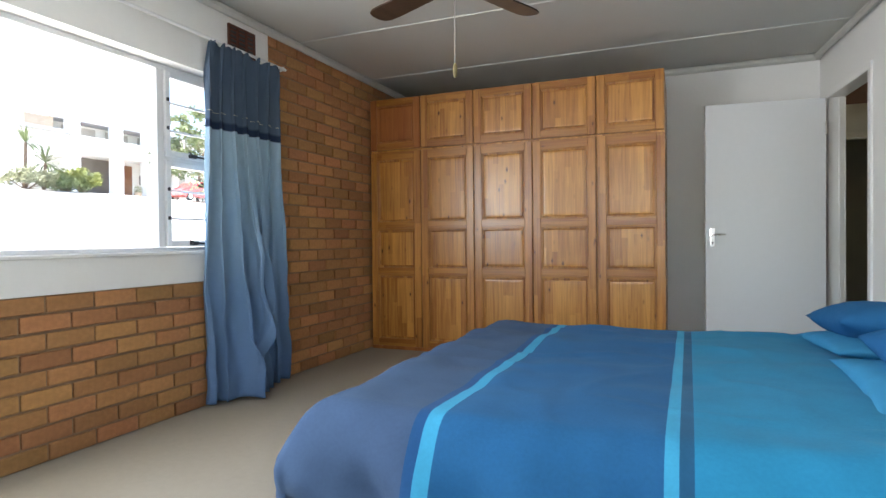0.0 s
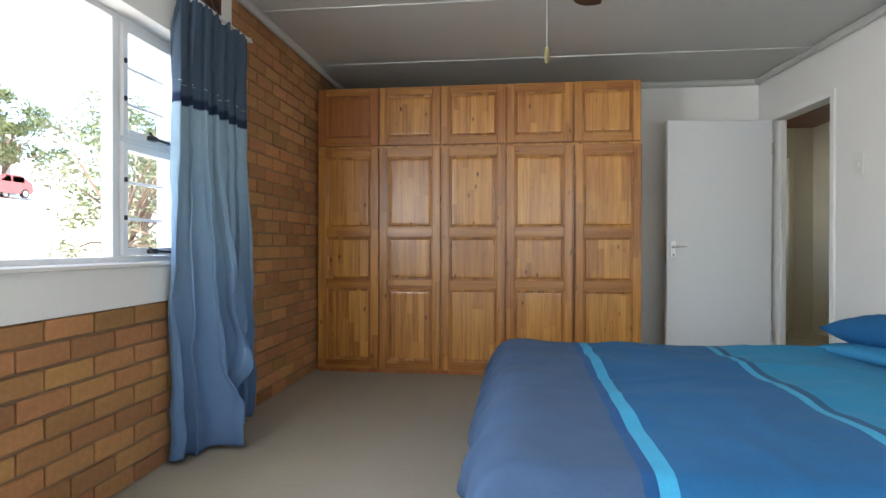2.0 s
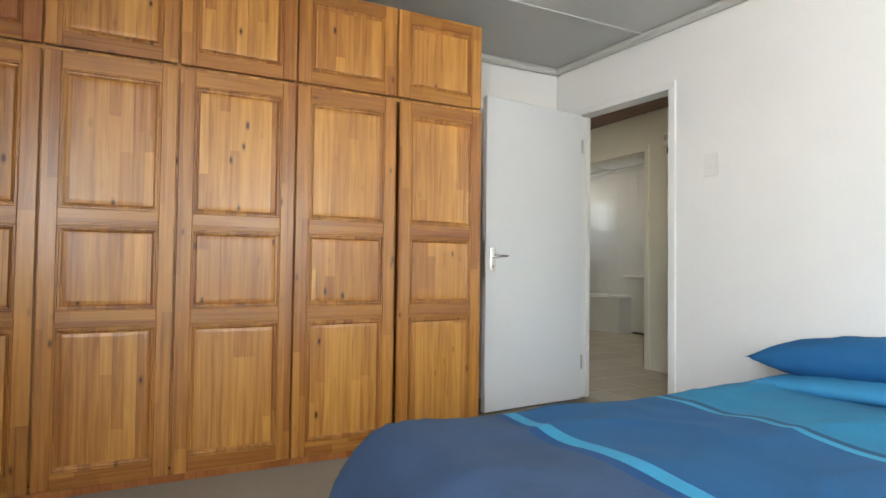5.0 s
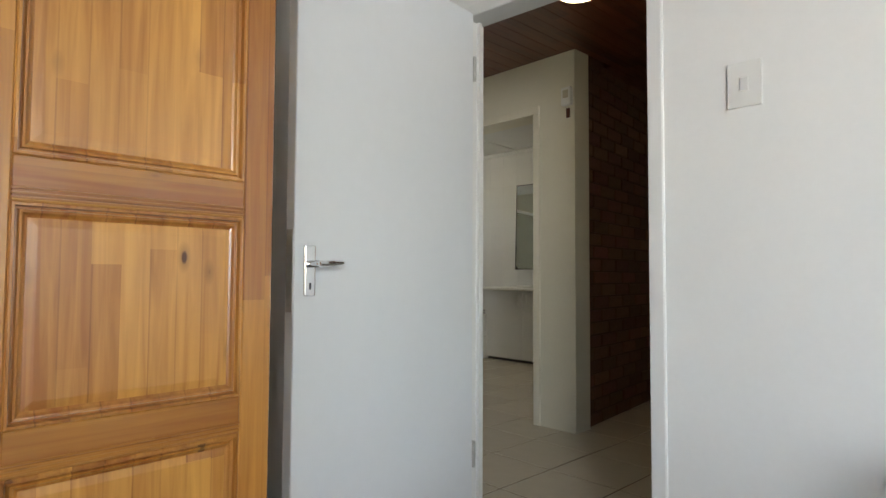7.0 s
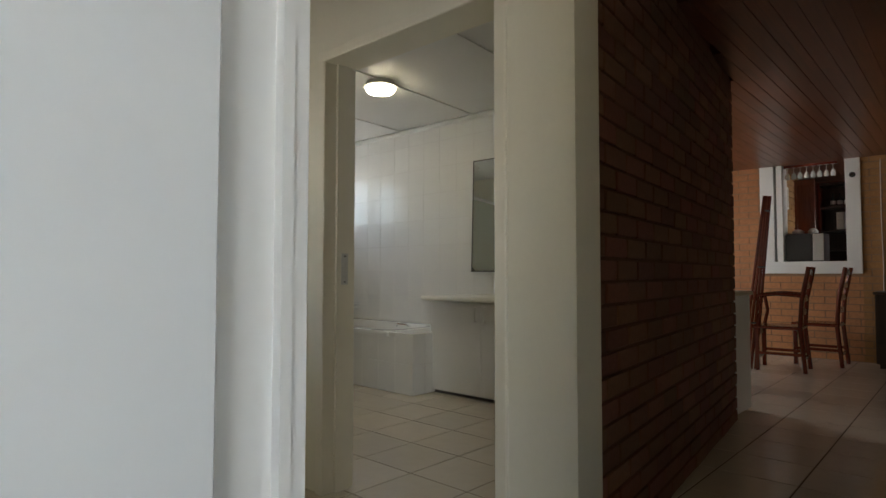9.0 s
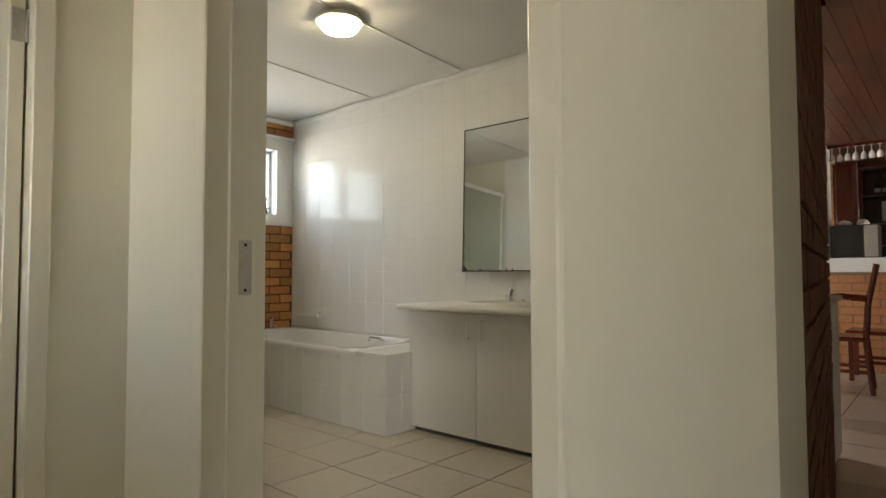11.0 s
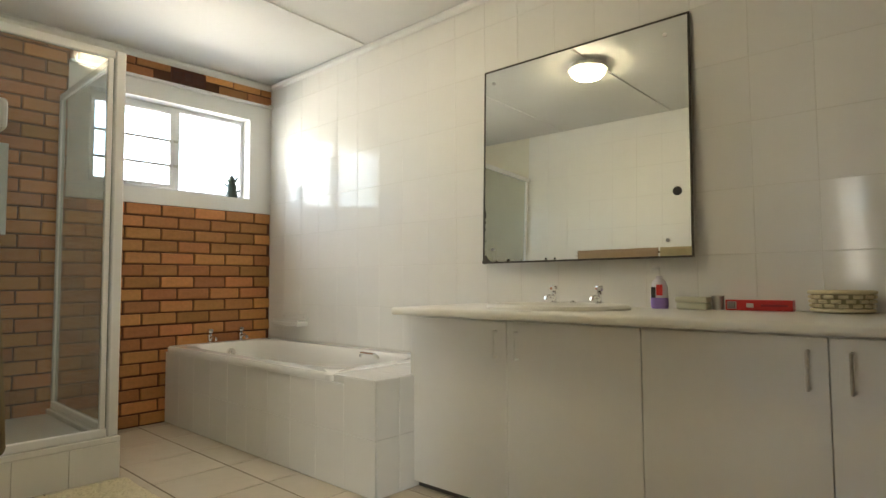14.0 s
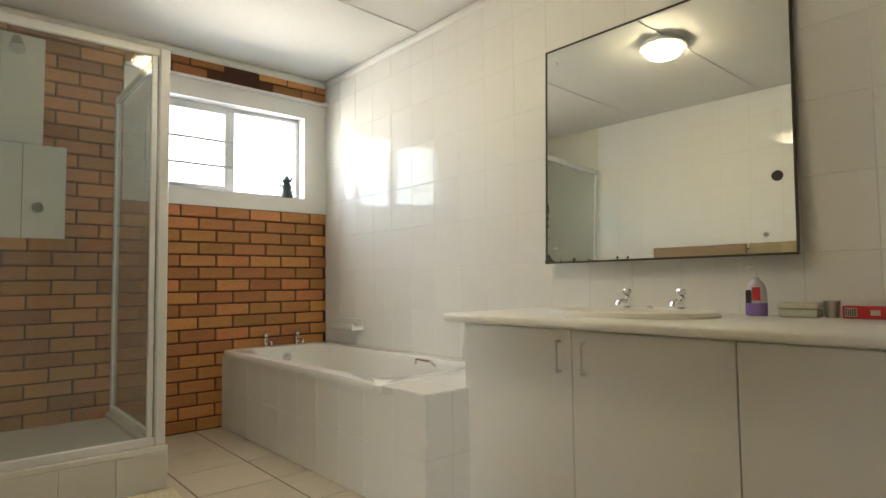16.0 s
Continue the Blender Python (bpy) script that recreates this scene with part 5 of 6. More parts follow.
for nm, x0, y in (("grab_handle", 4.93, 8.85),):
    bm = tube(B(), [(4.885, y - 0.09, TZ - 0.03), (4.868, y - 0.06, TZ - 0.005), (4.868, y + 0.06, TZ - 0.005), (4.885, y + 0.09, TZ - 0.03)], 0.009)
    part(nm, bm, M_CHROME, bath, "chrome grab handle", True)


def pillar_tap(place, turn, label, s=1.0):
    t = thing("pillar_tap", label, "tap", place, turn, "pillar taps")
    part("body", lathe(B(), [(0.024 * s, 0), (0.024 * s, 0.008 * s), (0.013 * s, 0.015 * s), (0.013 * s, 0.05 * s), (0.017 * s, 0.055 * s), (0.012 * s, 0.066 * s)], seg=16), M_CHROME, t, smooth=True)
    part("spout", tube(B(), [(0, 0, 0.035 * s), (0, -0.05 * s, 0.045 * s), (0, -0.085 * s, 0.038 * s), (0, -0.092 * s, 0.022 * s)], 0.0095 * s), M_CHROME, t, smooth=True)
    bm = lathe(B(), [(0.008 * s, 0.066 * s), (0.02 * s, 0.074 * s), (0.023 * s, 0.088 * s), (0.019 * s, 0.10 * s), (0.006 * s, 0.103 * s)], seg=8)
    part("knob", bm, M_CHROME, t, "fluted chrome knob", True)
    return t


for x in (4.50, 4.74):
    pillar_tap((x, YB - 0.05, TZ + 0.004), 0, "chrome pillar tap on the bath rim")
ov = thing("bath_overflow", "round chrome overflow knob in the bath end", "overflow", (4.62, YB - 0.135, TZ - 0.07))
part("rosette", rod(B(), (0, 0.012, 0), (0, -0.006, 0), 0.032, seg=20), M_CHROME, ov, smooth=True)
part("hub", rod(B(), (0, -0.006, 0), (0, -0.022, 0), 0.012, seg=12), M_CHROME, ov, smooth=True)
# soap shelf
soap = thing("soap_shelf", "white ceramic soap shelf fixed to the tiles", "soap dish", (XM, 9.85, 0.665))
part("tray", box(B(), -0.10, 0.0, -0.17, 0.17, -0.034, 0.004, 0.010, 2), M_CERAMIC, soap)
part("lip", box(B(), -0.10, -0.086, -0.168, 0.168, 0.003, 0.014, 0.004), M_CERAMIC, soap)
part("back_plate", box(B(), -0.014, 0.0, -0.17, 0.17, 0.003, 0.05, 0.005), M_CERAMIC, soap)
for y in (-0.13, 0.13):
    part("screw", rod(B(), (-0.014, y, 0.03), (-0.017, y, 0.03), 0.006, seg=10), M_STEEL, soap)

# ---- vanity ----
VX, VZ, VY1, VY0 = 4.45, 0.797, 8.045, 5.95
JOINTS = [8.045, 7.483, 6.914, 6.369, 5.95]
for k in range(0, 4, 2):
    y1, y0 = JOINTS[k], JOINTS[k + 2]
    v = thing("vanity_cabinet", "white melamine vanity cabinet with two flat doors", "cabinet", (0, 0, 0), 0, "vanity cabinets")
    part("carcass", box(B(), VX + 0.019, XM - 0.012, y0 + 0.001, y1 - 0.001, 0.035, VZ), M_MELAMINE, v)
    # shade under the doors is put into the plinth's dark colour
    part("plinth", box(B(), VX + 0.03, VX + 0.045, y0 + 0.001, y1 - 0.001, 0.0, 0.035), mat("shade_dark_plinth", (0.12, 0.11, 0.10), 0.8), v)
    ym = JOINTS[k + 1]
    for a, b, hy in ((ym + 0.0015, y1 - 0.002, ym + 0.05), (y0 + 0.002, ym - 0.0015, ym - 0.055)):
        d = part("door", box(B(), VX, VX + 0.018, a, b, 0.03, VZ - 0.012, 0.0015), M_MELAMINE, v)
        hb = tube(B(), [(VX + 0.002, hy, 0.745), (VX - 0.026, hy, 0.745), (VX - 0.026, hy, 0.637), (VX + 0.002, hy, 0.637)], 0.005)
        part("handle", hb, M_PLASTIC if k == 0 else M_STEEL, d, "slim bow handle", True)
ct = thing("worktop", "cream post-formed vanity worktop along the tiled wall", "worktop", (0, 0, 0))
part("slab", box(B(), 4.365, XM - 0.001, 5.93, VY1 + 0.045, VZ, VZ + 0.035, 0.012, 3), M_COUNTER, ct, smooth=True)
CT = VZ + 0.035
basin = thing("basin", "oval cream ceramic drop-in wash basin", "basin", (4.69, 7.40, CT))
BM_W, BM_L = 0.215, 0.315
rim = lathe(B(), [(1.0, 0.0), (1.0, 0.008), (0.97, 0.018), (0.9, 0.02), (0.82, 0.014), (0.78, 0.004), (0.7, 0.002)], seg=48)
for vtx in rim.verts:
    vtx.co.x, vtx.co.y = vtx.co.x * BM_W, vtx.co.y * BM_L * 1.05
part("rim", rim, M_COUNTER, basin, "cream glazed rim", True)
for y in (7.28, 7.51):
    pillar_tap((4.865, y, CT + 0.014), 90, "chrome pillar tap with a fluted knob on the basin", 0.8).rotation_euler = (0, 0, radians(-90))
part("plug_hole", lathe(B(), [(0.012, 0.017), (0.014, 0.022), (0.004, 0.03)], (0.155, 0.0, 0), 12), M_CHROME, basin, smooth=True)

# mirror
MY0, MY1, MZ0, MZ1 = 6.909, 7.99, 1.047, 2.085
mir = thing("mirror", "large frameless wall mirror with dark worn edges and screws", "mirror", (XM, 0, 0))
# it hangs a little off the wall, leaning back at the top
mir.matrix_world = Matrix.Translation((XM - 0.002, MY0, MZ1)) @ Matrix.Rotation(radians(0.9), 4, 'Z') @ Matrix.Rotation(radians(1.9), 4, 'Y') @ Matrix.Translation((0, -MY0, -MZ1))
part("glass", box(B(), -0.010, -0.004, MY0, MY1, MZ0, MZ1), M_MIRROR, mir)
bm = B()
e = 0.004
for y0, y1, z0, z1 in ((MY0 - e, MY0 + 0.004, MZ0 - e, MZ1 + e), (MY1 - 0.004, MY1 + e, MZ0 - e, MZ1 + e), (MY0, MY1, MZ0 - e, MZ0 + 0.004), (MY0, MY1, MZ1 - 0.004, MZ1 + e)):
    box(bm, -0.0125, -0.003, y0, y1, z0, z1)
part("worn_edge", bm, mat("blackened_silver", (0.05, 0.045, 0.035), 0.6, grain=0.6, scale=60), mir)
random.seed(5)
for k in range(30):
    far = random.random() ** 2.2
    y = MY1 - 0.004 - random.random() * 0.02 * (1 - far) if k % 2 else MY1 - far * 0.45
    z = MZ0 + far * 0.3 if k % 2 else MZ0 + random.random() * 0.012
    bm = B()
    bmesh.ops.create_icosphere(bm, subdivisions=1, radius=0.004 + 0.008 * random.random(), matrix=Matrix.Translation((-0.0105, y, z)) @ Matrix.Diagonal((0.12, 1, 1, 1)))
    part("rot_spot", bm, bpy.data.materials["blackened_silver"], mir)
for y in (MY0 + 0.10, MY1 - 0.06):
    for z in (MZ0 + 0.07, MZ1 - 0.07):
        part("screw", rod(B(), (-0.016, y, z), (-0.009, y, z), 0.008, seg=14), M_STEEL, mir)
part("chip", rod(B(), (-0.0122, 6.967, 1.324), (-0.0098, 6.967, 1.324), 0.019, seg=18), M_BLACK, mir, "round black chip in the silvering")

# things on the vanity top
M_RED = mat("red_print", (0.55, 0.03, 0.03), 0.4, grain=0.05)
soapb = thing("soap_bottle", "clear soap bottle with lilac liquid and a white pump", "bottle", (4.92, 7.035, CT))
part("liquid", lathe(B(), [(0.033, 0.0), (0.036, 0.006), (0.036, 0.045)], seg=20, squash=(0.7, 1)), mat("lilac_soap", (0.32, 0.22, 0.6), 0.2), soapb, "lilac liquid soap", True)
part("bottle", lathe(B(), [(0.036, 0.045), (0.034, 0.09), (0.026, 0.115), (0.013, 0.125), (0.013, 0.135)], seg=20, squash=(0.7, 1)), mat("milky_bottle", (0.68, 0.66, 0.72), 0.25), soapb, smooth=True)
part("label", box(B(), -0.028, -0.0265, -0.024, 0.002, 0.055, 0.1), M_RED, soapb, "red label")
part("print", box(B(), -0.028, -0.0265, 0.006, 0.024, 0.045, 0.09), M_BLACK, soapb)
part("pump", tube(B(), [(0, 0, 0.135), (0, 0, 0.168), (-0.02, 0.012, 0.17), (-0.034, 0.02, 0.162)], 0.0055), M_PLASTIC, soapb, smooth=True)
dish = thing("soap_box", "pale green plastic soap box with a lid", "soap box", (4.93, 6.90, CT))
part("base", box(B(), -0.035, 0.035, -0.06, 0.06, 0, 0.028, 0.008, 2), mat("pale_green_plastic", (0.55, 0.55, 0.42), 0.35), dish, smooth=True)
part("lid", box(B(), -0.038, 0.038, -0.063, 0.063, 0.028, 0.05, 0.008, 2), mat("cream_plastic", (0.62, 0.6, 0.48), 0.35), dish, smooth=True)
cup = tagged(new("tumbler", mesh_of("tumbler", lathe(B(), [(0.02, 0), (0.024, 0.055), (0.022, 0.055), (0.018, 0.004)], seg=16), M_STEEL, True)), "small grey tumbler beside the soap box", "cup")
cup.location = (4.955, 6.815, CT)
tube_box = thing("toothpaste_box", "red printed toothpaste carton lying on the vanity top", "carton", (4.95, 6.665, CT))
part("carton", box(B(), -0.022, 0.022, -0.115, 0.115, 0, 0.04, 0.002), M_RED, tube_box)
part("barcode_panel", box(B(), -0.0235, -0.0215, 0.075, 0.108, 0.006, 0.034), M_PAPER, tube_box)
for k in range(5):
    part("barcode_bar", box(B(), -0.0245, -0.023, 0.079 + 0.006 * k, 0.082 + 0.006 * k, 0.008, 0.032), M_BLACK, tube_box)
part("print", box(B(), -0.0235, -0.0215, -0.10, -0.01, 0.016, 0.024), mat("dark_red_print", (0.3, 0.02, 0.03), 0.4), tube_box)
part("logo", box(B(), -0.0235, -0.0215, 0.015, 0.04, 0.012, 0.028), M_PAPER, tube_box)
bk = thing("basket", "small oval woven cream basket", "basket", (4.92, 6.40, CT))
M_WICKER = mat("cream_wicker", (0.62, 0.54, 0.34), 0.7, grain=0.3, scale=60)
part("lining", lathe(B(), [(0.085, 0.002), (0.092, 0.07), (0.088, 0.07), (0.08, 0.006)], seg=28, squash=(0.72, 1)), mat("olive_lining", (0.36, 0.31, 0.18), 0.8), bk, smooth=True)
for r in range(5):
    bm = B()
    for k in range(28):
        if (k + r) % 2 == 0 and r not in (0, 4):
            continue
        a0, a1 = 2 * math.pi * k / 28, 2 * math.pi * (k + 1.35) / 28
        rr = 0.09 + 0.0015 * r
        p = [(0.72 * rr * math.cos(a), rr * math.sin(a), 0.010 + 0.0155 * r) for a in (a0, (a0 + a1) / 2, a1)]
        tube(bm, p, 0.0065, 6)
    part("weave", bm, M_WICKER, bk, smooth=True)
gl = thing("sunglasses", "dark sunglasses lying on the vanity top", "sunglasses", (4.86, 6.10, CT))
M_LENS = mat("dark_lens", (0.015, 0.012, 0.012), 0.1)
for y in (-0.036, 0.036):
    part("lens", lathe(B(), [(0.004, 0), (0.024, 0.006), (0.03, 0.02), (0.02, 0.034), (0.004, 0.038)], (0, y, 0.002), 16, (0.3, 1)), M_LENS, gl, smooth=True)
part("bridge", rod(B(), (0, -0.01, 0.03), (0, 0.01, 0.03), 0.003, seg=6), M_BLACK, gl)
for y in (-0.06, 0.06):
    part("temple", rod(B(), (0, y, 0.028), (0.11, y * 0.8, 0.012), 0.003, seg=6), M_BLACK, gl)
tr = thing("towel_hook", "small chrome hook on the tiles", "hook", (XM, 6.07, 1.22))
part("rosette", rod(B(), (0, 0, 0), (-0.012, 0, 0), 0.022, seg=18), M_CHROME, tr, smooth=True)
part("peg", tube(B(), [(-0.01, 0, 0), (-0.035, 0, -0.004), (-0.045, 0.0, 0.012)], 0.007), M_CHROME, tr, smooth=True)

# slatted wooden rack near the vanity
cr = thing("wooden_rack", "reddish wooden slatted laundry rack on the tiles", "rack", (3.87, 5.83, 0), -4)
M_CRATE = wood("oiled_pine", (0.38, 0.16, 0.06), (0.22, 0.08, 0.03), axis=0, across=2)
RW, RD, RH = 0.40, 0.26, 0.62
for x in (0.0, RW):
    for y in (0.0, RD):
        part("leg", box(B(), x, x + 0.025, y, y + 0.025, 0, RH, 0.003), M_CRATE, cr)
for z in (RH - 0.065, 0.36, 0.12):
    for y in (-0.008, RD + 0.024):
        part("slat", box(B(), -0.005, RW + 0.03, y, y + 0.009, z, z + 0.06, 0.002), M_CRATE, cr)
    for x in (-0.009, RW + 0.025):
        part("slat", box(B(), x, x + 0.009, 0.0, RD + 0.025, z, z + 0.06, 0.002), M_CRATE, cr)
for k in range(4):
    part("slat", box(B(), 0.04 + 0.1 * k, 0.065 + 0.1 * k, RD + 0.015, RD + 0.024, 0.12, RH - 0.005, 0.002), M_CRATE, cr)
part("floor", box(B(), 0.0, RW + 0.02, 0.005, RD + 0.02, 0.12, 0.132), M_CRATE, cr)

# bathroom door, standing open beside the corridor wall
LEAF = 0.813
door_2 = thing("door_2", "cream painted flush door standing open into the bathroom", "door", (2.57, 5.838, 0), 0, kind="structure")
part("leaf", box(B(), 0.0, LEAF, -0.042, 0.0, 0.012, 2.03, 0.003), M_TRIM_CREAM, door_2)
part("lock_plate", box(B(), LEAF - 0.087, LEAF - 0.045, 0.0, 0.008, 0.885, 1.055, 0.004, 2), M_CHROME, door_2, "chrome lock plate")
bm = rod(B(), (LEAF - 0.066, 0.008, 0.995), (LEAF - 0.066, 0.055, 0.995), 0.011)
tube(bm, [(LEAF - 0.066, 0.052, 0.995), (LEAF - 0.10, 0.054, 0.996), (LEAF - 0.17, 0.05, 1.0)], 0.009)
part("lever_handle", bm, M_CHROME, door_2, "chrome lever handle", True)
for z in (0.22, 1.75):
    part("hinge", rod(B(), (-0.004, 0.004, z), (-0.004, 0.004, z + 0.1), 0.007), M_STEEL, door_2, "steel butt hinge", True)

# ---- shower ----
SX1, SY0, SZ = 3.585, 9.205, 0.205
sh = thing("shower", "corner shower with a tiled kerb, white frame and glass panels", "shower", (0, 0, 0))
part("kerb", box(B(), XB2 + 0.001, SX1 - 0.008, SY0 + 0.008, YB, 0.0, SZ - 0.06), M_GROUT_W, sh)
part("tray", box(B(), XB2 + 0.001, SX1 - 0.012, SY0 + 0.012, YB - 0.001, SZ - 0.06, SZ - 0.03, 0.004), M_CERAMIC, sh, "white shower tray")
part("tray_rim", box(B(), XB2 + 0.001, SX1, SY0, SY0 + 0.075, SZ - 0.03, SZ, 0.004), M_CERAMIC, sh)
part("tray_rim", box(B(), SX1 - 0.075, SX1, SY0 + 0.075, YB - 0.001, SZ - 0.03, SZ, 0.004), M_CERAMIC, sh)
for k in range(5):
    x1 = SX1 - 0.001 - 0.221 * k
    part("tile", box(B(), max(x1 - 0.218, XB2 + 0.002), x1, SY0, SY0 + 0.009, 0.002, SZ - 0.031, 0.0015), M_TILE_W, sh)
for k in range(5):
    y0 = SY0 + 0.011 + 0.206 * k
    part("tile", box(B(), SX1 - 0.009, SX1, y0, y0 + 0.203, 0.002, SZ - 0.031, 0.0015), M_TILE_W, sh)
STOP = 2.10
bm = box(B(), SX1 - 0.058, SX1 - 0.01, SY0 + 0.008, SY0 + 0.056, SZ, STOP + 0.03, 0.006)
part("corner_post", bm, M_ALU, sh, "white metal corner post")
for z0, z1 in ((SZ, SZ + 0.04), (STOP - 0.01, STOP + 0.03)):
    part("rail", box(B(), XB2 + 0.002, SX1 - 0.058, SY0 + 0.02, SY0 + 0.05, z0, z1, 0.004), M_ALU, sh)
    part("rail", box(B(), SX1 - 0.052, SX1 - 0.022, SY0 + 0.056, YB - 0.002, z0, z1, 0.004), M_ALU, sh)
part("wall_post", box(B(), SX1 - 0.052, SX1 - 0.022, YB - 0.032, YB - 0.002, SZ + 0.04, STOP - 0.01, 0.004), M_ALU, sh)
for nm, b in (("glass_panel", (XB2 + 0.03, SX1 - 0.058, SY0 + 0.032, SY0 + 0.037)), ("glass_panel", (SX1 - 0.040, SX1 - 0.035, SY0 + 0.056, YB - 0.032))):
    g = part(nm, box(B(), *b, SZ + 0.04, STOP - 0.01), M_SHOWERGLASS, sh, "clear shower glass")
    g.visible_shadow = False
# inner frame of the hinged panel
bm = B()
for x in (SX1 - 0.09, XB2 + 0.03):
    box(bm, x, x + 0.025, SY0 + 0.022, SY0 + 0.046, SZ + 0.04, STOP - 0.01, 0.003)
part("door_stile", bm, M_ALU, sh)
# tiled panel with taps and shower rose on the brick wall
pn = thing("wall_shower", "white tiled panel with chrome shower taps on the brick wall", "shower fitting", (0, YB, 0))
for x0, x1, z0, z1 in ((2.75, 2.955, 1.78, 2.40), (2.958, 3.163, 1.78, 2.40), (2.64, 2.855, 1.24, 1.777), (2.858, 3.07, 1.24, 1.777), (3.073, 3.28, 1.24, 1.777)):
    part("tile", box(B(), x0, x1, -0.02, 0.012, z0, z1, 0.002), M_TILE_W, pn)
for x in (2.90, 3.14):
    bm = rod(B(), (x, -0.02, 1.41), (x, -0.065, 1.41), 0.016, seg=14)
    rod(bm, (x, -0.055, 1.41), (x, -0.085, 1.41), 0.036, 0.03, 10)
    part("tap", bm, M_CHROME, pn, "chrome shower tap", True)
bm = rod(B(), (3.02, -0.02, 2.32), (3.02, -0.12, 2.34), 0.010, seg=10)
rod(bm, (3.02, -0.115, 2.345), (3.02, -0.15, 2.27), 0.018, 0.042, 16)
part("shower_rose", bm, M_CHROME, pn, "chrome shower rose", True)

# towel on a rail beside the door, bath mat
tw = thing("towel_rail", "white wall bracket with a chrome towel rail", "towel rail", (XB2, 7.08, 1.19))
part("bracket", box(B(), 0.0, 0.13, -0.02, 0.02, -0.02, 0.025, 0.006, 2), M_PLASTIC, tw)
part("bracket", box(B(), 0.0, 0.13, 0.37, 0.40, -0.02, 0.025, 0.006, 2), M_PLASTIC, tw)
part("bar", rod(B(), (0.09, 0.0, -0.01), (0.09, 0.38, -0.01), 0.009), M_CHROME, tw, smooth=True)
tw = thing("towel_rail", "longer chrome towel rail hung with two towels", "towel rail", (XB2, 7.52, 1.345))
for y in (0.0, 1.13):
    part("bracket", box(B(), 0.0, 0.12, y - 0.02, y + 0.02, -0.02, 0.02, 0.006, 2), M_PLASTIC, tw)
part("bar", rod(B(), (0.09, 0.0, -0.01), (0.09, 1.13, -0.01), 0.009), M_CHROME, tw, smooth=True)
def hung_towel(name, y0, y1, z0, colour, label, top=1.37):
    bm = B()
    grid = []
    for j in range(31):
        z = top - (top - z0) * j / 30
        line = []
        for i in range(41):
            s = i / 40
            y = y0 + (y1 - y0) * s
            line.append(bm.verts.new((0.115 + XB2 + 0.006 + (0.008 + 0.022 * j / 30) * math.sin(14 * s + 0.7 * math.sin(3 * z)) + 0.01 * noise.noise((s * 4, z * 2, 2)), y, z + 0.02 * math.sin(9 * s) * (j == 30))))
        grid.append(line)
    for j in range(30):
        for i in range(40):
            bm.faces.new((grid[j][i], grid[j][i + 1], grid[j + 1][i + 1], grid[j + 1][i]))
    me = mesh_of(name, bm, mat(name + "_terry", colour, 0.98, grain=0.5, scale=300, bump=1.0, spec=0.05))
    for p in me.polygons:
        p.use_smooth = True
    ob = tagged(new(name, me), label, "towel")
    s = ob.modifiers.new("thickness", 'SOLIDIFY')
    s.thickness = 0.010
hung_towel("hand_towel", 7.55, 7.88, 0.62, (0.42, 0.35, 0.20), "olive beige terry towel hanging from the rail")
hung_towel("bath_towel", 7.90, 8.62, 0.42, (0.36, 0.26, 0.17), "tan terry towel hanging from the rail")
hung_towel("hand_towel", 7.11, 7.44, 0.70, (0.24, 0.19, 0.11), "small brown terry towel on the short rail", 1.20)
mat_bm = B()
random.seed(11)
N = 60
vs = {}
for i in range(N + 1):
    for j in range(N + 1):
        x, y = 2.75 + 0.84 * i / N, 8.55 + 0.58 * j / N
        k = 1 if 0 < i < N and 0 < j < N else 0
        vs[(i, j)] = mat_bm.verts.new((x + 0.008 * random.random(), y + 0.008 * random.random(), 0.003 + k * (0.014 + 0.008 * random.random())))
for i in range(N):
    for j in range(N):
        mat_bm.faces.new((vs[(i, j)], vs[(i + 1, j)], vs[(i + 1, j + 1)], vs[(i, j + 1)]))
me = mesh_of("bath_mat", mat_bm, mat("cream_tufts", (0.62, 0.56, 0.40), 0.98, grain=0.5, scale=160, bump=1.0, spec=0.05))
tagged(new("bath_mat", me), "cream tufted cotton bath mat before the shower", "bath mat")
dome_lamp("bathroom_ceiling_light", (3.80, 7.98, BATH_CEIL), 0.122, "round cream glass lamp lit on the white ceiling")


# ---- outside ----
M_GROUND = mat("pale_paving", (0.55, 0.53, 0.48), 0.9, grain=0.2, scale=3, blotch=0.25)
M_RENDER = mat("white_render", (0.84, 0.82, 0.78), 0.85, grain=0.06, scale=4, blotch=0.1)
# grey tone holds the shade in the far house's balcony openings
M_SHADE = mat("shade_toned_glass", (0.50, 0.46, 0.41), 0.9, grain=0.2)
M_ROOF = mat("grey_roof_sheet", (0.42, 0.42, 0.42), 0.7, grain=0.1, scale=3)
M_STONE = mat("field_stone", (0.36, 0.29, 0.22), 0.9, grain=0.7, scale=5, blotch=0.5)
M_LEAF = mat("leaf_green", (0.12, 0.15, 0.06), 0.6, grain=0.5, scale=2, blotch=0.6)
M_LEAF2 = mat("leaf_grey_green", (0.19, 0.20, 0.12), 0.6, grain=0.5, scale=2, blotch=0.6)
M_BARK = mat("bark", (0.16, 0.11, 0.08), 0.95, grain=0.6, scale=20, bump=0.6)
M_CAR = mat("red_car_paint", (0.55, 0.09, 0.09), 0.25, coat=0.6)
M_TYRE = mat("tyre_rubber", (0.02, 0.02, 0.02), 0.8, grain=0.2)
M_CARGLASS = mat("car_glass", (0.03, 0.035, 0.04), 0.08)


def height(x):
    """The street rises away from the house."""
    return -0.3 + 0.150 * max(0.0, min(30.0, -4.0 - x))


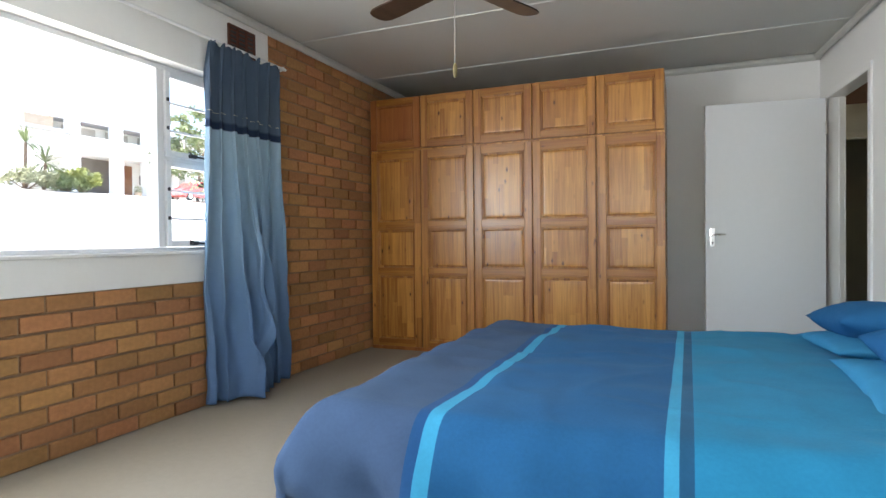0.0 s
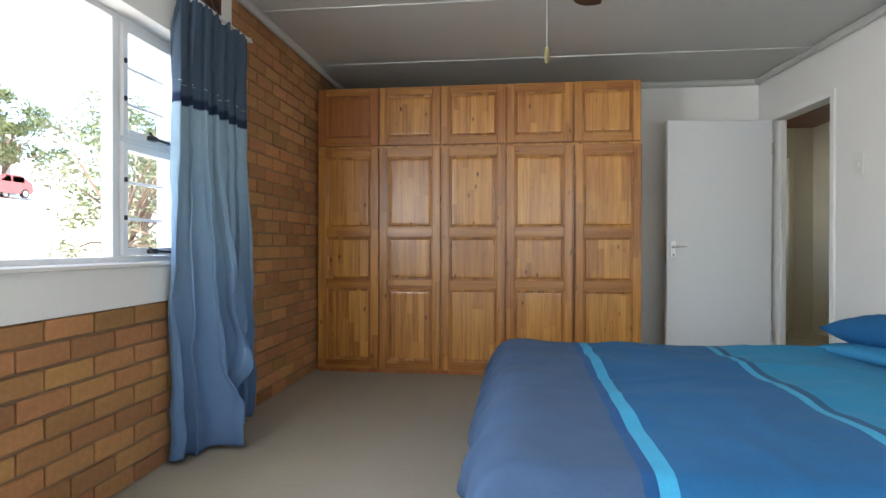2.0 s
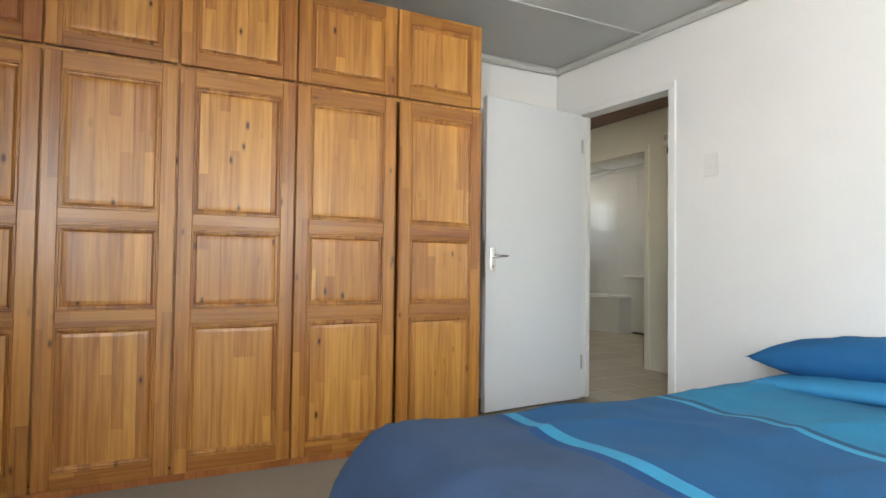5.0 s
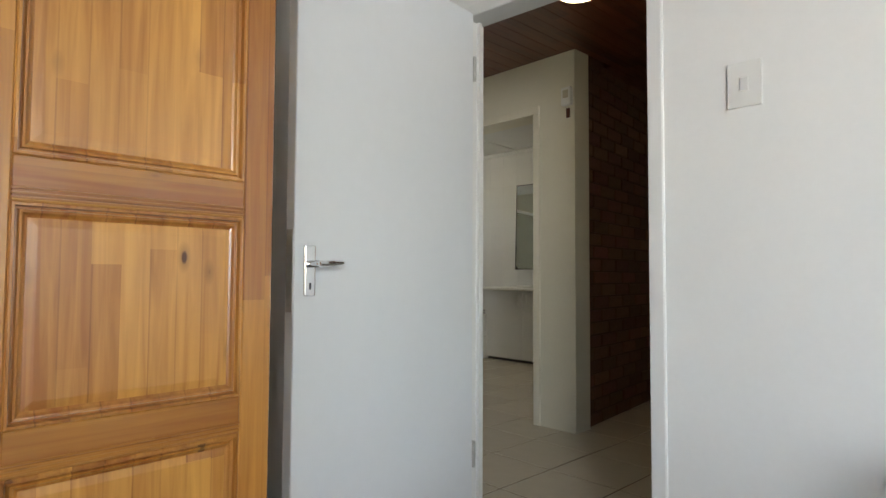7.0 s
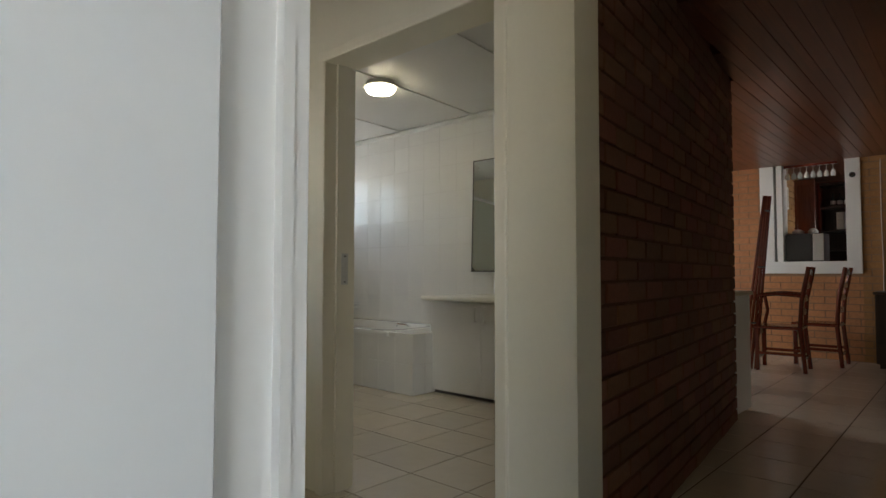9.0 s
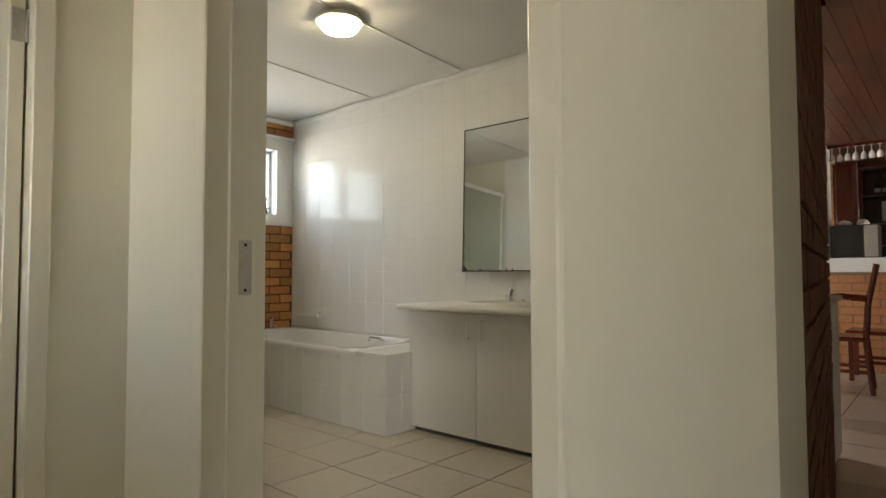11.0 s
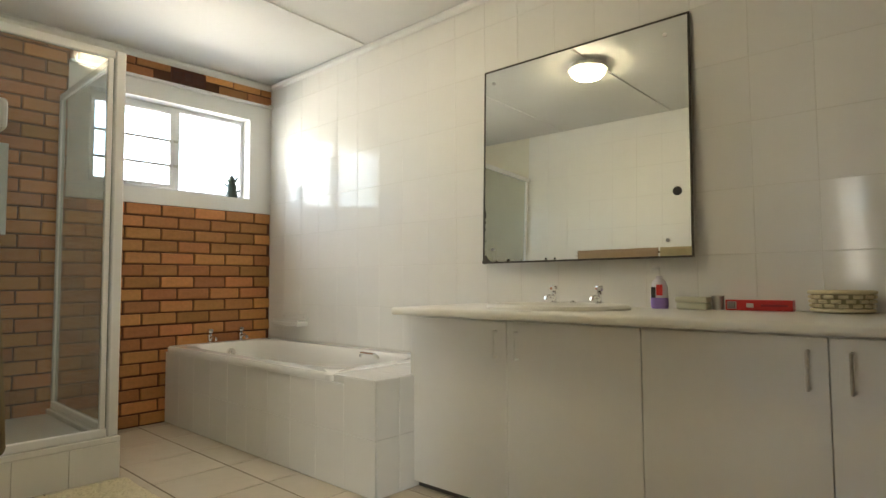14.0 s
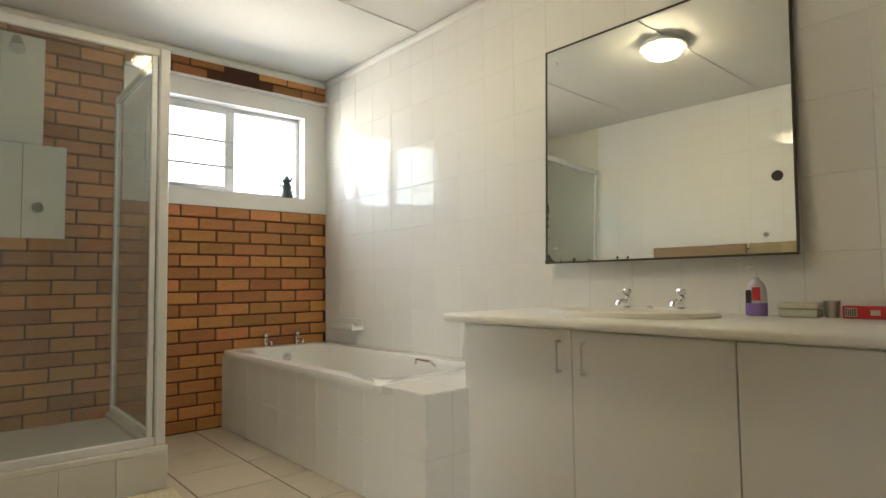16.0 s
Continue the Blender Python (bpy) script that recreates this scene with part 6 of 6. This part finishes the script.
bm = B()
xs = [400, 60, 14, 0, -3, -4, -6, -10, -16, -22, -28, -34, -60, -150, -500]
ys = [-500, -100, -30, -10, 0, 10, 20, 30, 45, 80, 200, 500]
rows = [[bm.verts.new((x, y, height(x))) for y in ys] for x in xs]
for a, b in zip(rows, rows[1:]):
    for k in range(len(ys) - 1):
        bm.faces.new((a[k], a[k + 1], b[k + 1], b[k]))
structure("ground", bm, M_GROUND, "pale sunlit paving rising towards the houses opposite", True)

# house across the street
G = height(-40)
hs = thing("house", "two-storey white rendered house with garage and balconies", "house", (-37, 3.75, G))
part("wall", box(B(), -8, -1.5, 20.5, 34, 0, 5.0), M_RENDER, hs)
part("roof", box(B(), -9, -0.2, 21.0, 35, 5.0, 5.28), M_ROOF, hs)
part("wing", box(B(), -1.5, 0.2, 14.0, 22.0, 2.5, 3.9), M_RENDER, hs)
part("wing_roof", box(B(), -2.0, 0.8, 13.4, 22.3, 3.9, 4.1), M_ROOF, hs)
part("chimney", box(B(), -1.4, -0.4, 19.6, 21.4, 4.1, 5.0), M_STONE, hs, "field-stone chimney")
part("balcony_slab", box(B(), -1.5, 0.3, 22.3, 34, 2.85, 3.05), M_RENDER, hs)
part("balcony_parapet", box(B(), 0.1, 0.3, 22.3, 34, 3.05, 4.0), M_RENDER, hs)
for y in (22.0, 25.2, 27.8, 31.4, 33.5):
    part("pillar", box(B(), -0.3, 0.33, y, y + 0.7, 0, 5.0), M_RENDER, hs)
for y0, y1 in ((22.7, 25.1), (25.9, 27.7), (28.6, 31.3)):
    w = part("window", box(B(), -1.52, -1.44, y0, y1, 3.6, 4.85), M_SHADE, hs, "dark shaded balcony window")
    part("window_frame", box(B(), -1.44, -1.40, (y0 + y1) / 2 - 0.04, (y0 + y1) / 2 + 0.04, 3.6, 4.85), M_RENDER, w)
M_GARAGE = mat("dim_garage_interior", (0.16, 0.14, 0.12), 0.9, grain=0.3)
# garage is a flat panel, its inner shade put into the dark colour
part("garage_shade_panel", box(B(), -1.52, -1.44, 23.9, 26.4, 0.3, 2.8), M_GARAGE, hs, "flat dark panel for the shade inside an open garage")
part("door", box(B(), -1.52, -1.40, 27.2, 28.0, 0.3, 2.6), M_BEDWOOD, hs, "brown wooden front door")
part("meter_box", box(B(), -1.52, -1.36, 28.7, 29.0, 1.3, 2.0), M_GARAGE, hs, "small dark meter box")
fence = thing("fence", "white metal palisade fence on a low wall", "fence", (-35.2, 0, height(-35.2)))
part("plinth", box(B(), -0.1, 0.1, 15.8, 23.1, 0, 0.5), M_RENDER, fence)
part("rail", box(B(), -0.03, 0.03, 15.8, 23.1, 2.2, 2.28), M_RENDER, fence)
for k in range(38):
    part("post", box(B(), -0.02, 0.02, 15.8 + 0.195 * k, 15.85 + 0.195 * k, 0.5, 2.5), M_RENDER, fence)
pot = thing("plant_pot", "terracotta pot with a small plant by the front door", "plant pot", (-36.0, 30.2, height(-36.3)))
part("pot", lathe(B(), [(0.18, 0.0), (0.28, 0.4), (0.31, 0.42), (0.27, 0.42)], seg=16), M_STONE, pot, smooth=True)


def leaves(bm, centre, r, n, size, rng, squash=1.0):
    """A loose cloud of small bent leaves."""
    for _ in range(n):
        d = Vector((rng.gauss(0, 1), rng.gauss(0, 1), rng.gauss(0, 1))).normalized() * r * rng.random() ** 0.45
        p = Vector(centre) + Vector((d.x, d.y, d.z * squash))
        m = Matrix.Translation(p) @ Euler((rng.uniform(0, 6.3), rng.uniform(0, 6.3), rng.uniform(0, 6.3))).to_matrix().to_4x4()
        s = size * rng.uniform(0.6, 1.4)
        q = [bm.verts.new(m @ Vector(v)) for v in ((0, -s, 0), (s * 0.35, 0, s * 0.12), (0, s, 0), (-s * 0.35, 0, s * 0.12))]
        bm.faces.new((q[0], q[1], q[2]))
        bm.faces.new((q[0], q[2], q[3]))


def tree(place, h, spread, seed, label, leaf=0.09, clumps=26, per=150, material=M_LEAF, low=0.35):
    rng = random.Random(seed)
    t = thing("tree", label, "tree", place)
    trunk = B()
    tips = []
    top = Vector((rng.uniform(-0.2, 0.2), rng.uniform(-0.2, 0.2), h * 0.45))
    rod(trunk, (0, 0, -0.2), top, 0.05 * h ** 0.6, 0.03 * h ** 0.6, 10)
    for k in range(clumps):
        a, el = rng.uniform(0, 6.28), rng.uniform(low, 1.0)
        r = spread * math.sqrt(rng.random()) * (1.15 - 0.6 * abs(el - 0.6))
        tip = Vector((r * math.cos(a), r * math.sin(a), h * el))
        base = top * rng.uniform(0.5, 1.0)
        mid = (base + tip) / 2 + Vector((rng.uniform(-.15, .15), rng.uniform(-.15, .15), 0.1)) * spread * 0.5
        rod(trunk, base, mid, 0.018 * h ** 0.5, 0.012 * h ** 0.5, 6)
        rod(trunk, mid, tip, 0.012 * h ** 0.5, 0.004, 6)
        tips.append(tip)
    part("trunk", trunk, M_BARK, t, smooth=True)
    crown = B()
    for tip in tips:
        leaves(crown, tip, spread * rng.uniform(0.2, 0.36), per, leaf, rng, 0.75)
    part("crown", crown, material, t)
    return t


tree((-34.6, 34.6, height(-34.6)), 6.4, 2.9, 3, "leafy green street tree beside the red car", 0.16, 34, 170)
tree((-7.4, 8.9, height(-7.4)), 2.75, 1.3, 7, "sparse grey-green garden tree outside the window", 0.055, 30, 130, M_LEAF2, 0.2)
tree((-9.0, 11.7, height(-9.0)), 3.5, 1.6, 9, "airy green garden tree outside the window", 0.06, 30, 140, M_LEAF, 0.25)


def shrub(place, r, h, seed, label, material):
    rng = random.Random(seed)
    t = thing("shrub", label, "shrub", place)
    st = B()
    cr = B()
    for k in range(16):
        a, q = rng.uniform(0, 6.28), r * math.sqrt(rng.random())
        tip = (q * math.cos(a), q * math.sin(a), h * rng.uniform(0.35, 0.85))
        rod(st, (0, 0, -0.1), tip, 0.03, 0.01, 5)
        leaves(cr, tip, r * 0.4, 110, 0.11, rng, 0.8)
    part("stems", st, M_BARK, t)
    part("crown", cr, material, t)


shrub((-33.5, 24.1, height(-33.5)), 1.0, 1.5, 21, "yellow-green shrub in front of the garage", mat("yellow_green_leaf", (0.17, 0.19, 0.04), 0.6, grain=0.5, scale=2, blotch=0.5))
shrub((-33.2, 22.9, height(-33.2)), 1.4, 1.0, 22, "low green shrub by the fence", M_LEAF)
shrub((-33.0, 20.6, height(-33.0)), 1.2, 1.1, 23, "low green shrub by the fence", M_LEAF2)


bm = B()
leaves(bm, (0, 0, 0.6), 0.32, 120, 0.09, random.Random(41))
part("foliage", bm, M_LEAF2, pot)


def palm(place, h, seed):
    rng = random.Random(seed)
    t = thing("palm", "small spiky palm with a slim trunk by the fence", "palm", place)
    part("trunk", rod(B(), (0, 0, -0.1), (0.1, 0.05, h), 0.11, 0.08, 10), M_BARK, t, smooth=True)
    fr = B()
    for k in range(60):
        a, el = rng.uniform(0, 6.28), rng.uniform(-0.5, 1.4)
        L = rng.uniform(1.0, 1.5)
        d = Vector((math.cos(a) * math.cos(el), math.sin(a) * math.cos(el), math.sin(el)))
        side = d.cross(Vector((0, 0, 1))).normalized() * 0.045
        o = Vector((0.1, 0.05, h))
        tip = o + d * L + Vector((0, 0, -0.18 * L))
        m = o + d * L * 0.5
        v = [fr.verts.new(p) for p in (o, m + side, tip, m - side)]
        fr.faces.new(v)
    part("crown", fr, M_LEAF, t)


palm((-33.6, 20.9, height(-33.6)), 2.5, 31)
palm((-33.2, 21.7, height(-33.2)), 1.5, 32)

# red hatchback
car = thing("car", "small red hatchback parked on the slope", "car", (-32.4, 31.9, height(-32.4)), 0, "")
prof = [(-1.8, 0.32), (-1.82, 0.62), (-1.72, 0.80), (-0.85, 0.92), (-0.35, 1.36), (0.9, 1.40), (1.55, 1.0), (1.78, 0.92), (1.8, 0.35), (1.4, 0.25), (-1.4, 0.25)]
bm = B()
fl = [bm.verts.new((-0.78, y, z)) for y, z in prof]
fr_ = [bm.verts.new((0.78, y, z)) for y, z in prof]
bm.faces.new(fl)
bm.faces.new(fr_[::-1])
for k in range(len(prof)):
    bm.faces.new((fl[k], fr_[k], fr_[(k + 1) % len(prof)], fl[(k + 1) % len(prof)]))
bmesh.ops.bevel(bm, geom=bm.edges[:], offset=0.05, segments=2, affect='EDGES')
part("body", bm, M_CAR, car, smooth=True)
for y0, y1 in ((-0.62, 0.15), (0.22, 1.1)):
    bm = B()
    v = [bm.verts.new(p) for p in ((0.79, y0, 0.95), (0.79, y1, 0.95), (0.79, y1 - 0.08, 1.3), (0.79, y0 + (0.42 if y0 < 0 else 0.02), 1.3))]
    bm.faces.new(v)
    bmesh.ops.solidify(bm, geom=bm.faces[:], thickness=0.01)
    part("side_window", bm, M_CARGLASS, car)
for x in (-0.7, 0.7):
    for y in (-1.15, 1.15):
        w = part("wheel", rod(B(), (x - 0.09, y, 0.29), (x + 0.09, y, 0.29), 0.29, seg=24), M_TYRE, car, smooth=True)
        part("rim", rod(B(), (x - 0.10, y, 0.29), (x + 0.10, y, 0.29), 0.19, seg=20), M_STEEL, w)

# unseen roof added over this house, closing it from the sun
structure("roof", box(B(), XW - 0.75, 11.6, YS - 0.8, YB + 0.8, 2.74, 2.9), M_ROOF, "plain flat roof added over the house to block the sun")
bm = B()
box(bm, 11.1, 11.3, 1.3, YB + 0.3, -0.3, 2.74)
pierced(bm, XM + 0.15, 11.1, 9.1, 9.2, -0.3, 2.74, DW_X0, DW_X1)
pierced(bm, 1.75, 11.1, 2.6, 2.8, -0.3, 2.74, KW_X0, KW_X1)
structure("wall_outer", bm, M_RENDER, "plain outer walls closing the house")

# ---- bricks and tiles ----
BRICK_L, COURSE, JOINT = 0.235, 0.0834, 0.012
_bricks = {}


def brick_mesh(length, material, kind):
    key = (round(length, 3), kind, material.name)
    if key not in _bricks:
        rng = random.Random(hash((round(length * 1000), kind)))
        bm = box(B(), 0, length, -0.0, 0.016, 0, COURSE - JOINT, 0.003)
        for v in bm.verts:
            v.co.x += rng.uniform(-0.0015, 0.0015)
            v.co.z += rng.uniform(-0.0018, 0.0018)
            v.co.y += rng.uniform(-0.0015, 0.0015)
        _bricks[key] = mesh_of("brick", bm, material)
    return _bricks[key]


def lay(wall, m, u0, u1, z0, z1, material, seed=0, near=None, phase=0.0, proud=0.0, skip=None):
    """Running bond on a face: u along it, z up; each brick near the walk is a part, the rest is joined."""
    rng = random.Random(seed)
    rest = []
    rows_n = int(round((z1 - z0) / COURSE))
    inv = wall.matrix_world.inverted()
    for r in range(rows_n):
        z = z0 + r * COURSE + JOINT / 2
        u = u0 - ((phase + (r % 2) * BRICK_L / 2 - u0) % BRICK_L and (u0 - phase - (r % 2) * BRICK_L / 2) % BRICK_L)
        while u < u1 - 0.02:
            a, b = max(u + JOINT / 2, u0), min(u + BRICK_L - JOINT / 2, u1)
            u += BRICK_L
            if b - a < 0.02 or (skip and skip((a + b) / 2, z)):
                continue
            place = m @ Matrix.Translation((a, -proud + rng.uniform(-0.0015, 0.0015), z)) @ Matrix.Rotation(rng.uniform(-0.003, 0.003), 4, 'Y')
            if near is None or near((a + b) / 2, z):
                ob = new("brick", brick_mesh(b - a, material, rng.randrange(4)))
                ob.parent = wall
                ob.matrix_local = inv @ place
            else:
                rest.append((place, b - a))
    if rest:
        bm = B()
        for place, length in rest:
            c = [bm.verts.new(inv @ place @ Vector((x, y, zz))) for x in (0, length) for y in (0, 0.016) for zz in (0, COURSE - JOINT)]
            for f in ((0, 1, 3, 2), (4, 6, 7, 5), (0, 4, 5, 1), (2, 3, 7, 6), (0, 2, 6, 4), (1, 5, 7, 3)):
                bm.faces.new([c[i] for i in f])
        part("brickwork", bm, material, wall)["kind"] = "stuff"


# bedroom west wall: u runs along +y, the face looks to +x
west = Matrix.Translation((XW, 0, 0)) @ Matrix(((0, -1, 0, 0), (1, 0, 0, 0), (0, 0, 1, 0), (0, 0, 0, 1)))
lay(wall_west, west, YS, YN, 0.0, 0.7506, M_BRICK, 1, lambda u, z: 0.9 < u < 4.49, phase=1.549 % BRICK_L, skip=lambda u, z: u > 4.75)
lay(wall_west, west, 3.10, YN, 0.7506, 2.42, M_BRICK, 2, lambda u, z: u < 4.49, phase=1.549 % BRICK_L + BRICK_L / 2, skip=lambda u, z: u > 4.75)
# bathroom window wall: u along +x, the face looks to -y
north = Matrix.Translation((0, YB, 0))
lay(wall_window, north, XB2, XM, 0.0, 1.50, M_BRICK_B, 3, phase=0.05)
lay(wall_window, north, XB2, BW_L, 1.50, 2.5, M_BRICK_B, 4, phase=0.05)
lay(wall_window, north, BW_L, XM, 2.365, 2.532, M_BRICK_B, 5, phase=0.1, skip=lambda u, z: 4.2 < u < 4.46)
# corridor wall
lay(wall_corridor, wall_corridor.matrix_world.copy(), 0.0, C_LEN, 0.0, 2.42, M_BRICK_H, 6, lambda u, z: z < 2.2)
# dining room wall, far off
hatch_face = Matrix.Translation((XH, 0, 0)) @ Matrix(((0, 1, 0, 0), (-1, 0, 0, 0), (0, 0, 1, 0), (0, 0, 0, 1)))
lay(wall_hatch, hatch_face, -5.5, -3.9, 0.0, 2.40, M_BRICK, 7, lambda u, z: False, proud=0.012)
lay(wall_hatch, hatch_face, -7.4, -6.57, 0.0, 2.40, M_BRICK, 8, lambda u, z: False, proud=0.012)
lay(wall_hatch, hatch_face, -6.57, -5.49, 0.0, 1.0, M_BRICK, 9, lambda u, z: False, proud=0.012)
lay(wall_return, Matrix.Translation((0, 6.40, 0)), 9.3, 10.4, 1.0, 2.40, M_BRICK, 10, lambda u, z: False, proud=0.012)

# wall tiles behind bath, mirror and vanity
_tiles = {}


def tile(parent, name, material, x0, x1, y0, y1, z0, z1, bevel=0.0012):
    key = (round(x1 - x0, 3), round(y1 - y0, 3), round(z1 - z0, 3), material.name)
    if key not in _tiles:
        _tiles[key] = mesh_of(name, box(B(), 0, x1 - x0, 0, y1 - y0, 0, z1 - z0, bevel), material)
    ob = new(name, _tiles[key])
    ob.parent = parent
    ob.location = (x0, y0, z0)
    return ob


wall_mirror = bpy.data.objects["wall_mirror"]
y = 9.566 + 3 * 0.2215 - 0.0
while y > 5.9:
    y0, y1 = y - 0.2215 + 0.0011, min(y - 0.0011, YB - 0.002)
    z = 0.528
    while z < BATH_CEIL - 0.03:
        if y1 - y0 > 0.02:
            t_ = tile(wall_mirror, "tile", M_TILE_W, XM, XM + 0.0085, y0, y1, z + 0.0011, min(z + 0.262 - 0.0011, BATH_CEIL - 0.002))
            t_.rotation_euler = (0, radians(random.uniform(-0.12, 0.12)), radians(random.uniform(-0.12, 0.12)))
        z += 0.262
    y -= 0.2215
wall_bw = bpy.data.objects["wall_bathroom_west"]
bm = B()
y = 6.80
while y < 9.20:
    z = 0.004
    while z < BATH_CEIL - 0.03:
        box(bm, XB2 + 0.0005, XB2 + 0.008, y, y + 0.2199, z, min(z + 0.2604, BATH_CEIL - 0.002))
        z += 0.262
    y += 0.2215
part("tiling", bm, M_TILE_W, wall_bw)["kind"] = "stuff"
part("grout", box(B(), XB2 + 0.0003, XB2 + 0.0066, 6.80, 9.2, 0.004, BATH_CEIL - 0.003), M_GROUT_W, wall_bw)

# floor tiles
TS, TG = 0.38, 0.007
far_bm = B()
for i in range(-7, 16):
    for j in range(-11, 8):
        x0, y0 = 3.655 + TS * i, 7.46 + TS * j
        x1, y1 = x0 + TS - TG, y0 + TS - TG
        x0, x1, y0, y1 = max(x0, XD + 0.0), min(x1, XH), max(y0, 3.2), min(y1, YB)
        if x1 - x0 < 0.03 or y1 - y0 < 0.03 or (x0 < XD2 and y0 < 4.25):
            continue
        hall = x0 < XB2 and y0 < HALL_N + 0.2
        room = x1 > XB2 - 0.15 and x0 < XM and y0 > 5.4
        corridor = y0 < 7.2 and x0 > XB
        if x1 < XB2 and y0 > 8.9 or not (hall or room or corridor):
            continue
        if x0 < 5.4:
            tile(floor_tiled, "tile", M_TILE_F, x0, x1, y0, y1, -0.006, 0.0, 0.0015)
        else:
            box(far_bm, x0, x1, y0, y1, -0.006, 0.0)
part("tiling", far_bm, M_TILE_F, floor_tiled)["kind"] = "stuff"
